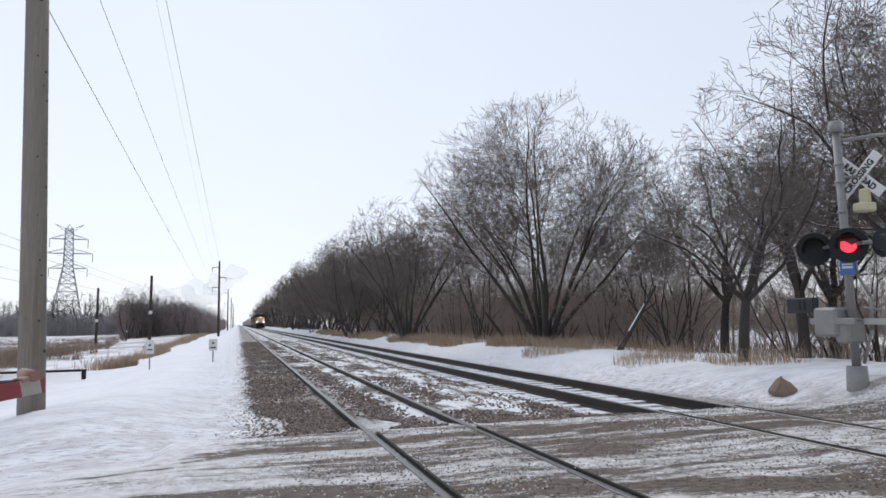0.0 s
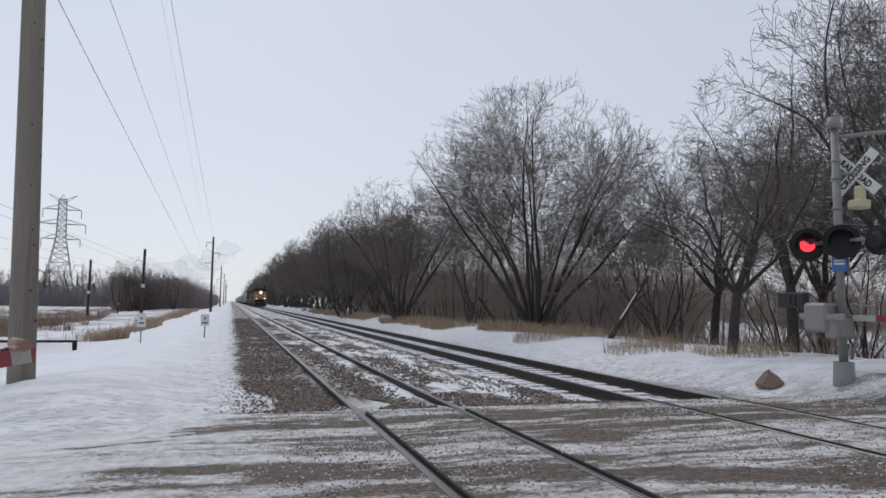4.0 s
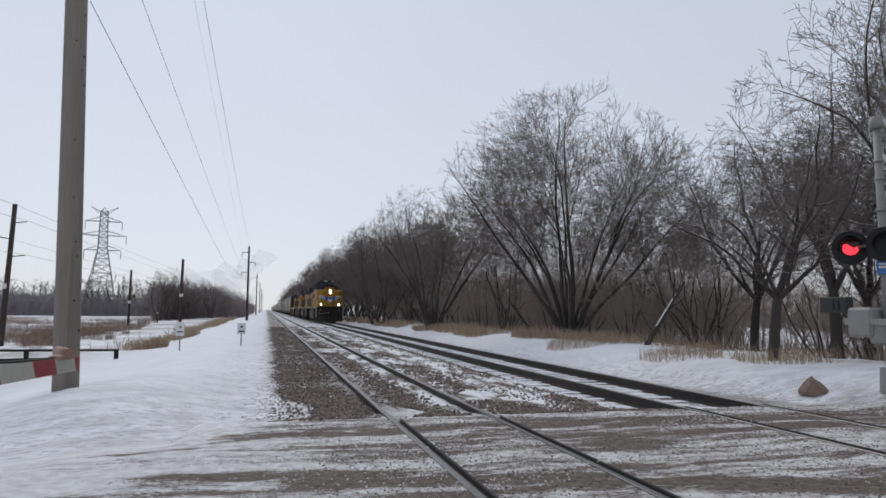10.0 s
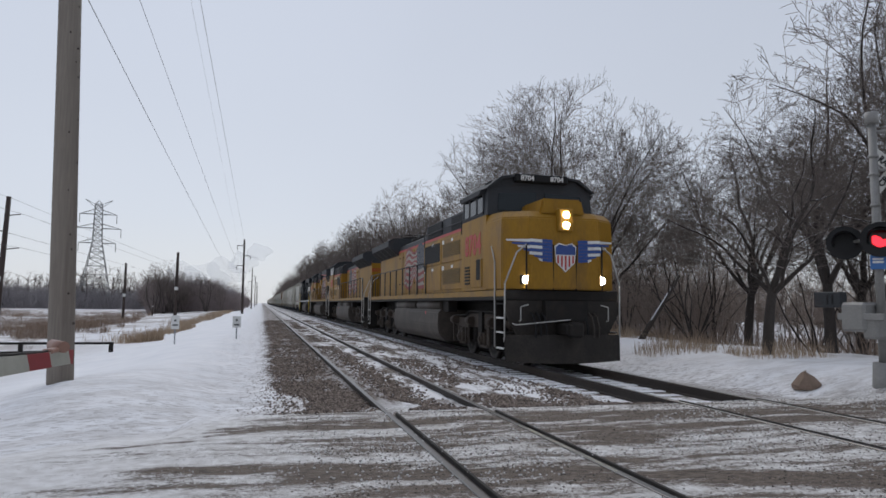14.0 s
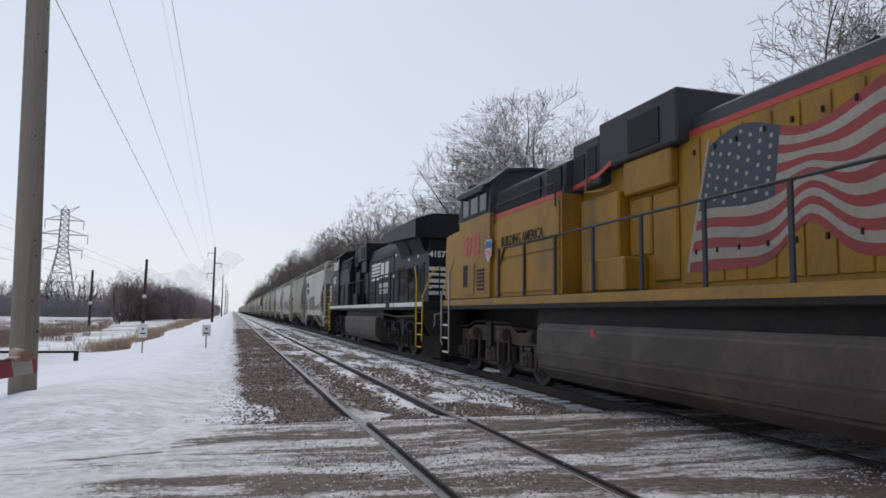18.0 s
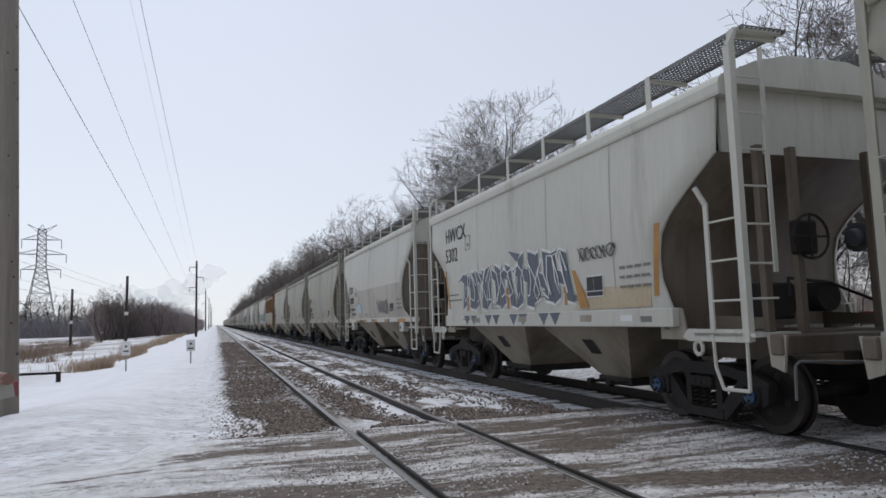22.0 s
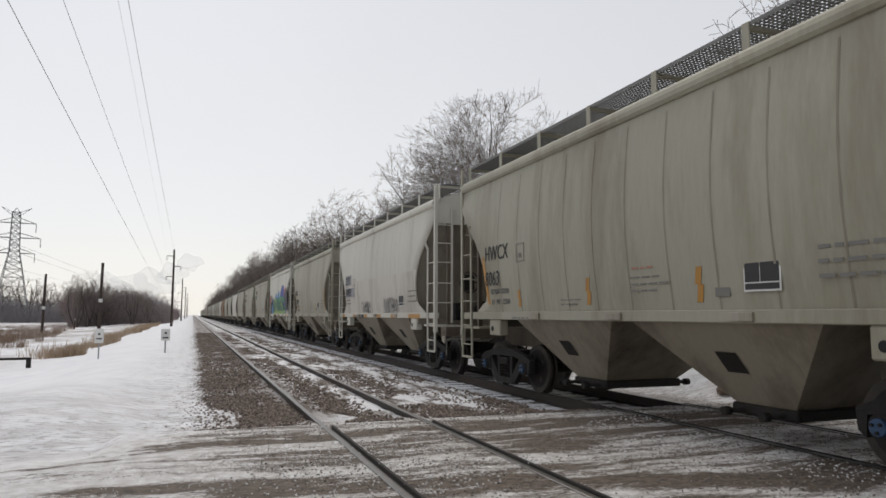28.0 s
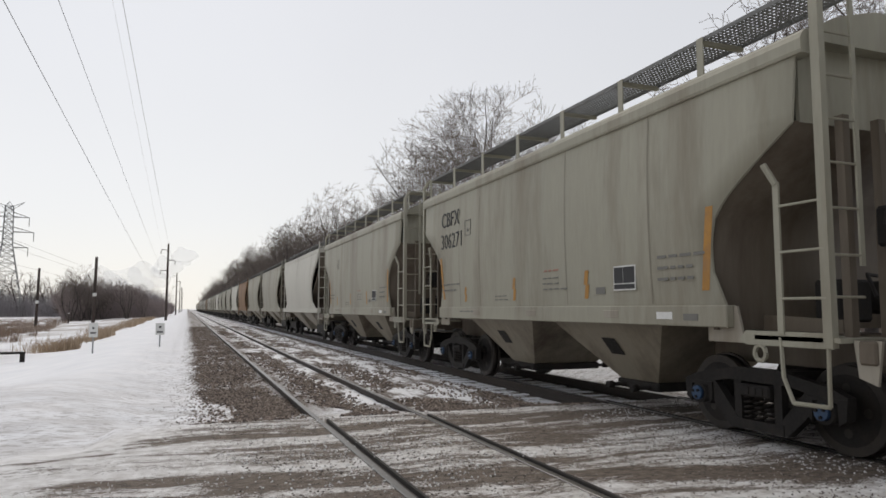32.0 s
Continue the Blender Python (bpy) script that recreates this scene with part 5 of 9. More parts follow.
def hopper_truck(parent, y):
    t = new("truck")
    t.parent, t.location = parent, (0, y, 0)
    t["label"] = "rusty two-axle truck"
    for s in (-1, 1):
        bm = bmesh.new()
        a, b = s * 0.98, s * 1.09
        slab(bm, [(-1.15, 0.62), (-0.95, 0.70), (-0.46, 0.79), (-0.3, 0.82), (0.3, 0.82), (0.46, 0.79), (0.95, 0.70), (1.15, 0.62), (1.15, 0.54), (0.9, 0.57), (0.44, 0.665), (-0.44, 0.665), (-0.9, 0.57), (-1.15, 0.54)], a, b)
        slab(bm, rect(-0.36, 0.12, 0.36, 0.235), a, b)
        for q in (-1, 1):
            def side(pts):
                pts = [(q * v, z) for v, z in pts]
                return pts if q > 0 else pts[::-1]
            slab(bm, side([(0.80, 0.60), (0.64, 0.62), (0.30, 0.25), (0.30, 0.12), (0.40, 0.12), (0.66, 0.36)]), a - s * 0.004, b - s * 0.008)
            slab(bm, side([(0.34, 0.2), (0.235, 0.2), (0.235, 0.70), (0.34, 0.70)]), a + s * 0.004, b - s * 0.012)
            slab(bm, side([(0.68, 0.60), (0.68, 0.40), (0.735, 0.34), (0.75, 0.56), (1.03, 0.56), (1.045, 0.34), (1.13, 0.40), (1.15, 0.60)]), a + s * 0.002, b + s * 0.012)
        box(bm, min(s * 0.92, s * 1.14), -0.225, 0.50, max(s * 0.92, s * 1.14), 0.225, 0.635, 0.02)
        for k in range(3):
            slab(bm, rect(-0.14 + 0.1 * k, 0.53, -0.08 + 0.1 * k, 0.61), s * 1.14, s * 1.15)
        part("side_frame", bm, TRUCKIRON, t, "cast side frame with open windows")
        for v in (-0.89, 0.89):
            bm = bmesh.new()
            bar(bm, (s * 0.90, v, 0.457), (s * 1.12, v, 0.457), 0.125, sides=14)
            bar(bm, (s * 1.12, v, 0.457), (s * 1.165, v, 0.457), 0.088, 0.082, 12, mat=1)
            for k in range(3):
                q = k * 2.094 + 0.4
                bar(bm, (s * 1.16, v + 0.05 * math.cos(q), 0.457 + 0.05 * math.sin(q)), (s * 1.185, v + 0.05 * math.cos(q), 0.457 + 0.05 * math.sin(q)), 0.018, sides=6)
            part("bearing_cap", bm, [TRUCKIRON, HUB], t)
        bm = bmesh.new()
        for v in (-0.15, 0.0, 0.15):
            pipe(bm, [(s * 1.03 + 0.062 * math.cos(k * 1.26), v + 0.062 * math.sin(k * 1.26), 0.235 + k * 0.0112) for k in range(25)], 0.014, 4)
        part("spring_nest", bm, GRIME, t)
        bm = bmesh.new()
        pipe(bm, [(s * 0.80, -0.5, 0.62), (s * 0.80, -0.42, 0.36), (s * 0.80, 0.42, 0.36), (s * 0.80, 0.5, 0.62)], 0.03, 6)
        box(bm, s * 0.72 - 0.06, -0.50, 0.34, s * 0.72 + 0.06, -0.40, 0.60, 0.015)
        box(bm, s * 0.72 - 0.06, 0.40, 0.34, s * 0.72 + 0.06, 0.50, 0.60, 0.015)
        part("brake_shoe", bm, GRIME, t)
    bm = bmesh.new()
    box(bm, -0.95, -0.2, 0.5, 0.95, 0.2, 0.78, 0.03)
    part("bolster", bm, GRIME, t)
    return [wheelset(t, a, 0.457, (RIM, GRIME)) for a in (-0.89, 0.89)]


def ladder(parent, name, foot, top, across, rungs, mat, r=0.018):
    """Two stiles and the rungs between them."""
    bm = bmesh.new()
    foot, top, across = Vector(foot), Vector(top), Vector(across)
    for o in (Vector(), across):
        side = Vector((0.03, 0, 0)) if abs(across.y) > abs(across.x) else Vector((0, 0.03, 0))
        a, b = foot + o, top + o
        wide = across.normalized() * 0.026
        vs = [bm.verts.new(p + q) for p in (a, b) for q in (-wide - side * 0.3, wide - side * 0.3, wide + side * 0.3, -wide + side * 0.3)]
        for i in range(4):
            bm.faces.new((vs[i], vs[(i + 1) % 4], vs[4 + (i + 1) % 4], vs[4 + i]))
        bm.faces.new(vs[:4][::-1])
        bm.faces.new(vs[4:])
    for k in range(rungs):
        p = foot.lerp(top, (k + 0.5) / rungs)
        bar(bm, p, p + across, r, sides=6)
    bmesh.ops.recalc_face_normals(bm, faces=bm.faces)
    return part(name, bm, mat, parent)


CORNER = 0.85                            # from the coupling line to a car's corner post


def hopper_end(t, style, L, e, paint, slope):
    """One end of a car: corner posts, ladders, steps, platform, slope sheet, brake gear and coupler."""
    angular = style == "angular"

    def y(v):
        return v if e == 0 else L - v

    def block(bm, x0, v0, z0, x1, v1, z1, bevel=0.0):
        box(bm, min(x0, x1), min(y(v0), y(v1)), z0, max(x0, x1), max(y(v0), y(v1)), z1, bevel)
    for s in (-1, 1):
        # the corner post is the outer stile of both ladders
        bm = bmesh.new()
        foot = 1.12 if angular else 1.06
        block(bm, s * 1.485, CORNER - 0.05, foot, s * 1.51, CORNER + 0.05, 4.56 if angular else 4.76)
        block(bm, s * 1.43, CORNER - 0.05, foot, s * 1.485, CORNER - 0.035, 4.56 if angular else 4.76)
        if angular:
            pipe(bm, [(s * 1.49, y(CORNER), 4.54), (s * 1.38, y(CORNER), 4.74), (s * 1.30, y(CORNER), 4.76), (s * 0.66, y(CORNER), 4.78)], 0.045, 6)
        part("corner_post", bm, paint, t)
        wide = 0.54 if angular else 0.53
        levels = (1.59, 2.06, 2.53) if angular else (1.27, 1.79, 2.28, 2.80)
        rung = None
        for z in levels:
            if rung is None:
                bm = bmesh.new()
                bar(bm, (s * 1.50, y(CORNER), 0), (s * 1.50, y(CORNER + wide), 0), 0.014, sides=6)
                rung = part("ladder_rung", bm, paint, t)
                rung.location.z = z
            else:
                again(rung, "ladder_rung", t, Matrix.Translation((0, 0, z)))
        bm = bmesh.new()
        top = 2.78 if angular else 3.20
        v2 = CORNER + wide
        block(bm, s * 1.485, v2 - 0.035, 1.24, s * 1.51, v2 + 0.035, top)
        pipe(bm, [(s * 1.50, y(v2), top - 0.02), (s * (bulge(style, top + 0.2) + 0.015), y(v2 + 0.09), top + 0.2)], 0.034, 6)
        part("ladder_stile", bm, paint, t)
        rung = None
        for z in ((4.18, 3.75, 3.32, 2.89, 2.45, 2.0, 1.6) if angular else (3.74, 3.28, 2.80, 2.28, 1.79)):
            if rung is None:
                bm = bmesh.new()
                bar(bm, (s * 1.48, y(CORNER - 0.03), 0), (s * 1.04, y(CORNER - 0.03), 0), 0.014, sides=6)
                rung = part("ladder_rung", bm, paint, t)
                rung.location.z = z
            else:
                again(rung, "ladder_rung", t, Matrix.Translation((0, 0, z)))
        bm = bmesh.new()
        block(bm, s * 1.02, CORNER - 0.045, 1.9 if angular else 1.3, s * 1.075, CORNER - 0.02, 4.55 if angular else 4.2)
        part("ladder_stile", bm, paint, t)
        bm = bmesh.new()
        if angular:
            pipe(bm, [(s * 1.48, y(CORNER + 0.02), 1.2), (s * 1.48, y(CORNER + 0.03), 0.57), (s * 1.48, y(CORNER + 0.44), 0.56), (s * 1.48, y(CORNER + 0.55), 0.8), (s * 1.48, y(CORNER + 0.57), 1.2)], 0.022, 6)
        else:
            pipe(bm, [(s * 1.48, y(CORNER + 0.01), 1.15), (s * 1.48, y(CORNER + 0.01), 0.59), (s * 1.48, y(CORNER + 0.54), 0.59), (s * 1.48, y(CORNER + 0.54), 1.42)], 0.026, 6)
            bar(bm, (s * 1.48, y(CORNER + 0.01), 0.86), (s * 1.48, y(CORNER + 0.54), 0.86), 0.014, sides=6)
        part("stirrup_step", bm, paint, t)
        if angular:
            bm = bmesh.new()
            slab(bm, [(y(CORNER - 0.04), 1.11), (y(CORNER + 1.02), 1.11), (y(CORNER + 1.12), 1.16), (y(CORNER + 1.02), 1.26), (y(CORNER - 0.04), 1.26)], s * 1.47, s * 1.49)
            block(bm, s * 0.85, CORNER - 0.12, 1.17, s * 1.49, CORNER + 0.9, 1.215)
            part("end_platform", bm, paint, t)
            bm = bmesh.new()
            for k in range(10):
                q0, q1 = k * math.tau / 10, (k + 1) * math.tau / 10
                bar(bm, (s * 1.48, y(CORNER + 0.84) + 0.075 * math.cos(q0), 1.03 + 0.085 * math.sin(q0)), (s * 1.48, y(CORNER + 0.84) + 0.075 * math.cos(q1), 1.03 + 0.085 * math.sin(q1)), 0.026, sides=5)
            part("tie_down_ring", bm, paint, t)
            bm = bmesh.new()
            slab(bm, [(y(2.05), 1.52), (y(2.2), 1.52), (y(2.5), 1.30), (y(2.5), 1.12), (y(1.95), 1.12)], s * 1.40, s * 1.43)
            part("sill_bracket", bm, LOWER, t)
        else:
            bm = bmesh.new()
            block(bm, s * 1.36, CORNER + 0.02, 1.40, s * 1.47, 2.2, 1.545, 0.012)
            part("sill_end", bm, paint, t)
            bm = bmesh.new()
            block(bm, s * 0.85, CORNER - 0.12, 1.20, s * 1.47, CORNER + 0.9, 1.245)
            part("end_platform", bm, paint, t)
            bm = bmesh.new()
            block(bm, s * 1.40, 0.86, 3.79, s * 1.475, 0.92, 4.38)
            block(bm, s * 1.03, CORNER - 0.005, 3.79, s * 1.475, CORNER + 0.012, 4.30)
            part("corner_plate", bm, paint, t)
        # gusset and uncoupling rod under the corner
        bm = bmesh.new()
        slab(bm, [(y(0.42), 1.2), (y(0.70), 1.2), (y(0.66), 0.86), (y(0.48), 0.80)], s * 1.34, s * 1.37)
        part("corner_gusset", bm, LOWER, t)
        if (s < 0) == (e == 0):
            bm = bmesh.new()
            pipe(bm, [(s * 1.36, y(0.36), 0.52), (s * 1.36, y(0.34), 0.88), (s * 1.30, y(0.34), 0.92), (s * 0.3, y(0.22), 0.88), (s * 0.12, y(0.18), 1.02)], 0.016, 6)
            part("uncoupling_lever", bm, GRATE, t)
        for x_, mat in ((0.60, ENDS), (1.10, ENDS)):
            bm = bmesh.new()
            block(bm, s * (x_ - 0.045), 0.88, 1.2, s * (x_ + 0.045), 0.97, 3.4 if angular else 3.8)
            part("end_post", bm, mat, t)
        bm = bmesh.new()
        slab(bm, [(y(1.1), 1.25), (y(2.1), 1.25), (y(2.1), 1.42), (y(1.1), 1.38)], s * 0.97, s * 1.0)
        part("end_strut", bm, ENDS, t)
    # upright sheet, and below it the sheet that slopes in and then drops to the sill, along the cut edge of the sides
    bm = bmesh.new()
    foot = 3.36 if angular else 3.78
    prism(bm, [(-1.42, foot), (1.42, foot), (1.42, 4.26), (1.0, 4.46), (0.5, 4.58), (-0.5, 4.58), (-1.0, 4.46), (-1.42, 4.26)], y(cut(style, foot) + 0.01), y(cut(style, foot) + 0.06))
    part("end_sheet", bm, paint, t)
    bm = bmesh.new()
    zs = [foot + 0.01, 3.58, 3.36, 3.2, 3.0, 2.87, 2.75, 2.62, 2.5, 2.35, 2.2, 1.9, 1.25]
    zs = [z for z in zs if z <= foot + 0.01]
    deep = max(cut(style, 0.1 * k) for k in range(15, 40))
    rows = []
    for z in zs:
        v = cut(style, z) + 0.02 if z > 2.15 else deep + 0.02
        half = bulge(style, max(z, 1.5)) - 0.028
        rows.append([bm.verts.new((x, y(v + d), z)) for d in (0.0, 0.05) for x in (-half, half)])
    for p, q in zip(rows, rows[1:]):
        for i, j in ((0, 1), (1, 3), (3, 2), (2, 0)):
            bm.faces.new((p[i], p[j], q[j], q[i])).smooth = i == 0
    bmesh.ops.recalc_face_normals(bm, faces=bm.faces)
    part("slope_sheet", bm, slope, t, "darkened, grime-streaked slope sheet")
    bm = bmesh.new()
    bar(bm, (0.30, y(1.35), 1.62), (0.30, y(2.15), 1.62), 0.19, sides=14)
    box(bm, -0.75, min(y(1.3), y(1.65)), 1.35, -0.3, max(y(1.3), y(1.65)), 1.8, 0.03)
    pipe(bm, [(-0.9, y(0.8), 1.6), (-0.5, y(1.2), 1.85), (0.3, y(1.35), 1.8), (0.8, y(1.0), 1.5), (1.1, y(0.9), 1.3)], 0.02)
    part("brake_gear", bm, GRIME, t)
    if e == 0:
        bm = bmesh.new()
        for k in range(16):
            a0, a1 = k * math.tau / 16, (k + 1) * math.tau / 16
            bar(bm, (-0.62 + 0.26 * math.cos(a0), y(0.70), 2.30 + 0.26 * math.sin(a0)), (-0.62 + 0.26 * math.cos(a1), y(0.70), 2.30 + 0.26 * math.sin(a1)), 0.016, sides=5)
        for k in range(4):
            bar(bm, (-0.62, y(0.72), 2.30), (-0.62 + 0.26 * math.cos(k * 1.571), y(0.70), 2.30 + 0.26 * math.sin(k * 1.571)), 0.012, sides=5)
        box(bm, -0.78, y(0.74), 2.1, -0.46, y(0.88), 2.5, 0.03)
        part("hand_brake", bm, GRIME, t)
    bm = bmesh.new()
    block(bm, -1.40, 0.46, 0.98, 1.40, 0.64, 1.20, 0.02)
    block(bm, -0.35, 0.64, 0.82, 0.35, 3.6, 1.22)
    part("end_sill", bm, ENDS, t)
    bm = bmesh.new()
    block(bm, -0.11, 0.05, 0.80, 0.11, 0.7, 0.98, 0.02)
    block(bm, -0.17, -0.1, 0.74, 0.17, 0.22, 1.04, 0.05)
    pipe(bm, [(0.3, y(0.5), 0.85), (0.32, y(0.25), 0.45), (0.25, y(0.0), 0.5)], 0.025)
    part("coupler", bm, GRIME, t)


def hopper(style, L, paint, label, m):
    t = thing("hopper_car", m, label, "hopper car", "hopper cars of the train")
    angular = style == "angular"
    wheels = hopper_truck(t, 2.16) + hopper_truck(t, L - 2.16)
    for s in (-1, 1):
        sheet = part("side_sheet", side_sheet(style, L, s, paint), paint, t)
        # weld seams standing a little proud
        seams = [2.95 + k * (L - 5.9) / 9 for k in range(10)] if not angular else [3.4, L / 2 - 1.2, L / 2 + 2.2, L - 3.4]
        for a in seams if s < 0 else ():
            bm = bmesh.new()
            zz = [1.55, 2.1, 2.6, 3.1, 3.6, 4.1]
            for z0, z1 in zip(zz, zz[1:]):
                q = [(s * (bulge(style, z0) + 0.005), a - 0.014, z0), (s * (bulge(style, z0) + 0.005), a + 0.014, z0), (s * (bulge(style, z1) + 0.005), a + 0.014, z1), (s * (bulge(style, z1) + 0.005), a - 0.014, z1)]
                bm.faces.new([bm.verts.new(p) for p in q])
            part("seam", bm, SEAM if paint is not PALE else BAND, sheet)
        bm = bmesh.new()
        if angular:
            prism(bm, [(s * 1.40, 4.00), (s * 1.545, 4.01), (s * 1.56, 4.04), (s * 1.56, 4.15), (s * 1.535, 4.21), (s * 1.49, 4.25), (s * 1.40, 4.27)], 0.96, L - 0.96)
        else:
            prism(bm, [(s * 1.40, 4.20), (s * 1.50, 4.21), (s * 1.535, 4.25), (s * 1.54, 4.31), (s * 1.52, 4.37), (s * 1.47, 4.42), (s * 1.40, 4.44)], 0.92, L - 0.92)
        part("top_chord", bm, paint, t)
        bm = bmesh.new()
        if angular:
            box(bm, min(s * 1.38, s * 1.53), 2.1, 1.28, max(s * 1.38, s * 1.53), L - 2.1, 1.53, 0.012)
        else:
            box(bm, min(s * 1.36, s * 1.50), 1.5, 1.40, max(s * 1.36, s * 1.50), L - 1.5, 1.55, 0.012)
        sill = part("side_sill", bm, paint, t)
        if not angular:
            for a in (2.58, L - 2.58):
                bm = bmesh.new()
                box(bm, min(s * 1.3, s * 1.49), a - 0.24, 1.09, max(s * 1.3, s * 1.49), a + 0.24, 1.40, 0.02)
                bar(bm, (s * 1.48, a + 0.1, 1.22), (s * 1.497, a + 0.1, 1.22), 0.055, sides=10, mat=1)
                part("jacking_pad", bm, [paint, SCREEN], sill)
        for a in (4.3, L / 2, L - 4.3):
            bm = bmesh.new()
            box(bm, min(s * 1.50, s * 1.535), a - 0.18, 1.42 if not angular else 1.36, max(s * 1.50, s * 1.535), a + 0.18, 1.52 if not angular else 1.47, 0.006)
            part("card_holder", bm, LOWER, sill)
    # roof with hatches and running boards
    bm = bmesh.new()
    rise = 0.0 if angular else 0.10
    prism(bm, [(-1.44, 4.15), (1.44, 4.15), (1.44, 4.26 + rise), (1.0, 4.45 + rise), (0.5, 4.57 + rise), (-0.5, 4.57 + rise), (-1.0, 4.45 + rise), (-1.44, 4.26 + rise)], 0.96, L - 0.96)
    part("roof", bm, paint, t)
    hatch = None
    for k in range(5):
        a = 2.3 + k * (L - 4.6) / 4
        if hatch is None:
            bm = bmesh.new()
            box(bm, -0.36, -0.75, 4.55, 0.36, 0.75, 4.68, 0.03)
            hatch = part("roof_hatch", bm, paint, t)
            hatch.location = (0, a, 0)
        else:
            again(hatch, "roof_hatch", t, Matrix.Translation((0, a, 0)))
    for s in (-1, 1):
        verts_, faces_ = [], []

        def slat(x0, x1, y0, y1, z0, z1):
            b = len(verts_)
            verts_.extend([(x0, y0, z0), (x1, y0, z0), (x1, y1, z0), (x0, y1, z0), (x0, y0, z1), (x1, y0, z1), (x1, y1, z1), (x0, y1, z1)])
            faces_.extend([(b, b + 3, b + 2, b + 1), (b + 4, b + 5, b + 6, b + 7), (b, b + 1, b + 5, b + 4), (b + 1, b + 2, b + 6, b + 5), (b + 2, b + 3, b + 7, b + 6), (b + 3, b, b + 4, b + 7)])
        for k in range(10):
            x = s * (0.70 + k * 0.066)
            slat(x - 0.009, x + 0.009, 0.75, L - 0.75, 4.770, 4.782)
        k = 0.75
        while k < L - 0.75:
            slat(min(s * 0.70, s * 1.32), max(s * 0.70, s * 1.32), k, k + 0.018, 4.771, 4.783)
            k += 0.062
        slat(s * 1.32 - 0.006, s * 1.32 + 0.006, 0.75, L - 0.75, 4.745, 4.795)
        slat(s * 0.70 - 0.006, s * 0.70 + 0.006, 0.75, L - 0.75, 4.745, 4.795)
        data_part("running_board", verts_, faces_, GRATE, t, label="open steel grating walkway")
        support = None
        n = round((L - 1.9) / 1.62)
        for k in range(n + 1):
            a = 0.95 + k * (L - 1.9) / n
            if support is None:
                bm = bmesh.new()
                box(bm, s * 1.34 - 0.008, -0.055, 4.25, s * 1.34 + 0.008, 0.055, 4.79)
                box(bm, min(s * 0.68, s * 1.34), -0.03, 4.71, max(s * 0.68, s * 1.34), 0.03, 4.765)
                support = part("walkway_bracket", bm, paint, t)
                support.location = (0, a, 0)
            else:
                again(support, "walkway_bracket", t, Matrix.Translation((0, a, 0)))
    for e in (0, 1):
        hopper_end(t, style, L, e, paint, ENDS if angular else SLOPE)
    # two hopper bays with outlets
    for c, q in ((L / 2 - 1.88, -1), (L / 2 + 1.88, 1)):
        bm = bmesh.new()
        v0, v1 = (c - 1.5, c + 1.7) if q < 0 else (c - 1.7, c + 1.5)
        top = [bm.verts.new(p) for p in ((-1.42, v0, 1.45), (1.42, v0, 1.45), (1.42, v1, 1.45), (-1.42, v1, 1.45))]
        low_ = [bm.verts.new(p) for p in ((-0.70, c - 0.45, 0.42), (0.70, c - 0.45, 0.42), (0.70, c + 0.45, 0.42), (-0.70, c + 0.45, 0.42))]
        for i in range(4):
            bm.faces.new((top[i], top[(i + 1) % 4], low_[(i + 1) % 4], low_[i]))
        bm.faces.new(low_[::-1])
        bm.faces.new(top)
        bmesh.ops.recalc_face_normals(bm, faces=bm.faces)
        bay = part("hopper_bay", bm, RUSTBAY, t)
        bm = bmesh.new()
        box(bm, -0.74, c - 0.5, 0.29, 0.74, c + 0.5, 0.42, 0.02)
        for v in (c - 0.3, c + 0.3):
            bar(bm, (-1.05, v, 0.34), (1.05, v, 0.34), 0.03, sides=8)
            for s in (-1, 1):
                bar(bm, (s * 0.96, v, 0.34), (s * 1.06, v, 0.34), 0.055, sides=8)
        part("outlet_gate", bm, GRIME, bay)
        for s in (-1, 1):
            bm = bmesh.new()
            nrm = Vector((s * 1.03, 0, -0.72)).normalized()
            up_ = Vector((s * 0.72, 0, 1.03)).normalized()
            p0 = Vector((s * 1.06, c + 0.1, 0.935)) + nrm * 0.012
            bm.faces.new([bm.verts.new(p0 + Vector((0, a * 0.17, 0)) + up_ * b * 0.15) for a, b in ((-1, -1), (1, -1), (1.2, 1), (-0.8, 1))])
            part("inspection_hatch", bm, GRIME, bay)
    return t, wheels


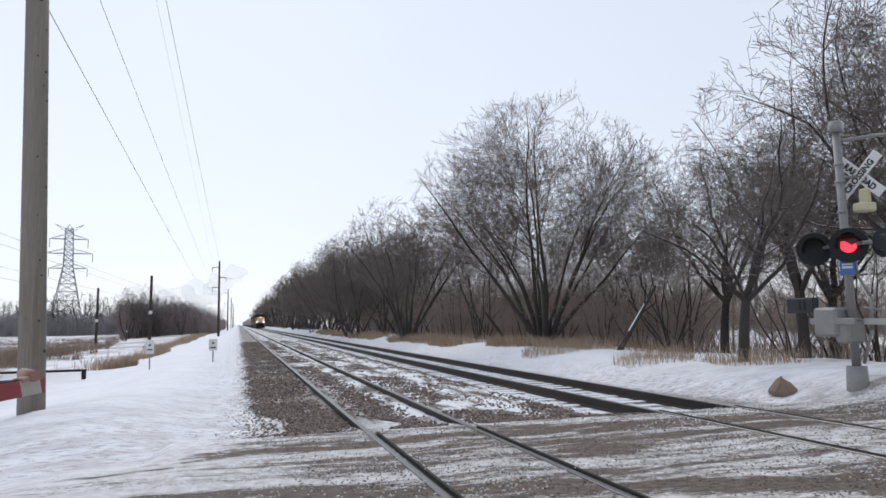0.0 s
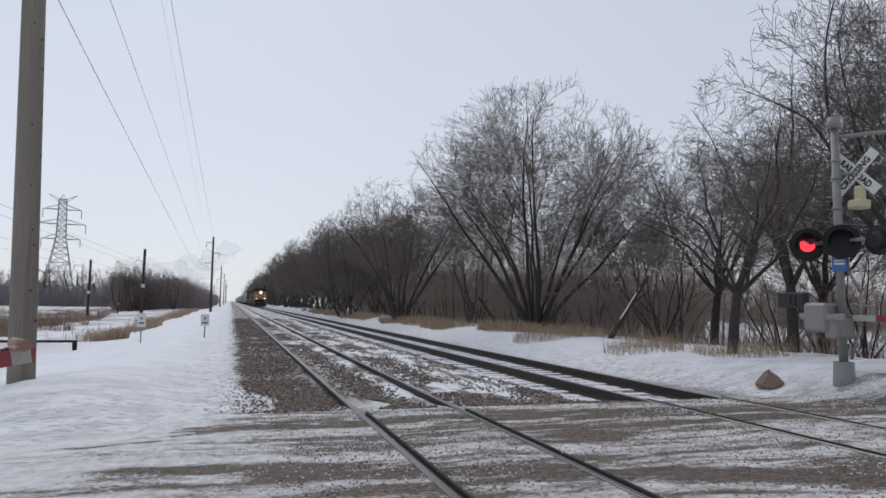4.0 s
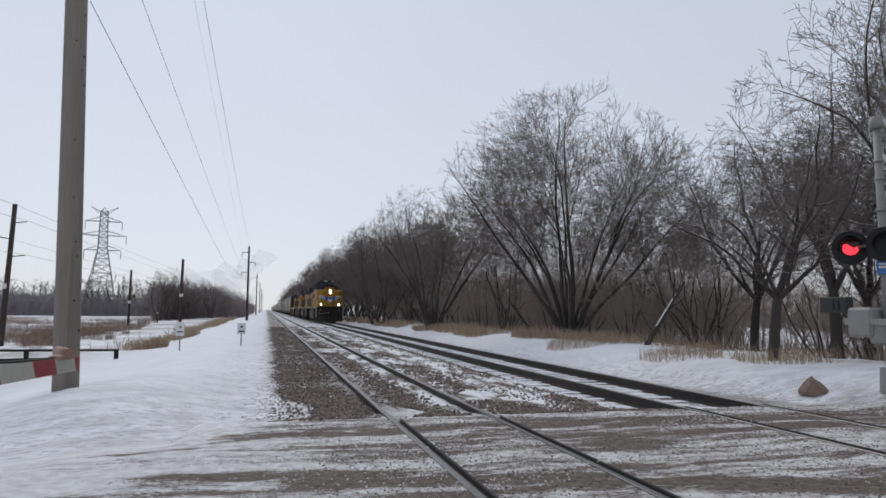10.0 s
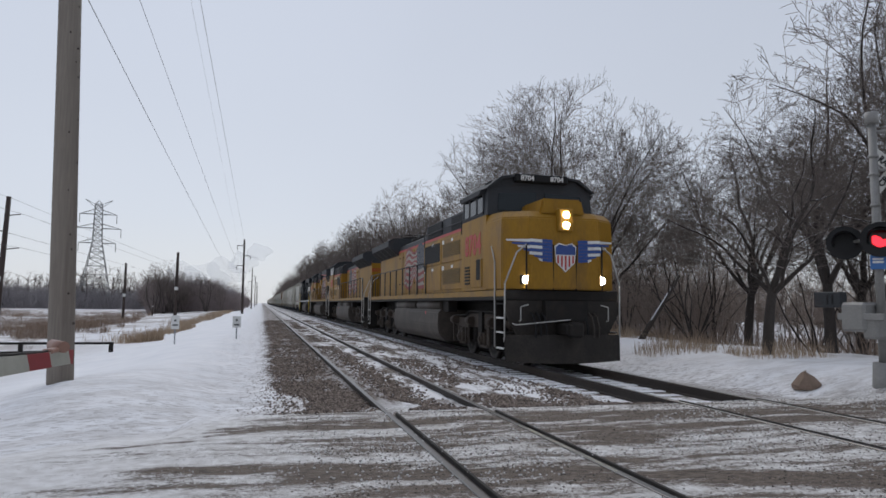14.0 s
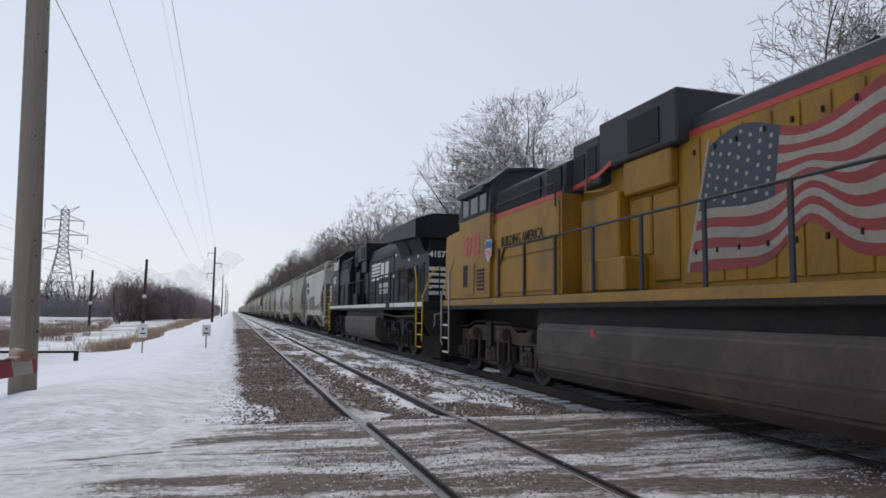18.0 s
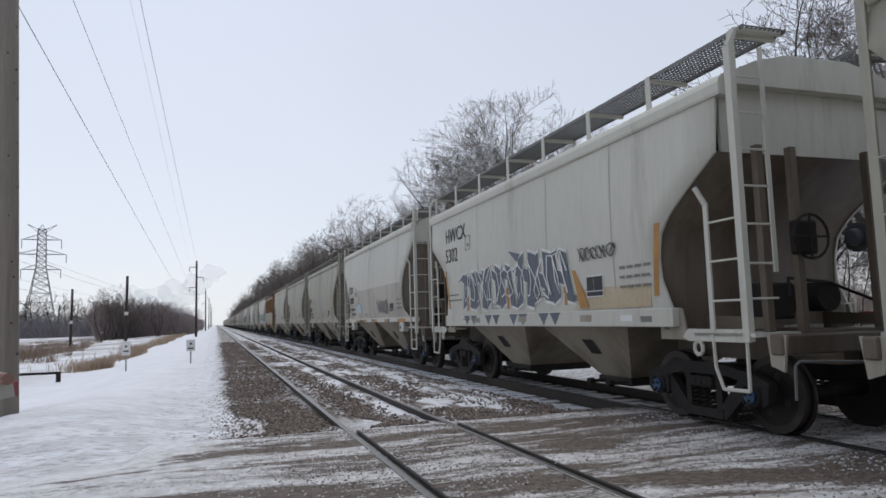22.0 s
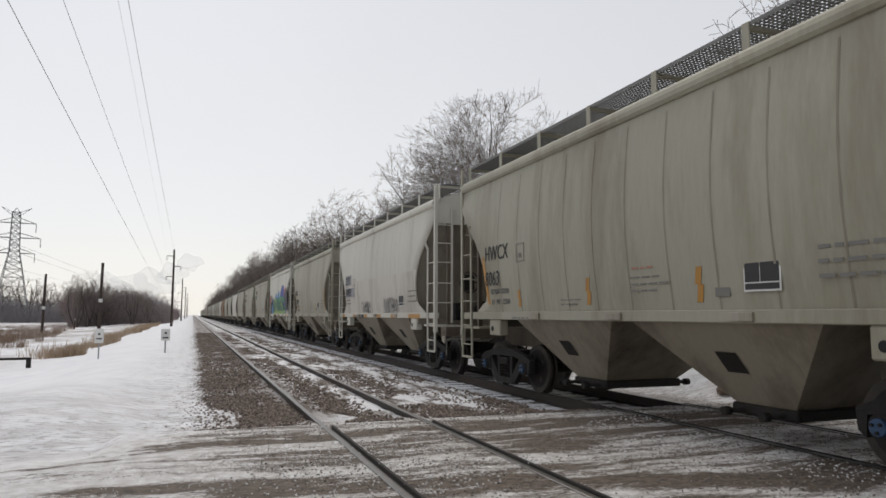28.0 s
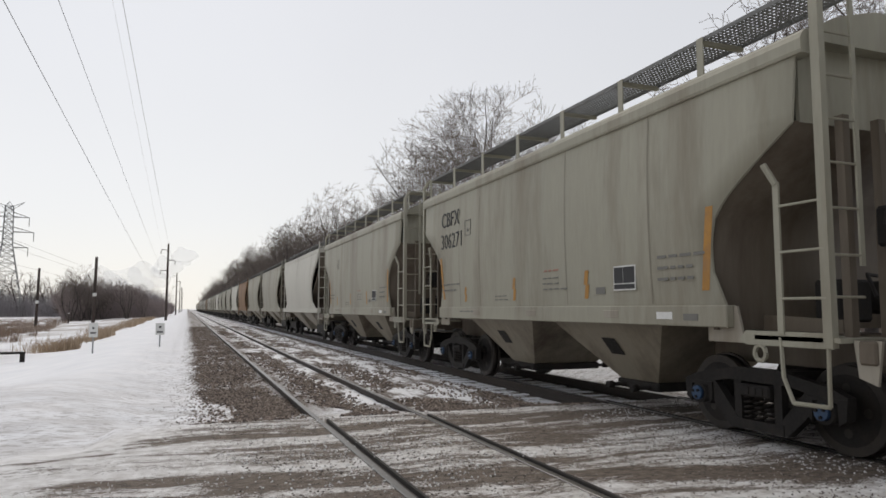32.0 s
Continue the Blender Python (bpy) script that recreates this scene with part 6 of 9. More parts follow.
def stencils(t, L, style, s, mark, number, seed, stripes=True, two_tone=None, load=None):
    """Lettering, data panels and reflectors on one side of a car."""
    def off(z):
        return bulge(style, z) + 0.006
    rng = random.Random(seed)
    low = not stripes
    edge = 1.531 if style == "angular" else 1.501

    def R(a, z0, b, z1):
        return rect(min(a, b), z0, max(a, b), z1)

    def bars(y, z, wide, rows, gap, tall, mat, s_off=None):
        """Lines of small unreadable writing."""
        for k in range(rows):
            a = y
            while a > y - wide * rng.uniform(0.7, 1):
                w_ = rng.uniform(0.08, 0.2)
                plate("text_bar", R(a, z - gap * k, a - w_, z - gap * k + tall * 0.62), mat, t, s, off(z) if s_off is None else s_off)
                a -= w_ + 0.05
    if mark:
        y, z = (L - 2.45, 2.62) if low else (L - 2.3, 3.36) if style == "angular" else (L - 2.34, 2.56)
        letters(mark, 0.50 if style == "angular" else 0.42, INK, t, on_side(s, y, z, off(z + (0.32 if z < 2.8 else 0.0)) + 0.006), "reporting_lettering", -0.003, 0.92 if style == "angular" else 0.80)
        if number:
            letters(number, 0.50 if style == "angular" else 0.42, INK, t, on_side(s, y + 0.02, z - (0.44 if low else 0.50), off(z - 0.16) + 0.006), "reporting_lettering", -0.003, 0.92 if style == "angular" else 0.80)
    if load:
        for k, text in enumerate((f"LD LMT {load[0]}", f"LT  WT   {load[1]}")):
            letters(text, 0.145, FADED, t, on_side(s, L - 2.50, 1.90 - 0.20 * k, off(1.95 - 0.20 * k) + 0.006), "load_lettering", 0.002, 0.85)
    else:
        bars(L - 2.4, 2.02, 0.9, 2, 0.13, 0.06, FADED)
    q = (L - 3.75, 3.05 if style == "angular" else 2.45)
    for a, b, z0, z1 in ((0, 0.32, 0.325, 0.34), (0, 0.32, 0, 0.015), (0, 0.015, 0.015, 0.325), (0.305, 0.32, 0.015, 0.325), (0.12, 0.2, 0.08, 0.16)):
        plate("stencil_box", R(q[0] - a, q[1] + z0, q[0] - b, q[1] + z1), FADED, t, s, off(q[1] + 0.2) + 0.004)
    d = 0.32 if low else 0.0
    p = plate("data_panel", R(L - 9.18 - d, 1.74, L - 9.68 - d, 2.08), WHITE, t, s, off(1.9), "black data panel with a white border")
    for a, b, z0, z1 in ((9.20, 9.40, 1.84, 2.06), (9.415, 9.66, 1.84, 2.06), (9.20, 9.66, 1.76, 1.825)):
        plate("panel_field", R(L - a - d, z0, L - b - d, z1), INK, p, s, off(1.9) + 0.006)
    plate("small_plate", R(L - 8.72, 1.70, L - 8.95, 1.80), FADED, t, s, off(1.75))
    bars(L - 10.15 - d, 2.12, 0.8, 3, 0.14, 0.06, FADED)
    if not low:
        bars(L - 7.2, 2.10, 0.4, 1, 0.10, 0.045, WORNRED)
        bars(L - 7.15, 1.98, 0.7, 3, 0.09, 0.035, FADED)
    bars(L - 5.2, 1.72, 0.6, 2, 0.07, 0.03, FADED)
    def along(a, za, zb):
        """Corners of a strip: at an end it follows the edge of the sheet."""
        if a is None or a < 0:
            q = [(2.30 - 0.14 * (z - 1.71) + d + (0.06 if style == "angular" else 0.0), z) for d, z in ((0.0, za), (0.12, za), (0.12, zb), (0.0, zb))]
            return q if a is None else [(L - y, z) for y, z in q]
        return [(a + 0.05, za), (a + 0.15, za), (a + 0.10, zb), (a, zb)]
    if stripes:
        for a, z0, z1 in ((None, 1.70, 2.66), (4.85, 1.64, 2.06), (7.27, 1.64, 2.05), (9.6, 1.64, 1.95), (-1, 1.70, 2.66)):
            bm = bmesh.new()
            for za, zb in ((z0, (z0 + z1) / 2), ((z0 + z1) / 2, z1)):
                bm.faces.new([bm.verts.new((s * (bulge(style, z) + 0.008), y, z)) for y, z in along(a, za, zb)])
            part("reflector", bm, ORANGE, t, "orange reflective strip")
    else:
        for a, b in ((2.0, 3.0), (4.2, 4.8), (6.0, 6.5), (7.8, 8.2), (9.6, 9.95), (11.4, 11.8)):
            plate("reflector", R(a, 1.40, b, 1.51), ORANGE, t, s, edge, "orange reflective strip")
    if style == "angular":
        plate("small_plate", R(3.0, 1.36, 3.3, 1.45), WHITE, t, s, edge)
        plate("small_plate", R(2.55, 1.35, 2.8, 1.43), FADED, t, s, edge)
    bars(10.0, 1.42, 0.8, 1, 0.1, 0.05, FADED, edge)
    if low:
        letters("CENTER FLOW", 0.19, INK, t, on_side(s, L - 3.9, 1.375, edge + 0.004), "maker_lettering", 0.0, 0.95)
    if two_tone:
        # a dusty lower half, lying on the side as a band of its own
        bm = bmesh.new()
        zz = [1.54, 1.9, 2.3, 2.5, 2.68]
        for i in range(12):
            for z0, z1 in zip(zz, zz[1:]):
                def pt(i_, z):
                    c0 = cut(style, z) + 0.03
                    return (s * (bulge(style, z) + 0.003), c0 + (L - 2 * c0) * i_ / 12, z)
                bm.faces.new([bm.verts.new(p_) for p_ in (pt(i, z0), pt(i + 1, z0), pt(i + 1, z1), pt(i, z1))])
        bmesh.ops.remove_doubles(bm, verts=bm.verts, dist=1e-4)
        part("dusty_band", bm, two_tone, t)


def spray(parent, s, style, rng, y0, y1, z0, z1, colours, outline, n, name="painted_graffiti"):
    """Spray-painted wild shapes: slanted strokes, hooks and arrows that spell nothing."""
    wide = (y1 - y0) / n
    for i in range(n):
        c, tall = y0 + wide * (i + 0.5), z1 - z0
        lean = rng.uniform(-0.25, 0.25) * wide
        base, top = z0 + tall * rng.uniform(0, 0.12), z1 - tall * rng.uniform(0, 0.18)
        k = rng.uniform(0.14, 0.2) * wide
        strokes = []
        a, b = c - wide * 0.32, c + wide * 0.30
        strokes.append([(a - k, base), (a + k, base + 0.05), (a + k + lean, top), (a - k + lean, top - 0.08)])
        strokes.append([(b - k, base + 0.1 * tall), (b + k, base), (b + k * 0.4 + lean * 0.6, top - 0.1 * tall), (b - k + lean * 0.6, top)])
        h = base + tall * rng.uniform(0.25, 0.65)
        strokes.append([(a, h - k * 0.8), (b, h - k * 0.6 + 0.1 * tall), (b + k * 1.5, h + 0.1 * tall + k * 0.3), (b, h + k + 0.1 * tall), (a, h + k * 0.9)])
        if rng.random() < 0.6:
            strokes.append([(b, top - k), (b + wide * 0.55, top + rng.uniform(-0.2, 0.15) * tall), (b - k, top)])
        for layer, (grow_, lift) in enumerate(((1, 0.010), (0, 0.016))):
            for st in strokes:
                cy, cz = sum(p[0] for p in st) / len(st), sum(p[1] for p in st) / len(st)
                pts = []
                for y, z in st:
                    if grow_:
                        d = Vector((y - cy, z - cz))
                        d = d * (1 + 0.055 / max(d.length, 0.05))
                        y, z = cy + d.x, cz + d.y
                    pts.append((y, min(3.3, max(1.55, z))))
                bm = bmesh.new()
                bm.faces.new([bm.verts.new((s * (bulge(style, z) + lift + 0.002 * (i % 3)), y, z)) for y, z in pts])
                part(name, bm, outline if grow_ else colours[i % len(colours)], parent)


def arcs(parent, s, style, rng, y0, y1, z0, z1, material, n, width=0.05, name="painted_scrawl"):
    """Sprayed strokes: looping curves that spell nothing."""
    for i in range(n):
        wide = (y1 - y0) / n
        a = y0 + wide * i
        f, g = rng.uniform(1.0, 1.6), rng.uniform(0.75, 1.25)
        low_, high_ = rng.uniform(0.0, 0.15), rng.uniform(0.8, 1.0)
        pts = []
        for q in range(15):
            u = q / 14
            z = z0 + (z1 - z0) * (low_ + (high_ - low_) * (0.5 + 0.5 * math.sin(q * g + i * 2.1)))
            pts.append((a + wide * (u * 0.9 + 0.22 * math.sin(q * f + i)), z))
        bm = bmesh.new()
        edge_ = []
        for q, (ya, za) in enumerate(pts):
            d = Vector(pts[min(q + 1, 14)]) - Vector(pts[max(q - 1, 0)])
            nrm = Vector((-d.y, d.x)).normalized() * width / 2
            edge_.append([bm.verts.new((s * (bulge(style, z) + 0.024 + 0.0004 * q), y, z)) for y, z in ((ya - nrm.x, za - nrm.y), (ya + nrm.x, za + nrm.y))])
        for p, q in zip(edge_, edge_[1:]):
            bm.faces.new((p[0], q[0], q[1], p[1]))
        part(name, bm, material, parent)


CARS = []
BASE = {}
GAPS = [335.9, 349.45, 362.85, 376.3, 389.65, 402.9, 416.4, 429.75, 443.1, 456.5, 470.1, 483.6, 497.05, 510.4, 523.9, 537.3, 550.7]
TURQ = shade("turquoise_spray", (0.20, 0.38, 0.40), 0.6, 0, 0.2, 4, 30, 0.0)
HATCH = shade("grey_hatched_spray", (0.17, 0.17, 0.172), 0.6, 0, 0.35, 3, 14, 0.0, stretch=(1, 1, 6))
SLATE = shade("slate_blue_spray", (0.10, 0.115, 0.14), 0.6, 0, 0.2, 4, 30, 0.0)
GREEN = shade("green_spray", (0.05, 0.28, 0.11), 0.6, 0, 0.25, 4, 30, 0.0)
LIME = shade("lime_spray", (0.25, 0.38, 0.12), 0.6, 0, 0.25, 4, 30, 0.0)
SKY = shade("light_blue_spray", (0.06, 0.22, 0.38), 0.6, 0, 0.2, 4, 30, 0.0)
NAVY = shade("deep_blue_spray", (0.03, 0.05, 0.25), 0.6, 0, 0.2, 4, 30, 0.0)
CORAL = shade("coral_spray", (0.38, 0.09, 0.06), 0.6, 0, 0.2, 4, 30, 0.0)
PATCH = shade("violet_grey_patch", (0.26, 0.255, 0.275), 0.6, 0, 0.1, 3, 20, 0.0)
ICE = shade("pale_blue_patch", (0.40, 0.52, 0.56), 0.6, 0, 0.1, 3, 20, 0.0)
SANDY = shade("rust_bleached_paint", (0.46, 0.37, 0.24), 0.6, 0, 0.15, 1.2, 14, 0.0, dirt=(0.5, 0.48, 0.42), dirt_amount=0.4)
DARKSPRAY = shade("black_spray", (0.04, 0.04, 0.05), 0.6, 0, 0.2, 4, 30, 0.0)
SPEC = [
    # style, paint, mark, number, stripes, lower half, label
    ("angular", PALE, "AOKX", "492362", True, None, "pale grey covered hopper car with grey and red graffiti"),
    ("rounded", BEIGE, "HWCX", "", True, None, "grey-beige covered hopper car with seams on its bulging sides"),
    ("angular", PALE, "HWCX", "5302", True, None, "pale grey covered hopper car with blue and white graffiti"),
    ("rounded", PALE, "CEFX", "310707", False, BAND, "white covered hopper car with a dusty lower half and black scrawl"),
    ("rounded", BEIGE, "TILX", "332123", True, None, "grey-beige covered hopper car with orange reflectors"),
    ("rounded", BEIGE, "TILX", "334226", True, None, "grey-beige covered hopper car with seams and rusty ends"),
    ("rounded", LIGHT, "TILX", "337102", True, None, "pale covered hopper car with smooth bulging sides"),
    ("angular", BROWN, "", "", True, PALE, "rust-brown covered hopper car with a pale lower half"),
    ("rounded", PALE, "CEFX", "310754", False, BAND, "white covered hopper car with a turquoise and yellow graffiti band"),
    ("rounded", TAN, "HWCX", "8063", True, None, "tan-grey covered hopper car with orange reflectors"),
    ("rounded", PALE, "CEFX", "310752", False, FAINT, "white covered hopper car with a dusty band and faint scrawl"),
    ("rounded", TAN, "TILX", "331789", True, None, "tan-grey covered hopper car with large bulging sides"),
    ("rounded", PALE, "CEFX", "310738", False, BAND, "white covered hopper car with a large green and blue graffiti"),
    ("angular", BEIGE, "HWCX", "8643", True, None, "grey-beige covered hopper car with straight-cut ends"),
    ("angular", TAN, "CBFX", "306271", True, None, "tan-grey covered hopper car with straight-cut ends and reflectors"),
    ("angular", BEIGE, "", "", True, None, "grey-beige covered hopper car with straight sides"),
]
for k, (style, paint, mark, number, stripes, lower, label) in enumerate(SPEC):
    a, b = GAPS[k], GAPS[k + 1]
    L = 13.4
    m = pose(FAR_T, (a + b - L) / 2, 0)
    key = (style, L, paint.name)
    if key in BASE:
        t = copy_thing(BASE[key], m)
        tagged(t, label)
        wheels = [o for o in t.children_recursive if o.name.startswith("wheelset")]
    else:
        t, wheels = hopper(style, L, paint, label, m)
        BASE[key] = t
    CARS.append((t, wheels, m, (style, L, mark, number, k, stripes, lower)))
LOADS = {0: (233000, 53000), 3: (233500, 52500), 4: (232900, 52100), 8: (232400, 53600), 9: (232500, 52500), 11: (232800, 53200), 13: (234000, 52000)}
# lettering and graffiti come after the copies, so that each car keeps its own
for t, wheels, m, (style, L, mark, number, k, stripes, lower) in CARS:
    stencils(t, L, style, -1, mark, number, 100 + k, stripes, lower, LOADS.get(k))
    rng = random.Random(300 + k)
    if k == 7:
        for i in range(15):
            y_ = 2.0 + i * (L - 4.0) / 14
            bm = bmesh.new()
            for z0_, z1_, m_ in ((1.56, 2.6, 1), (2.6, 4.0, 0)):
                for a_, b_ in ((0.0, 0.05),):
                    q_ = [(y_ - 0.05, z0_), (y_ + 0.05, z0_), (y_ + 0.05, z1_), (y_ - 0.05, z1_)]
                    slab(bm, q_, -(bulge(style, 2.8) - 0.02), -(bulge(style, 2.8) + 0.06), m_)
            part("side_rib", bm, [BROWN, PALE], t)
    if k in (3, 8, 10):
        col = {3: FAINT, 8: ICE, 10: PATCH}[k]
        plate("paint_patch", rect(L - 3.42, 2.58, L - 2.40, 2.97), col, t, -1, bulge(style, 2.9) + 0.004, thick=0.002)
        plate("paint_patch", rect(L - 3.86, 2.14, L - 2.40, 2.53), col, t, -1, bulge(style, 2.45) + 0.003, thick=0.002)
    if k == 0:
        spray(t, -1, style, rng, 6.0, 9.4, 1.58, 2.62, (HATCH, LOWER, HATCH), DARKSPRAY, 7)
        arcs(t, -1, style, rng, 6.1, 9.3, 1.7, 2.5, PALE, 7, 0.025)
        arcs(t, -1, style, rng, 4.1, 5.6, 1.56, 1.98, RED, 8, 0.025)
        arcs(t, -1, style, rng, 2.5, 3.5, 1.65, 1.95, TURQ, 6, 0.05)
        arcs(t, -1, style, rng, 9.7, 10.75, 2.05, 2.62, TURQ, 9, 0.045)
        arcs(t, -1, style, rng, 10.0, 10.6, 2.1, 2.55, ICE, 7, 0.06)
        arcs(t, -1, style, rng, 11.3, 11.95, 3.05, 3.85, DARKSPRAY, 5, 0.022)
    elif k == 2:
        plate("rust_bleached_patch", [(2.55, 1.56), (4.6, 1.56), (4.3, 2.12), (3.2, 2.22), (2.5, 2.16)], SANDY, t, -1, bulge(style, 1.9) - 0.006)
        spray(t, -1, style, rng, 4.6, 10.0, 1.60, 2.70, (SLATE, SLATE, SLATE), WHITE, 7)
        arcs(t, -1, style, rng, 4.8, 9.8, 1.75, 2.6, WHITE, 7, 0.035)
        arcs(t, -1, style, rng, 3.3, 4.4, 2.3, 2.55, INK, 4, 0.025)
        for i in range(12):
            a = 4.7 + i * 0.44
            plate("painted_graffiti", [(a, 1.52), (a + 0.40, 1.52), (a + 0.2, 1.30)], SLATE if i % 3 else PALE, t, -1, 1.531, thick=0.002)
        plate("painted_graffiti", [(4.15, 1.58), (4.45, 1.58), (4.7, 2.3), (4.55, 2.2)], ORANGE, t, -1, bulge(style, 1.9) + 0.012, thick=0.002)
    elif k == 3:
        arcs(t, -1, style, rng, 4.15, 5.8, 1.66, 2.24, DARKSPRAY, 7, 0.024)
        arcs(t, -1, style, rng, 8.7, 9.5, 1.75, 2.15, ICE, 3, 0.13)
    elif k == 8:
        spray(t, -1, style, rng, 2.4, 9.6, 1.56, 2.6, (TURQ, TURQ, ORANGE, TURQ), SLATE, 8)
        spray(t, -1, style, rng, 4.0, 9.4, 1.56, 1.75, (WHITE, SKY), SLATE, 4)
    elif k == 10:
        arcs(t, -1, style, rng, 7.3, 8.5, 1.42, 2.0, DARKSPRAY, 5, 0.022)
        arcs(t, -1, style, rng, 4.0, 5.6, 1.42, 2.05, DARKSPRAY, 6, 0.024)
    elif k == 12:
        # overlapping painted discs, then the wild shapes over a light green ground
        for i, (cy, cz, r, col) in enumerate(((9.9, 1.95, 0.75, NAVY), (7.6, 2.45, 0.55, SKY), (6.2, 2.45, 0.68, SKY), (4.1, 2.15, 1.30, NAVY), (2.75, 2.85, 0.42, CORAL), (2.35, 2.45, 0.72, DARKSPRAY), (11.35, 2.6, 0.30, CORAL), (10.95, 1.75, 0.45, DARKSPRAY), (10.55, 1.72, 0.42, SKY))):
            pts = [(cy + r * math.cos(a * math.tau / 28), min(3.6, max(1.56, cz + r * math.sin(a * math.tau / 28)))) for a in range(28)]
            bm = bmesh.new()
            rings = [[bm.verts.new((-bulge(style, cz + (z_ - cz) * u) - 0.006 - 0.0006 * i, cy + (y_ - cy) * u, cz + (z_ - cz) * u)) for y_, z_ in pts] for u in (0.02, 0.25, 0.5, 0.75, 1.0)]
            for r0_, r1_ in zip(rings, rings[1:]):
                for j in range(28):
                    bm.faces.new((r0_[j], r0_[(j + 1) % 28], r1_[(j + 1) % 28], r1_[j]))
            part("painted_graffiti", bm, col, t)
        plate("painted_graffiti", [(2.9, 1.57), (9.9, 1.57), (9.5, 1.74), (8.4, 1.95), (6.9, 1.82), (5.4, 2.02), (4.2, 1.84), (3.3, 2.05)], LIME, t, -1, bulge(style, 1.8) + 0.002, thick=0.002)
        spray(t, -1, style, rng, 3.1, 9.6, 1.66, 2.66, (GREEN, LIME, GREEN), DARKSPRAY, 6)
        arcs(t, -1, style, rng, 3.3, 9.4, 1.7, 2.5, SLATE, 8, 0.05)
        plate("painted_graffiti", [(3.0, 1.60), (3.25, 1.58), (4.75, 2.62), (4.70, 2.80)], GREEN, t, -1, bulge(style, 2.2) + 0.02, thick=0.002)
        plate("painted_graffiti", [(4.70, 2.80), (4.60, 2.60), (5.9, 2.28), (7.2, 2.5), (6.0, 2.42)], GREEN, t, -1, bulge(style, 2.4) + 0.02, thick=0.002)

# the cars farther back, plainer because they stay far off
FAR_CARS = []
start = GAPS[-1]


def far_hopper(paint, label, m):
    L = 13.4
    t = thing("hopper_car", m, label, "hopper car", "hopper cars of the train")
    for s in (-1, 1):
        part("side_sheet", side_sheet("rounded", L, s, paint), paint, t)
        bm = bmesh.new()
        box(bm, min(s * 1.36, s * 1.52), 0.75, 1.30, max(s * 1.36, s * 1.52), L - 0.75, 1.52)
        part("side_sill", bm, paint, t)
        bm = bmesh.new()
        box(bm, min(s * 0.62, s * 1.2), 0.7, 4.62, max(s * 0.62, s * 1.2), L - 0.7, 4.67)
        for k in range(10):
            box(bm, s * 1.22 - 0.02, 0.9 + k * 1.28, 4.22, s * 1.22 + 0.02, 1.0 + k * 1.28, 4.7)
        part("running_board", bm, GRATE, t)
        for e in (0.8, L - 0.8):
            ladder(t, "end_ladder", (s * 1.46, e, 0.8), (s * 1.46, e, 4.6), (-s * 0.45, 0, 0), 8, paint)
    bm = bmesh.new()
    prism(bm, [(-1.5, 4.1), (1.5, 4.1), (1.5, 4.28), (0.5, 4.49), (-0.5, 4.49), (-1.5, 4.28)], 0.82, L - 0.82)
    part("roof", bm, paint, t)
    for e in (0, 1):
        def y(v):
            return v if e == 0 else L - v
        bm = bmesh.new()
        prism(bm, [(-1.42, 3.25), (1.42, 3.25), (1.42, 4.3), (-1.42, 4.3)], y(0.88), y(0.93))
        slab(bm, [(y(0.9), 3.27), (y(3.6), 1.30), (y(3.75), 1.30), (y(1.05), 3.30)], -1.44, 1.44)
        box(bm, -1.3, min(y(0.42), y(2.4)), 0.98, 1.3, max(y(0.42), y(2.4)), 1.24)
        part("end_sheet", bm, ENDS, t)
        bm = bmesh.new()
        for a in (-0.89, 0.89):
            for s in (-1, 1):
                bar(bm, (s * 0.65, y(2.15) + a, 0.457), (s * 0.78, y(2.15) + a, 0.457), 0.457, sides=18)
        for s in (-1, 1):
            box(bm, min(s * 0.98, s * 1.08), y(2.15) - 1.1, 0.35, max(s * 0.98, s * 1.08), y(2.15) + 1.1, 0.72)
        box(bm, -1.0, y(2.15) - 0.2, 0.45, 1.0, y(2.15) + 0.2, 0.7)
        for a in (-0.89, 0.89):
            bar(bm, (-1.0, y(2.15) + a, 0.457), (1.0, y(2.15) + a, 0.457), 0.07, sides=8)
        part("truck", bm, GRIME, t)
    for c in (L / 2 - 1.88, L / 2 + 1.88):
        bm = bmesh.new()
        r = bmesh.ops.create_cone(bm, cap_ends=True, segments=4, radius1=0.7, radius2=2.1, depth=1.1, matrix=Matrix.Translation((0, c, 0.9)) @ Matrix.Rotation(math.pi / 4, 4, "Z"))
        part("hopper_bay", bm, LOWER, t)
    bm = bmesh.new()
    box(bm, -0.12, -0.1, 0.78, 0.12, L + 0.1, 1.0)
    part("coupler", bm, GRIME, t)
    return t


far_base = {}
rng = random.Random(77)
for k in range(34):
    paint = [PALE, BEIGE, TAN, BEIGE][k % 4] if k % 11 != 3 else BROWN
    m = pose(FAR_T, start + k * 13.4, 0)
    label = "grey-beige covered hopper car far back in the train" if paint is not BROWN else "rust-brown covered hopper car far back in the train"
    if paint.name in far_base:
        t = copy_thing(far_base[paint.name], m)
    else:
        t = far_base[paint.name] = far_hopper(paint, label, m)
    FAR_CARS.append((t, m))


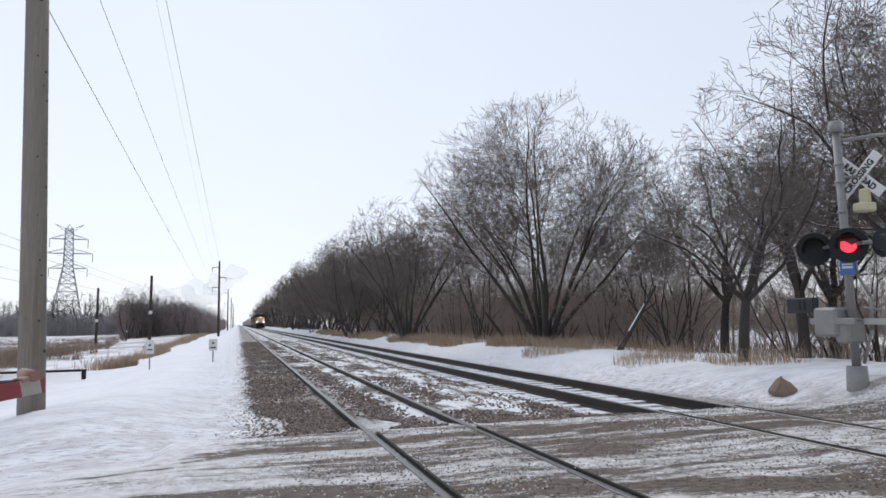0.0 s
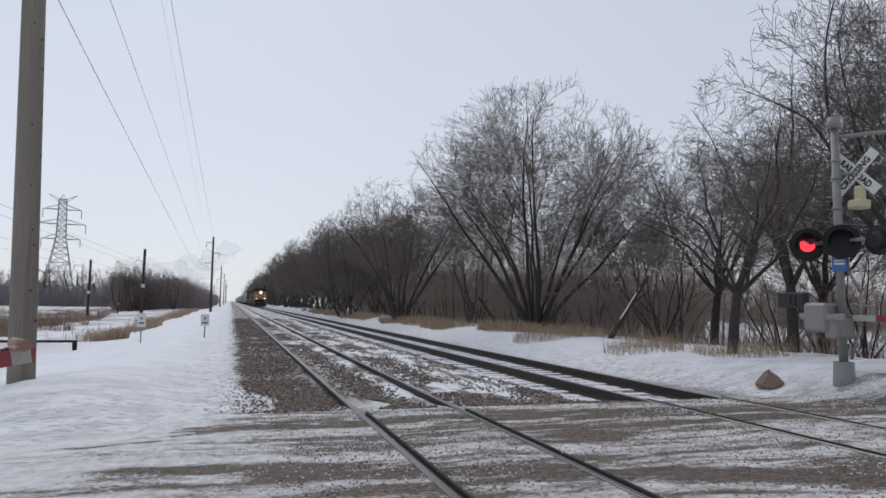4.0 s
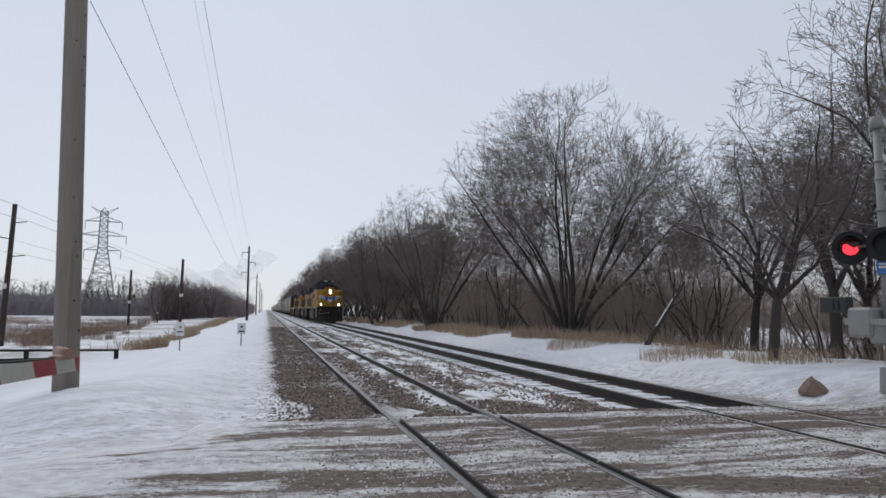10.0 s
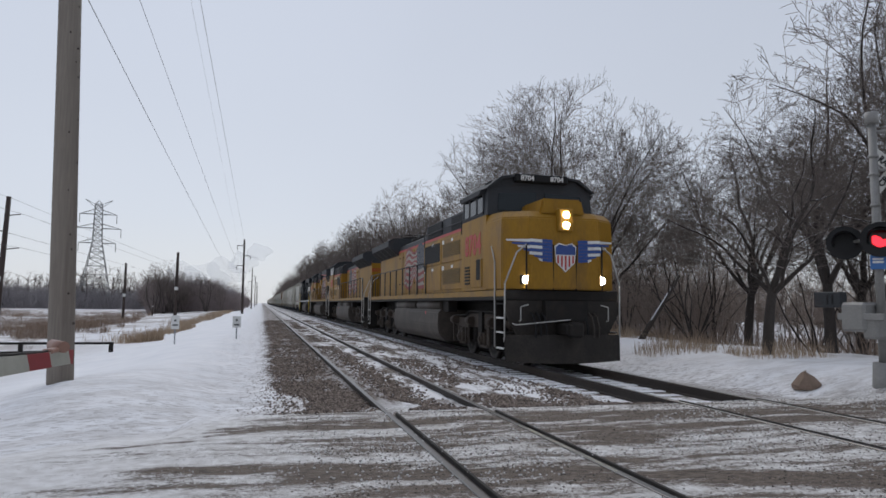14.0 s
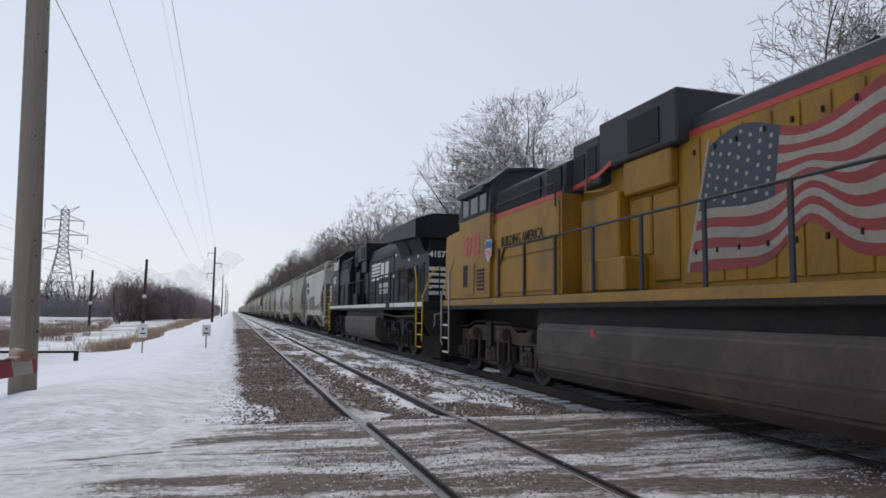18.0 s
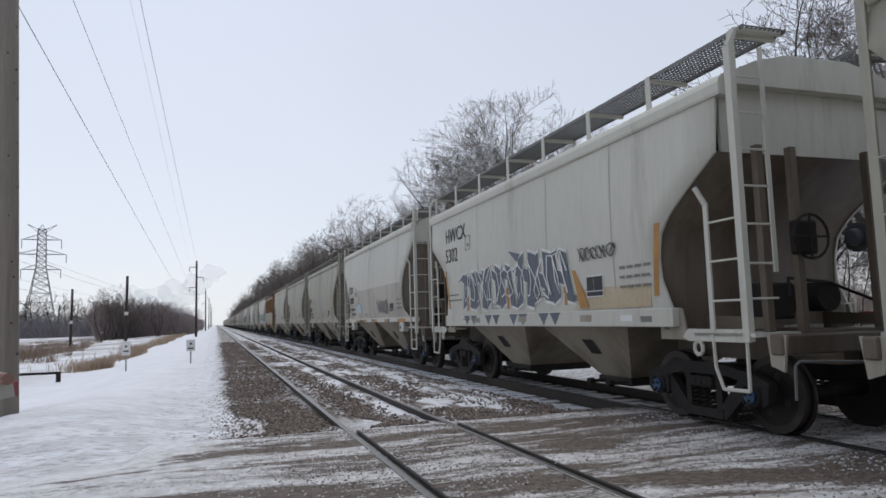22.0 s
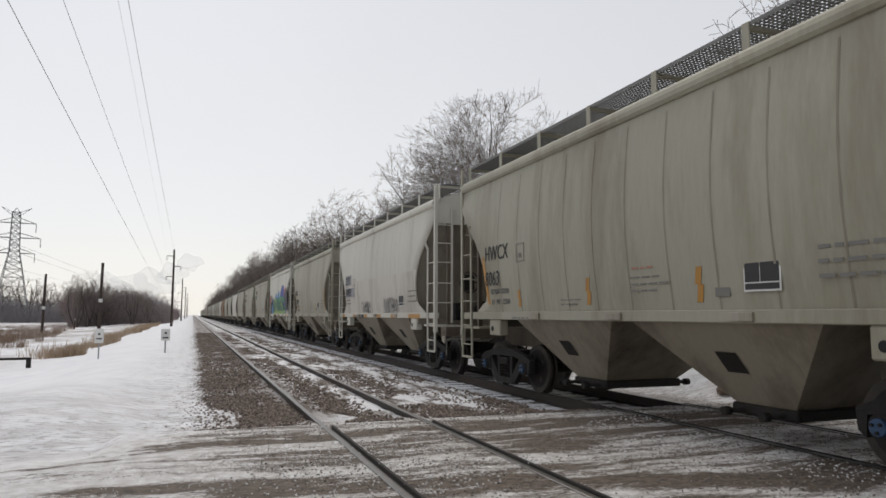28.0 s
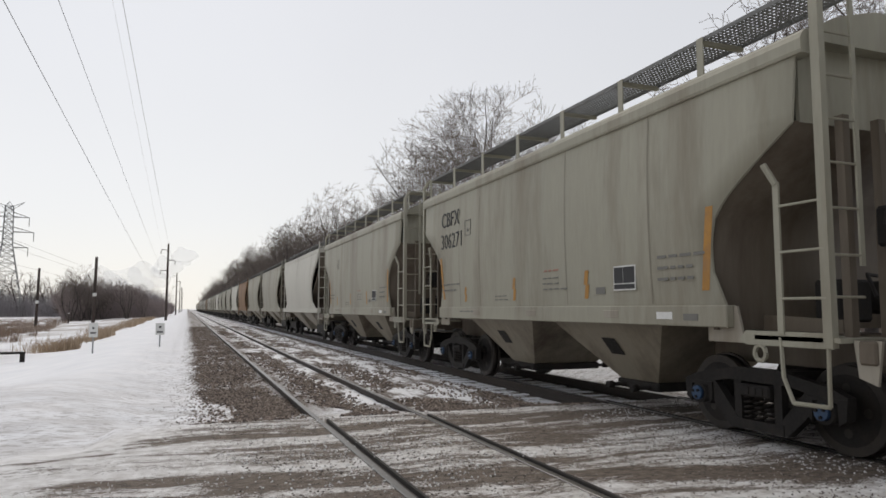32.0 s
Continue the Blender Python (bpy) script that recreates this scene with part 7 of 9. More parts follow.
def roll(wheels, radius, y_start, sense=1):
    """Turns the wheelsets while they pass near the crossing."""
    rate = SPEED / radius
    step_t = math.radians(80) / rate
    for w in wheels:
        at = w.location.copy()
        y_rel = y_start + sense * (w.parent.location.y + at.y)
        t0, t1 = (y_rel - 34) / SPEED, (y_rel + 8) / SPEED
        t0, t1 = max(0.0, t0), min(32.0, t1)
        rows = [(0.0, Matrix.Translation(at))] if t0 > 0 else []
        n, tt, last = 0, t0, -1
        while tt <= t1:
            if frame(tt) != last and (not rows or frame(tt) > frame(rows[-1][0])):
                rows.append((tt, Matrix.Translation(at) @ Matrix.Rotation(sense * rate * (tt - t0), 4, "X")))
                last = frame(tt)
            tt += step_t
        end = rows[-1][1]
        if frame(rows[-1][0]) < frame(32.0):
            rows.append((32.0, end))
        walk(w, rows)


def motions():
    travel = SPEED * 32.0

    def along(ob, m):
        walk(ob, [(0.0, m), (16.0, Matrix.Translation((0, -travel / 2, 0)) @ m), (32.0, Matrix.Translation((0, -travel, 0)) @ m)])
    for t, wheels, m in LOCOS:
        along(t, m)
        front = m.translation.y
        turned = m.to_3x3()[1][1] < 0
        roll(wheels, 0.52, front, -1 if turned else 1)
    for t, wheels, m, _ in CARS:
        along(t, m)
        roll(wheels, 0.457, m.translation.y)
    for t, m in FAR_CARS:
        along(t, m)
    flashers()


def flashers():
    """The two red lamps show in turn: an added dark shutter, in place of switching, swings up under each visor while
    its lamp is on.
    """
    period, first = 1.184, 0.13
    for k, sh in enumerate(BLINK_COVERS):
        at = sh.location.copy()
        shut, lifted = Matrix.Translation(at), Matrix.Translation(at) @ Matrix.Rotation(radians(-84), 4, "X")
        # lamp 0 stands nearer and is lit in the second half of each period
        shift = first + (period / 2 if k == 0 else 0.0)
        rows, t, n = [], shift - period, 0
        on0 = (0.0 - shift) % period < period / 2
        rows.append((0.0, lifted if on0 else shut))
        while t < 32.0:
            for at_t, a, b in ((t, shut, lifted), (t + period / 2, lifted, shut)):
                if 0.05 < at_t < 31.9:
                    rows += [(at_t - 0.033, a), (at_t + 0.033, b)]
            t += period
        rows.append((32.0, rows[-1][1]))
        walk(sh, rows)

# ---- bare trees ----
BARK = shade("winter_bark", (0.055, 0.046, 0.041), 0.9, 0, 0.35, 2.5, 25, 0.5, stretch=(1, 1, 0.3), snow=0.2)
TWIGS = shade("fine_twigs", (0.158, 0.131, 0.117), 0.9, 0, 0.3, 0.6, 9, 0.0)
THICKET = shade("brown_thicket", (0.34, 0.275, 0.235), 0.95, 0, 0.35, 0.4, 5, 0.0)
# distance haze is painted in: grey-brown wood lightened and greyed
FARWOOD = shade("hazed_grey_brown_wood", (0.31, 0.29, 0.305), 0.95, 0, 0.25, 0.05, 0.6, 0.0)


class Wood:
    """Collects tapered limbs as one mesh."""

    def __init__(self):
        self.v, self.f = [], []

    def limb(self, pts, radii, sides):
        base = len(self.v)
        for k, (p, r) in enumerate(zip(pts, radii)):
            d = (pts[min(k + 1, len(pts) - 1)] - pts[max(k - 1, 0)]).normalized()
            u = d.orthogonal().normalized()
            w = d.cross(u)
            for s in range(sides):
                a = 2 * math.pi * s / sides
                self.v.append(p + (u * math.cos(a) + w * math.sin(a)) * r)
        for k in range(len(pts) - 1):
            for s in range(sides):
                a, b = base + k * sides + s, base + k * sides + (s + 1) % sides
                self.f.append((a, b, b + sides, a + sides))

    def mesh(self, material):
        me = bpy.data.meshes.new("wood")
        me.from_pydata([tuple(p) for p in self.v], [], self.f)
        me.shade_smooth()
        me.materials.append(material)
        return me


def tree_meshes(seed, lobes, buds, stems, pace=0.32, tip=0.007, twigs=2, twig=0.55, power=1.9, hold=1.1, skin=0.3, lift=0.14, reach=2.6, wander=0.10, kill=1.45, fork=2, girth=0.0, material=None):
    """A tree whose limbs reach for buds scattered in its crown: lobes are (x, y, z, rx, rz), stems (lean_x, lean_y, length, base_x, base_y)."""
    r = np.random.default_rng(seed)
    rng = random.Random(seed)
    total = sum(a[3] * a[3] * a[4] for a in lobes)
    pts = []
    for x, y, z, rx, rz in lobes:
        n = int(buds * rx * rx * rz / total)
        d = r.normal(size=(n, 3))
        d /= np.linalg.norm(d, axis=1)[:, None]
        q = d * (r.random(n) ** np.where(r.random(n) < skin, 0.25, 0.5))[:, None]
        q[:, 2] = np.where(q[:, 2] < -0.35, q[:, 2] * 0.6, q[:, 2])
        pts.append(q * np.array([rx, rx, rz]) + np.array([x, y, z]))
    pts = np.concatenate(pts)
    nodes, parent, way, firm = [], [], [], []
    for lx, ly, length, bx, by in stems:
        d = np.array([lx, ly, 1.0])
        d /= np.linalg.norm(d)
        p = np.array([bx, by, -0.25])
        last = -1
        steps_ = max(2, int(length / pace))
        for k in range(steps_):
            firm.append(girth * (1 - 0.65 * k / steps_))
            nodes.append(p.copy()), parent.append(last), way.append(d.copy())
            last = len(nodes) - 1
            d = d + r.normal(size=3) * 0.02 + np.array([lx, ly, 0]) * 0.03
            d /= np.linalg.norm(d)
            p = p + d * pace
    near = np.full(len(pts), 1e9)
    which = np.zeros(len(pts), int)

    def see(lo):
        for i in range(lo, len(nodes), 400):
            block = np.array(nodes[i:i + 400])
            d2 = ((pts[:, None, :] - block[None]) ** 2).sum(-1)
            j = d2.argmin(1)
            m = d2[np.arange(len(pts)), j]
            better = m < near
            near[better], which[better] = m[better], j[better] + i

    see(0)
    sprouts = {}
    for turn in range(90):
        if not len(pts):
            break
        lo = len(nodes)
        live = near < (reach * reach if turn > 25 else 1e9)
        pull = {}
        for k in np.nonzero(live)[0]:
            v = pts[k] - nodes[which[k]]
            pull.setdefault(which[k], np.zeros(3))
            pull[which[k]] += v / (np.linalg.norm(v) + 1e-6)
        if not pull:
            break
        for k, v in pull.items():
            v = v / (np.linalg.norm(v) + 1e-6) + way[k] * hold + r.normal(size=3) * wander + np.array([0, 0, lift])
            v /= np.linalg.norm(v) + 1e-6
            if v[2] < -0.1:
                v[2] = -0.1
                v /= np.linalg.norm(v)
            if float(v @ way[k]) < 0.1 or any(float(v @ w) > 0.9 for w in sprouts.get(k, ())):
                continue
            sprouts.setdefault(k, []).append(v)
            nodes.append(nodes[k] + v * pace), parent.append(int(k)), way.append(v)
        if len(nodes) == lo:
            break
        see(lo)
        keep = near > (pace * kill) ** 2
        pts, near, which = pts[keep], near[keep], which[keep]
    n = len(nodes)
    kids = [[] for _ in range(n)]
    for i in range(n):
        if parent[i] >= 0:
            kids[parent[i]].append(i)
    spot = np.array(nodes)
    main = [max(k, key=lambda q: sum(1 for _ in kids[q])) if k else -1 for k in kids]
    up, down = np.array(parent), np.array(main)
    free = (up >= 0) & (down >= 0)
    for _ in range(5):
        spot[free] = spot[free] * 0.4 + 0.3 * (spot[up[free]] + spot[down[free]])
    nodes = list(spot)
    area = np.zeros(n)
    for i in range(n - 1, -1, -1):
        area[i] = sum(area[k] for k in kids[i]) if kids[i] else tip ** power
    rad = area ** (1 / power)
    for i, g in enumerate(firm):
        rad[i] = max(rad[i], g)
    trunk, crown = Wood(), Wood()
    starts = [i for i in range(n) if parent[i] < 0]
    while starts:
        i = starts.pop()
        chain = [] if parent[i] < 0 else [parent[i]]
        while True:
            chain.append(i)
            if not kids[i]:
                break
            best = max(kids[i], key=lambda k: rad[k])
            starts += [k for k in kids[i] if k != best]
            i = best
        first = chain[0] if parent[chain[0]] < 0 else chain[1]
        rr = [rad[k] for k in chain]
        if parent[first] >= 0:
            rr[0] = min(rr[0], rr[1])
        thick = max(rr)
        w = trunk if thick > 0.035 else crown
        w.limb([Vector(nodes[k]) for k in chain], rr, 8 if thick > 0.09 else 5 if thick > 0.03 else 3)
    for i in range(n):
        if rad[i] < tip * 3.2:
            for q in range(twigs if kids[i] else twigs + 1):
                d = Vector(way[i]) + Vector((rng.gauss(0, 1), rng.gauss(0, 1), rng.gauss(0.25, 0.9))) * 0.55
                d.normalize()
                p = Vector(nodes[i])
                le = twig * rng.uniform(0.5, 1.25)
                mid = p + d * le * 0.5
                end = mid + (d + Vector((rng.gauss(0, 0.2), rng.gauss(0, 0.2), 0.22))).normalized() * le * 0.5
                crown.limb([p, mid, end], [tip * 0.85, tip * 0.65, tip * 0.35], 3)
                for s in range(fork):
                    a = p.lerp(end, rng.uniform(0.25, 0.85))
                    e = a + (d + Vector((rng.gauss(0, 0.6), rng.gauss(0, 0.6), rng.gauss(0.1, 0.5)))).normalized() * le * rng.uniform(0.3, 0.6)
                    crown.limb([a, e], [tip * 0.6, tip * 0.4], 3)
    return trunk.mesh(BARK), crown.mesh(material or TWIGS)


def fan(seed, count, lean, length, base=0.3):
    """Stems that rise from one stool and lean apart."""
    q = random.Random(seed)
    out = []
    for k in range(count):
        a = 6.283 * k / count + q.uniform(-0.3, 0.3)
        e = lean * q.uniform(0.25, 1.25)
        out.append((math.cos(a) * e, math.sin(a) * e, length * q.uniform(0.7, 1.2), math.cos(a) * base, math.sin(a) * base))
    return out


def grown(seed, tall, wide, mid, limbs, fork, lean, girth, rates, tip, wander=0.10, lift=0.05, start=0.28, leader=0.0, spread=(26, 55), arch=0.0, material=None):
    """A tree grown limb by limb: main limbs part at the height fork and each order of branches springs from the one before, within
    a domed crown of the half-width wide whose broadest height is mid."""
    rng = random.Random(seed)
    trunk, crown = Wood(), Wood()
    last = len(rates)

    def inside(p):
        up = max(0.0, (p.z - mid) / (tall - mid))
        return (p.x * p.x + p.y * p.y) / (wide * wide) + up * up < 1.0

    def branch(p, d, length, r, level):
        n = max(1 if level == last else 2, int(length / (0.6, 0.42, 0.32, 0.28, 0.4)[level]))
        pts, ways = [p], [d]
        for _ in range(n):
            sway = wander * (1.0 if level < 2 else 0.65)
            d = (d + Vector((rng.gauss(0, sway), rng.gauss(0, sway), rng.gauss(0, sway * 0.7) + lift)))
            if level == 0 and arch:
                d += Vector((pts[-1].x, pts[-1].y, 0)).normalized() * arch
            d.normalize()
            q = pts[-1] + d * (length / n)
            if level < 3 and not inside(q):
                break
            pts.append(q)
            ways.append(d)
        n = len(pts) - 1
        if n < 1:
            return
        end = tip if level > 0 else max(tip, r * 0.07)
        radii = [r + (end - r) * (k / n) ** 0.75 for k in range(n + 1)]
        (trunk if r > 0.03 else crown).limb(pts, radii, 7 if r > 0.08 else 5 if r > 0.03 else 3)
        if level == last:
            return
        first = start if level == 0 else 0.12 + 0.35 * max(0.0, start - 0.3)
        made = length * n / max(2, int(length / (0.6, 0.42, 0.32, 0.28, 0.4)[level]))
        count = max(2, round(rates[level] * made * (1 - first)))
        for c in range(count):
            u = first + (1 - first) * (c + rng.random()) / count
            i = min(n - 1, int(u * n))
            f = u * n - i
            side = (ways[i].orthogonal().normalized())
            side.rotate(Matrix.Rotation(rng.uniform(0, math.tau), 3, ways[i]))
            a = radians(rng.uniform(*spread))
            way_ = (ways[i] * math.cos(a) + side * math.sin(a)).normalized()
            if way_.z < -0.25:
                way_.z *= -0.4
                way_.normalize()
            branch(pts[i].lerp(pts[i + 1], f), way_, length * (rng.uniform(0.28, 0.50) if level == 0 else rng.uniform(0.38, 0.62)) * (1.12 - 0.45 * u), max(tip, (radii[i] * (1 - f) + radii[i + 1] * f) * rng.uniform(0.38, 0.56)), level + 1)

    if fork > 1.0:
        n = 6
        bend = Vector((rng.uniform(-0.1, 0.1), rng.uniform(-0.1, 0.1), 0))
        trunk.limb([Vector((0, 0, -0.3 + (fork + 0.3) * k / n)) + bend * (k / n) ** 2 * fork for k in range(n + 1)], [girth * (1.25 if k == 0 else 1.0 - 0.25 * k / n) for k in range(n + 1)], 9)
        root = Vector((0, 0, fork - 0.05)) + bend * fork
    else:
        root = Vector((0, 0, -0.2))
    for k in range(limbs):
        a = math.tau * (k + rng.uniform(-0.25, 0.25)) / limbs
        e = lean * (rng.uniform(0.25, 1.0) if k % 2 else rng.uniform(0.6, 1.15))
        base = root + Vector((math.cos(a), math.sin(a), 0)) * girth * (0.45 if fork > 1 else 1.0)
        branch(base, Vector((math.cos(a) * e, math.sin(a) * e, 1)).normalized(), (tall - fork) * rng.uniform(0.85, 1.08), girth * (rng.uniform(0.42, 0.66) if fork < 1 else rng.uniform(0.32, 0.5)), 0)
    if leader:
        branch(root, Vector((rng.gauss(0, 0.08), rng.gauss(0, 0.08), 1)).normalized(), (tall - fork) * leader, girth * 0.7, 0)
    return trunk.mesh(BARK), crown.mesh(material or TWIGS)


BIG = grown(11, 12.3, 6.5, 6.4, 13, 0.5, 0.55, 0.25, (1.9, 2.7, 3.6, 4.8), 0.0058, wander=0.06, lift=0.004, start=0.40, spread=(26, 58), arch=0.022)
SECOND = grown(14, 10.6, 5.0, 5.4, 10, 0.6, 0.52, 0.21, (1.7, 2.5, 3.3, 3.9), 0.0072, wander=0.06, lift=0.004, start=0.36, spread=(26, 58), arch=0.022)
TALL = [grown(20 + k, 12.0, 4.8, 7.2, 7, 2.8, 0.85, 0.23, (1.4, 2.4, 3.2, 4.8), 0.0064, wander=0.15, lift=0.015, start=0.12, leader=0.9, spread=(32, 70)) for k in range(3)]
MID = [grown(40 + k, 9.8, 3.9, 5.0, 5 + k % 2, 0.4, 0.50, 0.11, (1.3, 2.2, 3.1, 3.2), 0.0068, wander=0.12, lift=0.025, start=0.30) for k in range(3)]
LOW = [grown(60 + k, 10.3, 4.2, 4.6, 6, 0.3, 0.60, 0.12, (1.4, 2.4, 3.9), 0.0115, wander=0.11, lift=0.025, start=0.22) for k in range(3)]
FARW = [tree_meshes(70 + k, [(0, 0, 5.6, 3.6, 4.3)], 190, fan(70 + k, 5, 0.42, 4.0, 0.3), pace=0.8, tip=0.034, twigs=2, twig=1.2, fork=1) for k in range(3)]
BUSH = [tree_meshes(80 + k, [(0, 0, 1.7, 1.7, 1.5)], 210, fan(80 + k, 9, 0.5, 0.7, 0.25), pace=0.2, tip=0.006, twigs=2, twig=0.45, reach=2.0, fork=0, material=THICKET) for k in range(3)]
DENSE = [tree_meshes(90 + k, [(0, 0, 2.3, 2.7, 2.1)], 300, fan(90 + k, 9, 0.5, 0.8, 0.6), pace=0.34, tip=0.012, twigs=3, twig=0.75, reach=2.4, fork=0, material=THICKET) for k in range(2)]
rnd = random.Random(5)


def plant(meshes, x, y, tall_scale, label, group="", wide=1.0, turn=None, name="tree"):
    t = thing(name, pose(x, y, height(x, y), 0, 0, rnd.uniform(0, 360) if turn is None else turn), label, name, group)
    for n_, me in zip(("trunk", "crown"), meshes):
        o = new(n_, me)
        o.parent = t
    t.scale = (tall_scale * wide, tall_scale * wide, tall_scale)
    return t


plant(BIG, 14.4, 31.0, 1.0, "wide bare tree with many stems and a round crown", turn=20)
plant(SECOND, 11.5, 47.5, 1.0, "bare tree with fanned stems and snow in its fork")
for x, y, k, s, w in ((12.9, 15.3, 0, 0.60, 1.1), (18.0, 14.5, 2, 1.10, 1.0), (21.0, 15.2, 0, 1.15, 1.0), (19.5, 20.0, 1, 0.95, 1), (22, 17, 2, 1.05, 1), (24, 23, 0, 1.0, 1), (20.5, 25.5, 1, 0.9, 1)):
    plant(TALL[k], x, y, s, "tall bare tree with dark bark and snow on its limbs", "bare trees by the crossing", w)
for x, y, k, s in ((14.5, 41, 1, 0.78), (20.5, 43.5, 1, 1.1), (16.6, 45, 0, 1.05), (22.5, 46, 2, 1.1), (16.5, 38, 2, 0.85), (18.8, 33, 0, 0.9), (14.2, 54, 0, 1.0), (17, 47, 1, 0.9), (19.5, 28, 0, 0.85), (20, 40, 2, 0.95), (12.4, 60, 1, 0.95), (23, 36, 2, 1.0), (12.6, 54, 0, 0.85), (22, 30, 1, 1.0), (18.2, 26, 2, 0.75), (25, 42, 0, 1.0), (23.5, 20.5, 1, 0.8), (26, 25, 2, 0.9), (28, 19.5, 0, 0.9), (21.3, 22.4, 2, 0.7)):
    plant(MID[k], x, y, s, "bare winter tree with several slender stems", "bare trees along the line")
y = 64.0
while y < 640:
    for row in range(3 if y < 300 else 2):
        x = 11.2 + row * 3.6 + rnd.uniform(-1, 1) + (y * 0.006)
        plant(LOW[rnd.randrange(3)] if y < 170 else FARW[rnd.randrange(3)], x, y + rnd.uniform(-2, 2), rnd.uniform(0.95, 1.2) * (1 + 0.0006 * y), "bare tree in the dense wood along the line", "wood along the line", 1.1)
    y += 5.0 + y * 0.03
for k in range(44):
    y = 20 + 90 * (k / 44) ** 1.3 + rnd.uniform(-1, 1)
    x = (13.2 + rnd.uniform(0, 5.5)) if y > 26 else 21.5 + rnd.uniform(0, 7)
    plant(BUSH[k % 3], x, y, rnd.uniform(0.55, 1.25), "leafless brown shrub under the trees", "shrubs under the trees", rnd.uniform(0.9, 1.3), name="shrub")
for k in range(22):
    x, y = 22 + 16 * rnd.random(), 17 + 17 * rnd.random()
    plant(DENSE[k % 2], x, y, rnd.uniform(0.4, 0.75), "dense leafless brown thicket between the trees", "thicket in the wood", 1.3, name="thicket")
# the thicket behind the front row of trees
for k in range(44):
    y = 33 + 62 * (k / 44) + rnd.uniform(-1.5, 1.5)
    x = (15.5 + (y - 33) * -0.03) + (k % 3) * 4.2 + rnd.uniform(0, 3) + 4 * step(42, 33, y)
    plant(DENSE[k % 2], x, y, rnd.uniform(0.55, 1.05), "dense leafless brown thicket between the trees", "thicket in the wood", 1.15, name="thicket")


def brushwood(name, spots, thick, label, material):
    """A far, dense wood: tapered stems with short side twigs, as one mesh."""
    w = Wood()
    for x, y, tall in spots:
        z = height(x, y) - 0.2
        p = Vector((x, y, z))
        d = Vector((rnd.gauss(0, 0.26), rnd.gauss(0, 0.26), 1))
        q = p + d * tall * 0.55
        e = q + (d + Vector((rnd.gauss(0, 0.2), rnd.gauss(0, 0.2), 0))) * tall * 0.45
        w.limb([p, q, e], [thick, thick * 0.6, thick * 0.2], 3)
        for k in range(7):
            s_ = p.lerp(q, rnd.uniform(0.3, 1.0)) if k < 4 else q.lerp(e, rnd.uniform(0.0, 0.9))
            w.limb([s_, s_ + Vector((rnd.gauss(0, 0.6), rnd.gauss(0, 0.6), rnd.uniform(0.2, 0.9))) * tall * 0.22], [thick * 0.42, thick * 0.2], 3)
    ob = new(name, w.mesh(material))
    return tagged(ob, label, "wood", kind="stuff")


# undergrowth of saplings between and behind the trees
spots = []
while len(spots) < 4600:
    y = 20 + 85 * rnd.random() ** 1.3
    x = 17 + 33 * rnd.random()
    if y < x / 0.78 or y < 26 or (x < 20 and y < 40 and rnd.random() < 0.8):
        continue
    spots.append((x, y, 6.0 * rnd.uniform(0.3, 1.15)))
brushwood("undergrowth", spots, 0.020, "tangle of leafless brown saplings in the wood", THICKET)
# far wood behind the trees, closing the view over the snow
spots = []
while len(spots) < 3200:
    y = 24 + 330 * rnd.random() ** 1.5
    x = 62 + 0.05 * y + 14 * rnd.random()
    spots.append((x, y, (6.0 + 2.0 * bumps(x, y, 0.05, 60)) * rnd.uniform(0.6, 1.2) * (1 + y / 250)))
brushwood("far_wood", spots, 0.05, "dense brown leafless wood beyond the snowy clearing", THICKET)
# leaning dead trunk with snow, fallen limbs
SNOWBARK = shade("snowy_bark", (0.055, 0.045, 0.038), 0.9, 0, 0.3, 3, 30, 0.5)
LYING = shade("lying_snow", (0.80, 0.81, 0.84), 0.8, 0, 0.05, 3, 30, 0.3)
for a, b, r in (((13.3, 22.4, 0.1), (16.0, 23.8, 2.7), 0.11), ((15.2, 38, 0.3), (13.4, 36.5, 1.9), 0.09), ((15.5, 33, 0.2), (17.5, 36, 1.8), 0.13)):
    t = thing("fallen_trunk", pose(*a), "leaning dead trunk with snow lying on it", "fallen trunk", "dead trunks")
    bm = bmesh.new()
    d_ = Vector(b) - Vector(a)
    bar(bm, d_ * -0.08, d_, r, r * 0.6, 10)
    part("stem", bm, SNOWBARK, t)
    bm = bmesh.new()
    bar(bm, d_ * 0.30 + Vector((0, 0, r * 0.72)), d_ * 0.9 + Vector((0, 0, r * 0.55)), r * 0.38, r * 0.2, 8)
    part("lying_snow", bm, LYING, t, "snow lying along the trunk")
    for q in range(4):
        bm = bmesh.new()
        p = d_ * rnd.uniform(0.4, 0.95)
        bar(bm, p, p + Vector((rnd.uniform(-0.6, 0.6), rnd.uniform(-0.6, 0.6), rnd.uniform(0.2, 0.9))), r * 0.3, r * 0.1, 6)
        part("branch", bm, SNOWBARK, t)

# ---- dry grass ----
STRAW = pebble_material("dry_straw", (0.28, 0.20, 0.135), (0.54, 0.42, 0.30))
BROWNWEED = pebble_material("brown_weed", (0.17, 0.12, 0.09), (0.36, 0.265, 0.20))


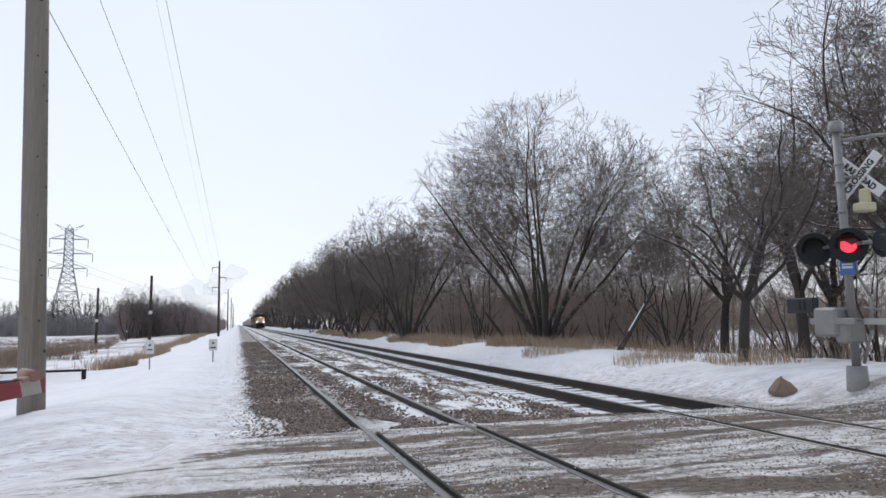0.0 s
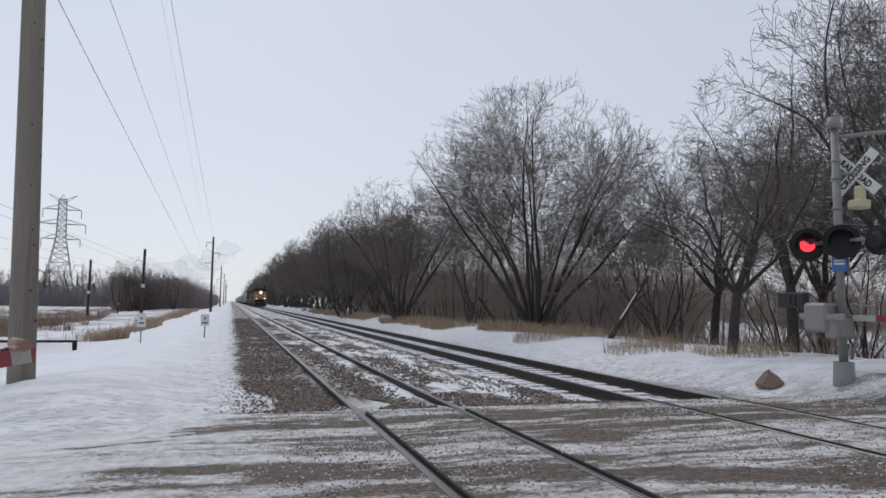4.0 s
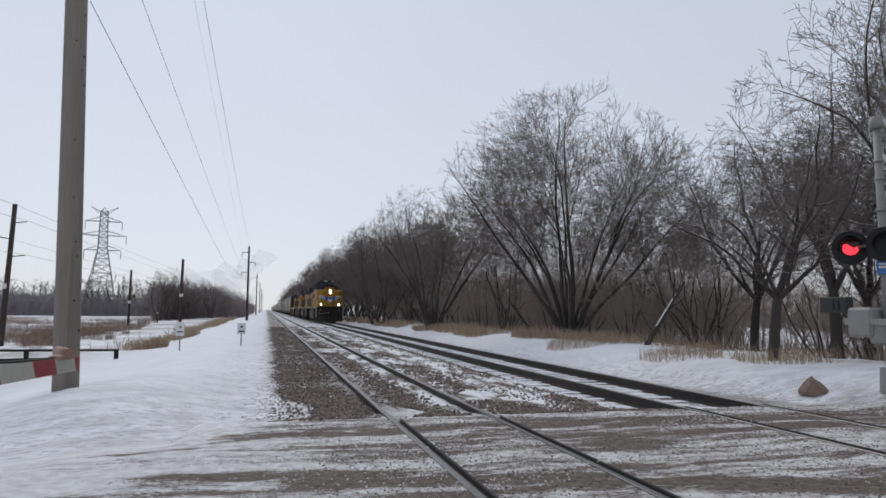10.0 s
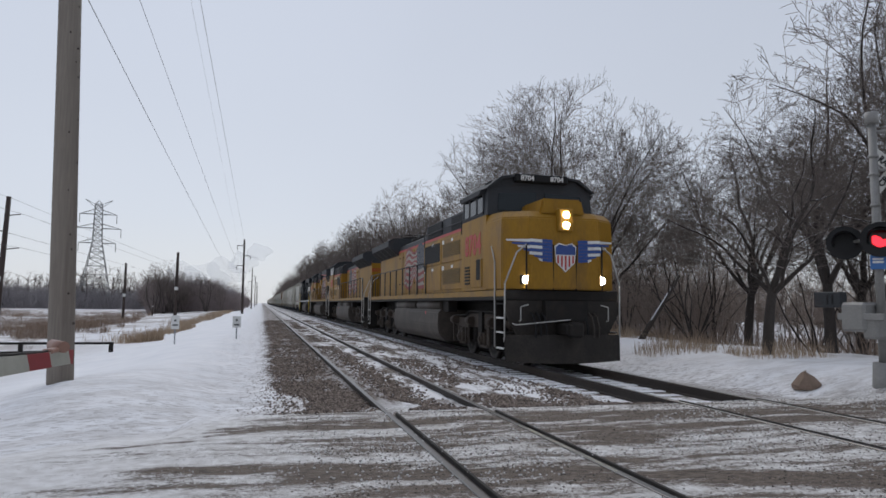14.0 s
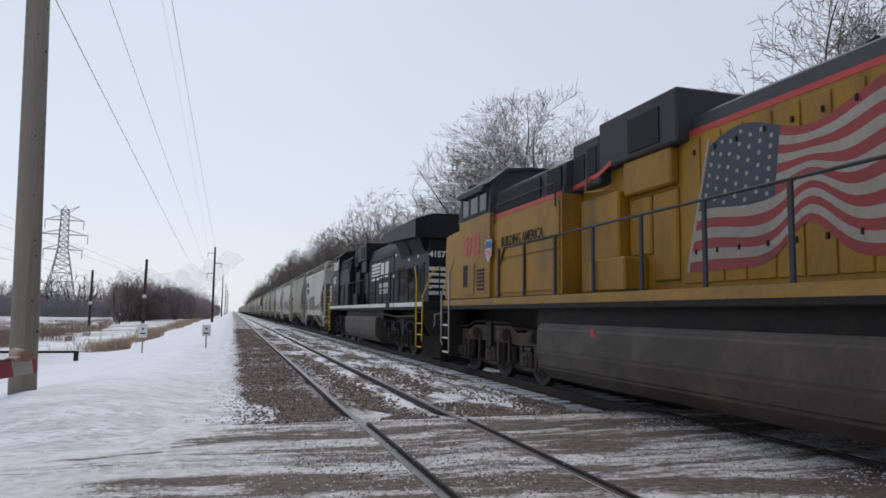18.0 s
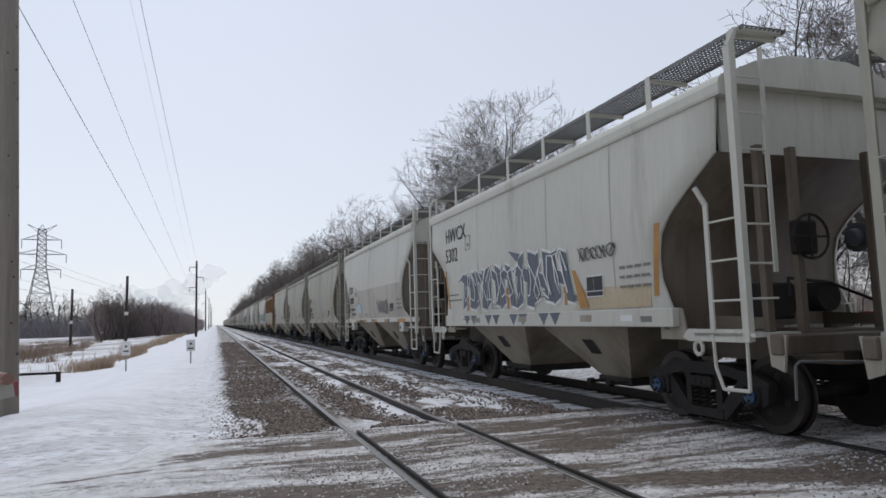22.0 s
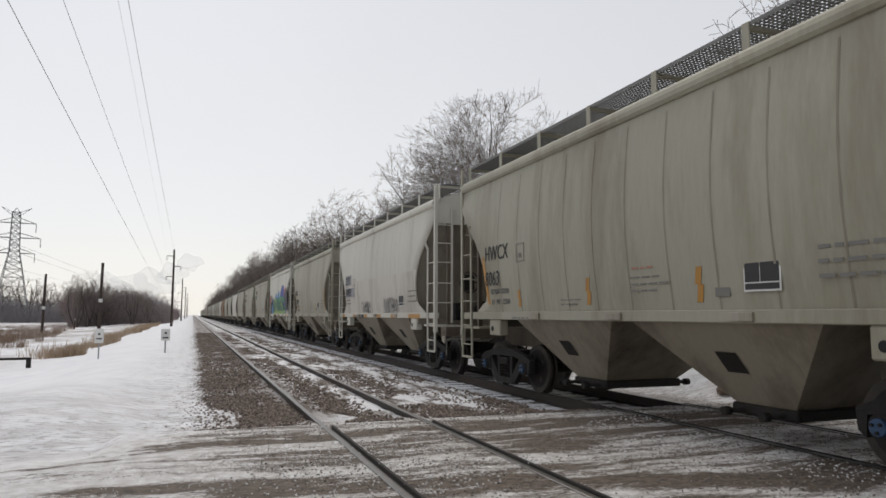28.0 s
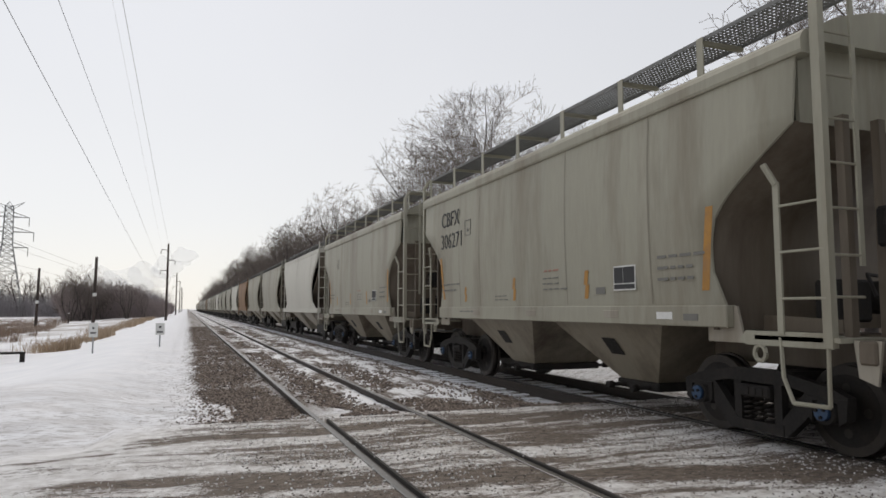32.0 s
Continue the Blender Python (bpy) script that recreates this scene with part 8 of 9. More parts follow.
def grass(name, spots, lo, hi, material, label, thick=0.010):
    v, f = [], []
    for x, y in spots:
        h = rnd.uniform(lo, hi)
        z = height(x, y) - 0.03
        a = rnd.random() * 6.283
        dx, dy = thick * math.cos(a), thick * math.sin(a)
        lx, ly = rnd.gauss(0, 0.22) * h, rnd.gauss(0, 0.22) * h
        b = len(v)
        v += [(x - dx, y - dy, z), (x + dx, y + dy, z), (x + lx * 0.5 + dx * 0.7, y + ly * 0.5 + dy * 0.7, z + h * 0.6), (x + lx * 0.5 - dx * 0.7, y + ly * 0.5 - dy * 0.7, z + h * 0.6), (x + lx * 1.3, y + ly * 1.3, z + h)]
        f += [(b, b + 1, b + 2, b + 3), (b + 3, b + 2, b + 4)]
    return tagged(data_part(name, v, f, material), label, "grass", kind="stuff")


spots = []
while len(spots) < 11000:
    y = 24 + 75 * rnd.random() ** 1.5
    edge = 10.9 + 1.9 * step(34, 24, y) - 0.5 * step(40, 80, y)
    x = edge + abs(rnd.gauss(0, 0.9)) + 0.7 * bumps(0, y, 0.3, 30)
    if bumps(x, y, 0.25, 31) < -0.25 or (y < 27 and rnd.random() < 0.6):
        continue
    spots.append((x, y))
grass("dry_grass", spots, 0.15, 0.6, STRAW, "tan dry grass along the edge of the wood", 0.012)
spots = []
while len(spots) < 3000:
    x, y = rnd.uniform(10.2, 14), rnd.uniform(14, 30)
    if bumps(x, y, 0.4, 33) < 0.12:
        continue
    spots.append((x, y))
grass("weed_stalks", spots, 0.15, 0.5, STRAW, "thin dry stalks standing out of the snow", 0.006)
spots = []
while len(spots) < 6000:
    x, y = rnd.uniform(14, 34), rnd.uniform(14, 60)
    if bumps(x, y, 0.18, 37) < -0.05:
        continue
    spots.append((x, y))
grass("brush", spots, 0.15, 0.75, BROWNWEED, "brown brush standing in the snow behind the trees", 0.012)
spots = []
while len(spots) < 9500:
    y = 42 + 150 * rnd.random() ** 1.4
    x = -5.8 - (y - 42) * 0.012 - abs(rnd.gauss(0, 1.2)) - 1.2 * bumps(0, y, 0.1, 40)
    if bumps(x, y, 0.3, 41) + 0.7 * bumps(x, y, 0.9, 45) < -0.05:
        continue
    spots.append((x, y))
grass("dry_grass", spots, 0.2, 0.8, STRAW, "tan dry grass on the snowy slope beside the line", 0.016)
spots = []
while len(spots) < 30000:
    y = 42 + 170 * rnd.random() ** 1.3
    x = -y * rnd.uniform(0.12, 0.42) - 4
    if bumps(x, y * 0.6, 0.13, 43) + 0.9 * bumps(x, y * 0.5, 0.55, 44) < 0.22:
        continue
    spots.append((x, y))
grass("brush", spots, 0.2, 1.0, BROWNWEED, "brown weeds in the snowy field beside the line", 0.016)
for k in range(44):
    y = rnd.uniform(38, 150)
    plant(BUSH[k % 3], -y * rnd.uniform(0.13, 0.4) - 4, y, rnd.uniform(0.2, 0.5), "low leafless shrub in the snowy field", "shrubs in the field", 1.4, name="shrub")

CLUMP = shade("red_brown_brush", (0.29, 0.24, 0.235), 0.95, 0, 0.3, 0.1, 1.0, 0.0)
# ---- woods beyond the field ----
spots = []
while len(spots) < 5600:
    q = rnd.uniform(-0.66, -0.03)
    y = rnd.uniform(290, 345)
    spots.append((q * y, y, (9.6 + 2.2 * bumps(q * 40, 0, 0.5, 61)) * rnd.uniform(0.45, 1.05)))
brushwood("far_wood", spots, 0.17, "dense grey-brown leafless wood beyond the snowy field, paled by painted-in haze", FARWOOD)
for k in range(40):
    q = -0.64 + 0.54 * (k + rnd.random()) / 40
    y = rnd.uniform(300, 350)
    plant(FARW[k % 3], q * y, y, rnd.uniform(1.3, 1.75), "bare tree rising out of the far wood", "wood beyond the field", 1.2)
spots = []
while len(spots) < 3000:
    q = -0.150 + 0.125 * rnd.random() ** 1.2
    y = rnd.uniform(195, 250)
    top = 0.034 if q < -0.095 else 0.030 if q < -0.06 else 0.014
    spots.append((q * y, y, (top * y + 2.8) * (1 + 0.25 * bumps(q * 200, 0, 0.4, 62)) * rnd.uniform(0.45, 1.0)))
brushwood("clump_brush", spots, 0.075, "dense brown brush round the clump of trees", CLUMP)
# low brush dwindling towards the end of the line
spots = []
while len(spots) < 1500:
    u = rnd.random()
    y = rnd.uniform(330, 470)
    x = -(0.062 - 0.044 * u) * y
    spots.append((x, y, ((0.016 - 0.010 * u) * y + 3.0) * rnd.uniform(0.5, 1.0)))
brushwood("far_brush", spots, 0.14, "low brown brush dwindling along the line", CLUMP)
for k in range(30):
    q = -0.146 + 0.10 * (k + rnd.random()) / 30
    y = rnd.uniform(190, 250)
    top = 0.044 if q < -0.1 else 0.036 if q < -0.06 else 0.02
    plant(FARW[k % 3] if k % 2 else LOW[k % 3], q * y, y, (top * y + 2.8) / 10 * rnd.uniform(0.7, 1.05), "bare tree in a clump beside the poles", "clump of trees", 1.0)
plant(MID[1], -0.1285 * 190, 190, 1.45, "tall bare tree above the clump", "clump of trees")

# ---- utility poles and wires ----
POLEWOOD = shade("weathered_pole_wood", (0.235, 0.205, 0.175), 0.85, 0, 0.25, 1.2, 30, 0.5, stretch=(1, 1, 0.06), dirt=(0.13, 0.105, 0.09), dirt_amount=0.5, dirt_scale=3)
DARKWOOD = shade("dark_pole_wood", (0.055, 0.04, 0.035), 0.85, 0, 0.3, 2, 30, 0.4, stretch=(1, 1, 0.1))
CABLE = shade("cable", (0.17, 0.17, 0.18), 0.6)
GALV = shade("galvanised_steel", (0.30, 0.31, 0.32), 0.55, 0.5, 0.2, 2, 30, 0.1)
big_pole = thing("utility_pole", pose(-3.48, 13.9, 0), "thick weathered grey wooden utility pole standing in snow", "utility pole")
bm = bmesh.new()
bar(bm, (0.0, 0, -0.7), (-0.34, 0.0, 12.4), 0.226, 0.170, 24)
part("shaft", bm, POLEWOOD, big_pole)
for k in range(26):
    bm = bmesh.new()
    a = rnd.uniform(3.4, 6.0)
    z = 0.8 + k * 0.27
    r_ = 0.21 - 0.0036 * z
    x = -0.026 * z
    bar(bm, (x + (r_ - 0.01) * math.cos(a), (r_ - 0.01) * math.sin(a), z), (x + (r_ + 0.006) * math.cos(a), (r_ + 0.006) * math.sin(a), z), rnd.uniform(0.012, 0.028), sides=8)
    part("knot", bm, DARKWOOD, big_pole)
for x, z in ((-0.45, 11.5), (-0.6, 9.2)):
    bm = bmesh.new()
    box(bm, x - 1.1, 0.16, z, x + 1.6, 0.28, z + 0.12, 0.01)
    part("crossarm", bm, POLEWOOD, big_pole)
POLES = [(-3.2, 121.0, 12.2), (-3.3, 230.0, 12.8), (-3.4, 345.0, 14.0), (-3.6, 470.0, 15.0), (-4.0, 620.0, 16.0)]
base_pole = None
for x, y, top in POLES:
    t = thing("utility_pole", pose(x, y, height(x, y)), "dark wooden utility pole with three side arms", "utility pole", "line of utility poles")
    h = top - height(x, y)
    bm = bmesh.new()
    bar(bm, (0, 0, -0.4), (0, 0, h), 0.22, 0.15, 10)
    part("shaft", bm, DARKWOOD, t)
    for s, dz in ((-1, 1.05), (1, 2.75), (-1, 4.45)):
        bm = bmesh.new()
        bar(bm, (0, 0, h - dz), (s * 1.15, 0, h - dz), 0.06, 0.05, 8)
        part("arm", bm, DARKWOOD, t)
        bm = bmesh.new()
        for q in range(4):
            bar(bm, (s * 1.1, 0, h - dz - 0.15 - 0.16 * q), (s * 1.1, 0, h - dz - 0.24 - 0.16 * q), 0.1, 0.06, 8)
        part("insulator", bm, DARKWOOD, t)
WIRES = (((-3.6, -95, 8.6), (-3.8, 13.9, 8.0), (-4.1, 121, 4.2)), ((-3.9, -95, 11.9), (-4.0, 13.9, 11.3), (-4.15, 121, 7.9)), ((-1.4, -95, 11.9), (-2.2, 13.9, 11.5), (-3.15, 121, 12.0)), ((-1.8, -95, 12.5), (-2.55, 13.9, 12.1), (-4.1, 121, 11.1)))
for k, spans in enumerate(WIRES):
    pts = []
    for a, b in zip(spans, spans[1:]):
        for i in range(16):
            u = i / 16
            p = Vector(a).lerp(Vector(b), u)
            p.z -= 0.9 * 4 * u * (1 - u) * (0.25 if b[1] > 100 else 1)
            pts.append(p)
    pts.append(Vector(spans[-1]))
    last = pts[-1]
    for (x, y, top), (x0, y0, top0) in zip(POLES[1:], POLES):
        for i in range(1, 7):
            u = i / 6
            p = last + Vector((x - x0, y - y0, top - top0)) * u
            p.z -= 0.8 * 4 * u * (1 - u)
            pts.append(p)
        last = pts[-1]
    w_ = Wood()
    w_.limb(pts, [0.009 if k < 3 else 0.004] * len(pts), 5)
    ob = data_part("overhead_wire", [tuple(p) for p in w_.v], w_.f, CABLE)
    tagged(ob, "thin dark overhead wire strung between utility poles", "wire", "overhead wires")
# old signal posts and a second pole line in the field
for x, y, h, r_ in ((-18.9, 105, 8.2, 0.19), (-12.6, 110, 9.9, 0.24), (-21.5, 150, 4.4, 0.12)):
    z = height(x, y)
    t = thing("wooden_post", pose(x, y, z), "dark bare wooden post standing in the snowy field", "post", "old posts")
    bm = bmesh.new()
    bar(bm, (0, 0, -0.4), (0.1, 0, h), r_, r_ * 0.8, 10)
    part("shaft", bm, DARKWOOD, t)
    bm = bmesh.new()
    bar(bm, (0.04, 0, h * 0.42), (0.05, 0, h * 0.47), r_ * 1.06, sides=10)
    part("band", bm, WHITE, t, "pale metal band")
t = thing("utility_pole", pose(-17.2, 52.0, height(-17.2, 52)), "dark wooden utility pole with short side arms in the field", "utility pole")
hp = 8.5 - height(-17.2, 52)
bm = bmesh.new()
bar(bm, (0, 0, -0.4), (0.35, 0, hp), 0.2, 0.15, 12)
part("shaft", bm, DARKWOOD, t)
for s, dz in ((1, 1.3), (-1, 2.4), (1, 3.6)):
    bm = bmesh.new()
    bar(bm, (0.3, 0, hp - dz), (0.3 + s * 0.85, 0, hp - dz + 0.12), 0.035, sides=8)
    part("arm", bm, DARKWOOD, t)
bm = bmesh.new()
bar(bm, (0.08, 0, 3.85), (0.10, 0, 4.2), 0.205, sides=12)
part("band", bm, WHITE, t, "pale metal band")
for k, (dx, dz) in enumerate(((0.1, 0.05), (1.1, 1.2), (-0.5, 2.3), (1.1, 3.5))):
    a = Vector((-17.2 + 0.3 + dx, 52, 8.5 - dz))
    pts = []
    for i in range(25):
        u = i / 24
        p = a.lerp(Vector((-13.0 + dx, 330, 10 - dz)), u)
        p.z -= 3.0 * u * (1 - u)
        pts.append(p)
    back = [a.lerp(Vector((-23 + dx, -40, 7.5 - dz)), i / 8) for i in range(8, 0, -1)]
    w_ = Wood()
    w_.limb(back + pts, [0.012] * (len(pts) + 8), 4)
    tagged(data_part("overhead_wire", [tuple(p) for p in w_.v], w_.f, CABLE), "thin wire strung over the snowy field", "wire", "field wires")

# ---- lattice tower ----
TY, TX = 312.0, -67.4
tz = height(TX, TY)
tower = thing("transmission_tower", pose(TX, TY, tz, 0, 0, 8), "grey steel lattice transmission tower beyond the field", "transmission tower")
TH = 1.48 + 0.1362 * TY - tz


def half_at(z):
    u = z / TH
    return 6.6 - (6.6 - 1.75) * min(1, u / 0.62) if u < 0.62 else 1.75 - 0.4 * (u - 0.62) / 0.38


levels = [0, 0.12, 0.22, 0.31, 0.39, 0.46, 0.52, 0.57, 0.62, 0.67, 0.72, 0.77, 0.82, 0.87, 0.92, 0.96]
for sx, sy in ((-1, -1), (1, -1), (1, 1), (-1, 1)):
    bm = bmesh.new()
    bm.free()
    w = Wood()
    w.limb([Vector((sx * half_at(a * TH), sy * half_at(a * TH), a * TH)) for a in levels], [0.17] * len(levels), 4)
    leg = new("leg", w.mesh(GALV))
    leg.parent = tower
for k in range(4):
    bm = bmesh.new()
    ca = [(-1, -1), (1, -1), (1, 1), (-1, 1)]
    (ax, ay), (bx, by) = ca[k], ca[(k + 1) % 4]
    for a, b in zip(levels, levels[1:]):
        ha, hb = half_at(a * TH), half_at(b * TH)
        bar(bm, (ax * ha, ay * ha, a * TH), (bx * hb, by * hb, b * TH), 0.085, sides=4)
        bar(bm, (bx * ha, by * ha, a * TH), (ax * hb, ay * hb, b * TH), 0.085, sides=4)
        bar(bm, (ax * hb, ay * hb, b * TH), (bx * hb, by * hb, b * TH), 0.085, sides=4)
    part("bracing", bm, GALV, tower)
for zf, half in ((0.865, 7.0), (0.735, 8.8), (0.60, 7.0)):
    for s in (-1, 1):
        bm = bmesh.new()
        z = zf * TH
        tip = Vector((s * half, 0, z))
        for sy in (-1, 1):
            bar(bm, (s * half_at(z), sy * half_at(z), z), tip, 0.12, sides=4)
            bar(bm, (s * half_at(z), sy * half_at(z), z + 1.9), tip, 0.08, sides=4)
        part("crossarm", bm, GALV, tower)
        bm = bmesh.new()
        bar(bm, tip, tip - Vector((0, 0, 3.6)), 0.16, sides=6)
        part("insulator", bm, GALV, tower)
for s in (-1, 1):
    bm = bmesh.new()
    for q in (-1, 1):
        bar(bm, (q * 1.3, 0, 0.93 * TH), (s * 5.2, 0, TH), 0.10, sides=4)
        bar(bm, (s * 1.3, q * 1.3, 0.95 * TH), (0, 0, TH), 0.10, sides=4)
    part("peak", bm, GALV, tower)

# ---- steam from a far chimney ----
STEAM = shade("steam", (0.80, 0.83, 0.89), 1.0, 0, 0.03, 0.02, 0.1, 0.0, spec=0.0)
STEAM.node_tree.nodes["Principled BSDF"].inputs["Alpha"].default_value = 0.10
for k in range(5):
    u = k / 4
    t = bmesh.new()
    bmesh.ops.create_icosphere(t, subdivisions=3, radius=1)
    r_ = 40 - 20 * u
    for v in t.verts:
        v.co *= r_ * (1.1 + 0.8 * noise.noise(v.co * 1.0 + Vector((k * 3, 0, 0))) + 0.2 * noise.noise(v.co * 2.4))
        v.co.z *= 0.75
    for f in t.faces:
        f.smooth = True
    ob = part("steam_puff", t, STEAM)
    ob.location = (-150 + 140 * u + rnd.uniform(-6, 6), 1500 + 14 * k, 46 + 70 * u * u + rnd.uniform(-5, 5))
    tagged(ob, "puff of pale grey steam low in the sky", "steam", "steam plume")

# ---- signs, barrier pipe, rock, gate arm ----
for x, y, z0, w_, z1, z2 in ((-3.85, 33.9, -0.5, 0.36, 0.22, 0.86), (-1.08, 32.7, -0.2, 0.37, 0.34, 0.85)):
    z0 = height(x, y)
    t = thing("track_sign", pose(x, y, z0), "small white sign on a thin post beside the track", "sign", "signs by the line")
    bm = bmesh.new()
    box(bm, -0.03, -0.02, -0.3, 0.03, 0.02, z2 - z0, 0.005)
    part("post", bm, GALV, t)
    bm = bmesh.new()
    box(bm, -w_ / 2, -0.035, z1 - z0, w_ / 2, -0.025, z2 - z0, 0.003)
    s_ = part("panel", bm, WHITE, t, "white sign panel")
    bm = bmesh.new()
    mid_z = (z1 + z2) / 2 - z0
    bar(bm, (0, -0.036, mid_z + 0.08), (0, -0.044, mid_z + 0.08), 0.05, sides=16)
    part("emblem", bm, INK, s_)
    bm = bmesh.new()
    box(bm, -w_ * 0.32, -0.044, mid_z - 0.16, w_ * 0.32, -0.036, mid_z - 0.10)
    part("text_bar", bm, INK, s_)
t = thing("pipe_barrier", pose(-6.6, 34, height(-6.6, 34)), "low dark pipe barrier half buried in snow", "barrier")
zb = -0.42 - height(-6.6, 34)
bm = bmesh.new()
bar(bm, (0.15, 0, zb), (-9.5, 0, zb + 0.02), 0.055, sides=8)
part("rail", bm, GRIME, t)
bm = bmesh.new()
bar(bm, (-2.4, 0.02, zb - 0.36), (-6.0, 0.02, zb - 0.42), 0.05, sides=8)
part("rail", bm, GRIME, t)
for x in (0.05, -2.4, -3.6, -5.2, -9.3):
    bm = bmesh.new()
    box(bm, x - 0.09, -0.06, -0.5, x + 0.09, 0.06, zb + 0.03, 0.01)
    part("post", bm, GRIME, t)
ROCK = shade("tan_brown_rock", (0.23, 0.165, 0.125), 0.9, 0, 0.3, 6, 40, 0.6, snow=0.12)
rng = random.Random(31)
bm = bmesh.new()
bmesh.ops.create_icosphere(bm, subdivisions=2, radius=1.0)
for v in bm.verts:
    # a leaning wedge: steep towards the crossing, long and low behind
    up_ = max(0.0, v.co.z)
    v.co = Vector((v.co.x * 0.25 * (1.08 - 0.85 * up_) - 0.04 * up_, v.co.y * 0.24 * (1.05 - 0.7 * up_), v.co.z * (0.27 if v.co.z > 0 else 0.15)))
    v.co += Vector([rng.uniform(-0.028, 0.028) for _ in range(3)])
bmesh.ops.triangulate(bm, faces=bm.faces)
rock = part("rock", bm, ROCK)
rock.location = (10.17, 11.05, height(10.17, 11.05) + 0.06)
tagged(rock, "brown angular rock lying in the snow", "rock")

GATERED = shade("faded_red_band", (0.25, 0.022, 0.03), 0.5, 0, 0.15, 4, 30, 0.0)
GATEWHITE = shade("dull_white_band", (0.38, 0.38, 0.33), 0.55, 0, 0.12, 4, 30, 0.0)
t = thing("gate_arm", pose(-1.25, -1.8, 0.0), "lowered striped crossing gate arm in front of the pole", "gate arm")


def arm_z(v):
    return 1.352 - 0.036 * v


ends = [6.98, 6.85, 6.42, 6.01, 5.50] + [5.09 - 0.41 * k for k in range(12)]
for k, (b, a) in enumerate(zip(ends, ends[1:])):
    bm = bmesh.new()
    p = 0.0 if k == 0 else 0.07
    slab(bm, [(a + 0.07, arm_z(a) - 0.048), (b + p, arm_z(b) - 0.048), (b, arm_z(b) + 0.048), (a, arm_z(a) + 0.048)], -0.02, 0.02)
    part("band", bm, GATEWHITE if (k % 2) else GATERED, t)
bm = bmesh.new()
bar(bm, (0, 0.0, -0.4), (0, 0.0, 1.6), 0.09, sides=12)
part("mast", bm, GALV, t)
LAMPGLASS = shade("faded_lamp_glass", (0.30, 0.17, 0.13), 0.4, 0, 0.15, 6, 30, 0.0)
bm = bmesh.new()
box(bm, -0.03, 6.45, arm_z(6.7) + 0.046, 0.03, 6.62, arm_z(6.7) + 0.075, 0.008)
bar(bm, (-0.05, 6.74, arm_z(6.7) + 0.085), (0.05, 6.62, arm_z(6.7) + 0.075), 0.036, sides=14)
part("arm_light", bm, LAMPGLASS, t, "small unlit lamp on the arm")
bm = bmesh.new()
pipe(bm, [(0, 6.6, arm_z(6.6) + 0.06), (0, 6.3, arm_z(6.3) + 0.05), (0, 5.6, arm_z(5.6) + 0.06), (0, 3.0, arm_z(3.0) + 0.055)], 0.008, 6)
part("lamp_cable", bm, GRIME, t)

# ---- crossing signal ----
MASTPAINT = shade("aluminium_paint", (0.27, 0.265, 0.255), 0.55, 0.25, 0.18, 2, 30, 0.05, dirt=(0.15, 0.15, 0.145), dirt_amount=0.3)
BLACKPAINT = shade("flat_black_paint", (0.012, 0.012, 0.013), 0.7, 0, 0.2, 4, 30, 0.05)
CREAM = shade("cream_plastic", (0.55, 0.50, 0.33), 0.6, 0, 0.1, 4, 30, 0.05)
REDLIT = shade("lit_red_lens", (1.0, 0.02, 0.035), 0.3, 0, 0.0, 1, 1, 0.0, glow=2.6)
REDGLASS = shade("dark_red_glass", (0.10, 0.004, 0.006), 0.15, 0, 0.1, 6, 30, 0.0)
SIGNBLUE = shade("blue_sign_paint", (0.05, 0.16, 0.42), 0.5, 0, 0.1, 4, 30, 0.0)
MX, MY = 10.72, 9.88
mz = 0.28
signal = thing("crossing_signal", pose(MX, MY, mz), "grey crossing signal mast with crossbuck, flashing red lamps and gate machine", "crossing signal")
bm = bmesh.new()
bar(bm, (0.05, 0, -0.5), (0.05, 0, 0.25), 0.20, 0.17, 8)
part("base", bm, MASTPAINT, signal)
bm = bmesh.new()
bar(bm, (0.05, 0, 0.2), (0, 0, 4.62), 0.075, 0.07, 14)
part("mast", bm, MASTPAINT, signal)
for z in (3.95, 3.62, 3.05):
    bm = bmesh.new()
    bar(bm, (0.01, 0, z), (0.01, 0, z + 0.05), 0.09, sides=14)
    part("collar", bm, MASTPAINT, signal)
bm = bmesh.new()
bar(bm, (0, 0, 4.58), (0, 0, 4.80), 0.12, 0.11, 14)
part("cap", bm, MASTPAINT, signal)
toward = Matrix.Rotation(radians(-47.3), 4, "Z")     # local -y looks back at the road


def blade(tilt, text, y_off):
    bm = bmesh.new()
    box(bm, -0.52, -0.012, -0.10, 0.52, 0.012, 0.10, 0.004)
    b = part("crossbuck_blade", bm, WHITE, signal, "white crossbuck blade with black lettering")
    b.matrix_local = Matrix.Translation((0.26, -0.20, 3.72)) @ Matrix.Rotation(radians(-78), 4, "Z") @ Matrix.Translation((0, y_off, 0)) @ Matrix.Rotation(radians(tilt), 4, "Y")
    letters(text, 0.165, INK, b, Matrix.Translation((0, -0.0135, -0.058)) @ Euler((math.pi / 2, 0, 0)).to_matrix().to_4x4(), "lettering", 0.006, 0.92, "CENTER")


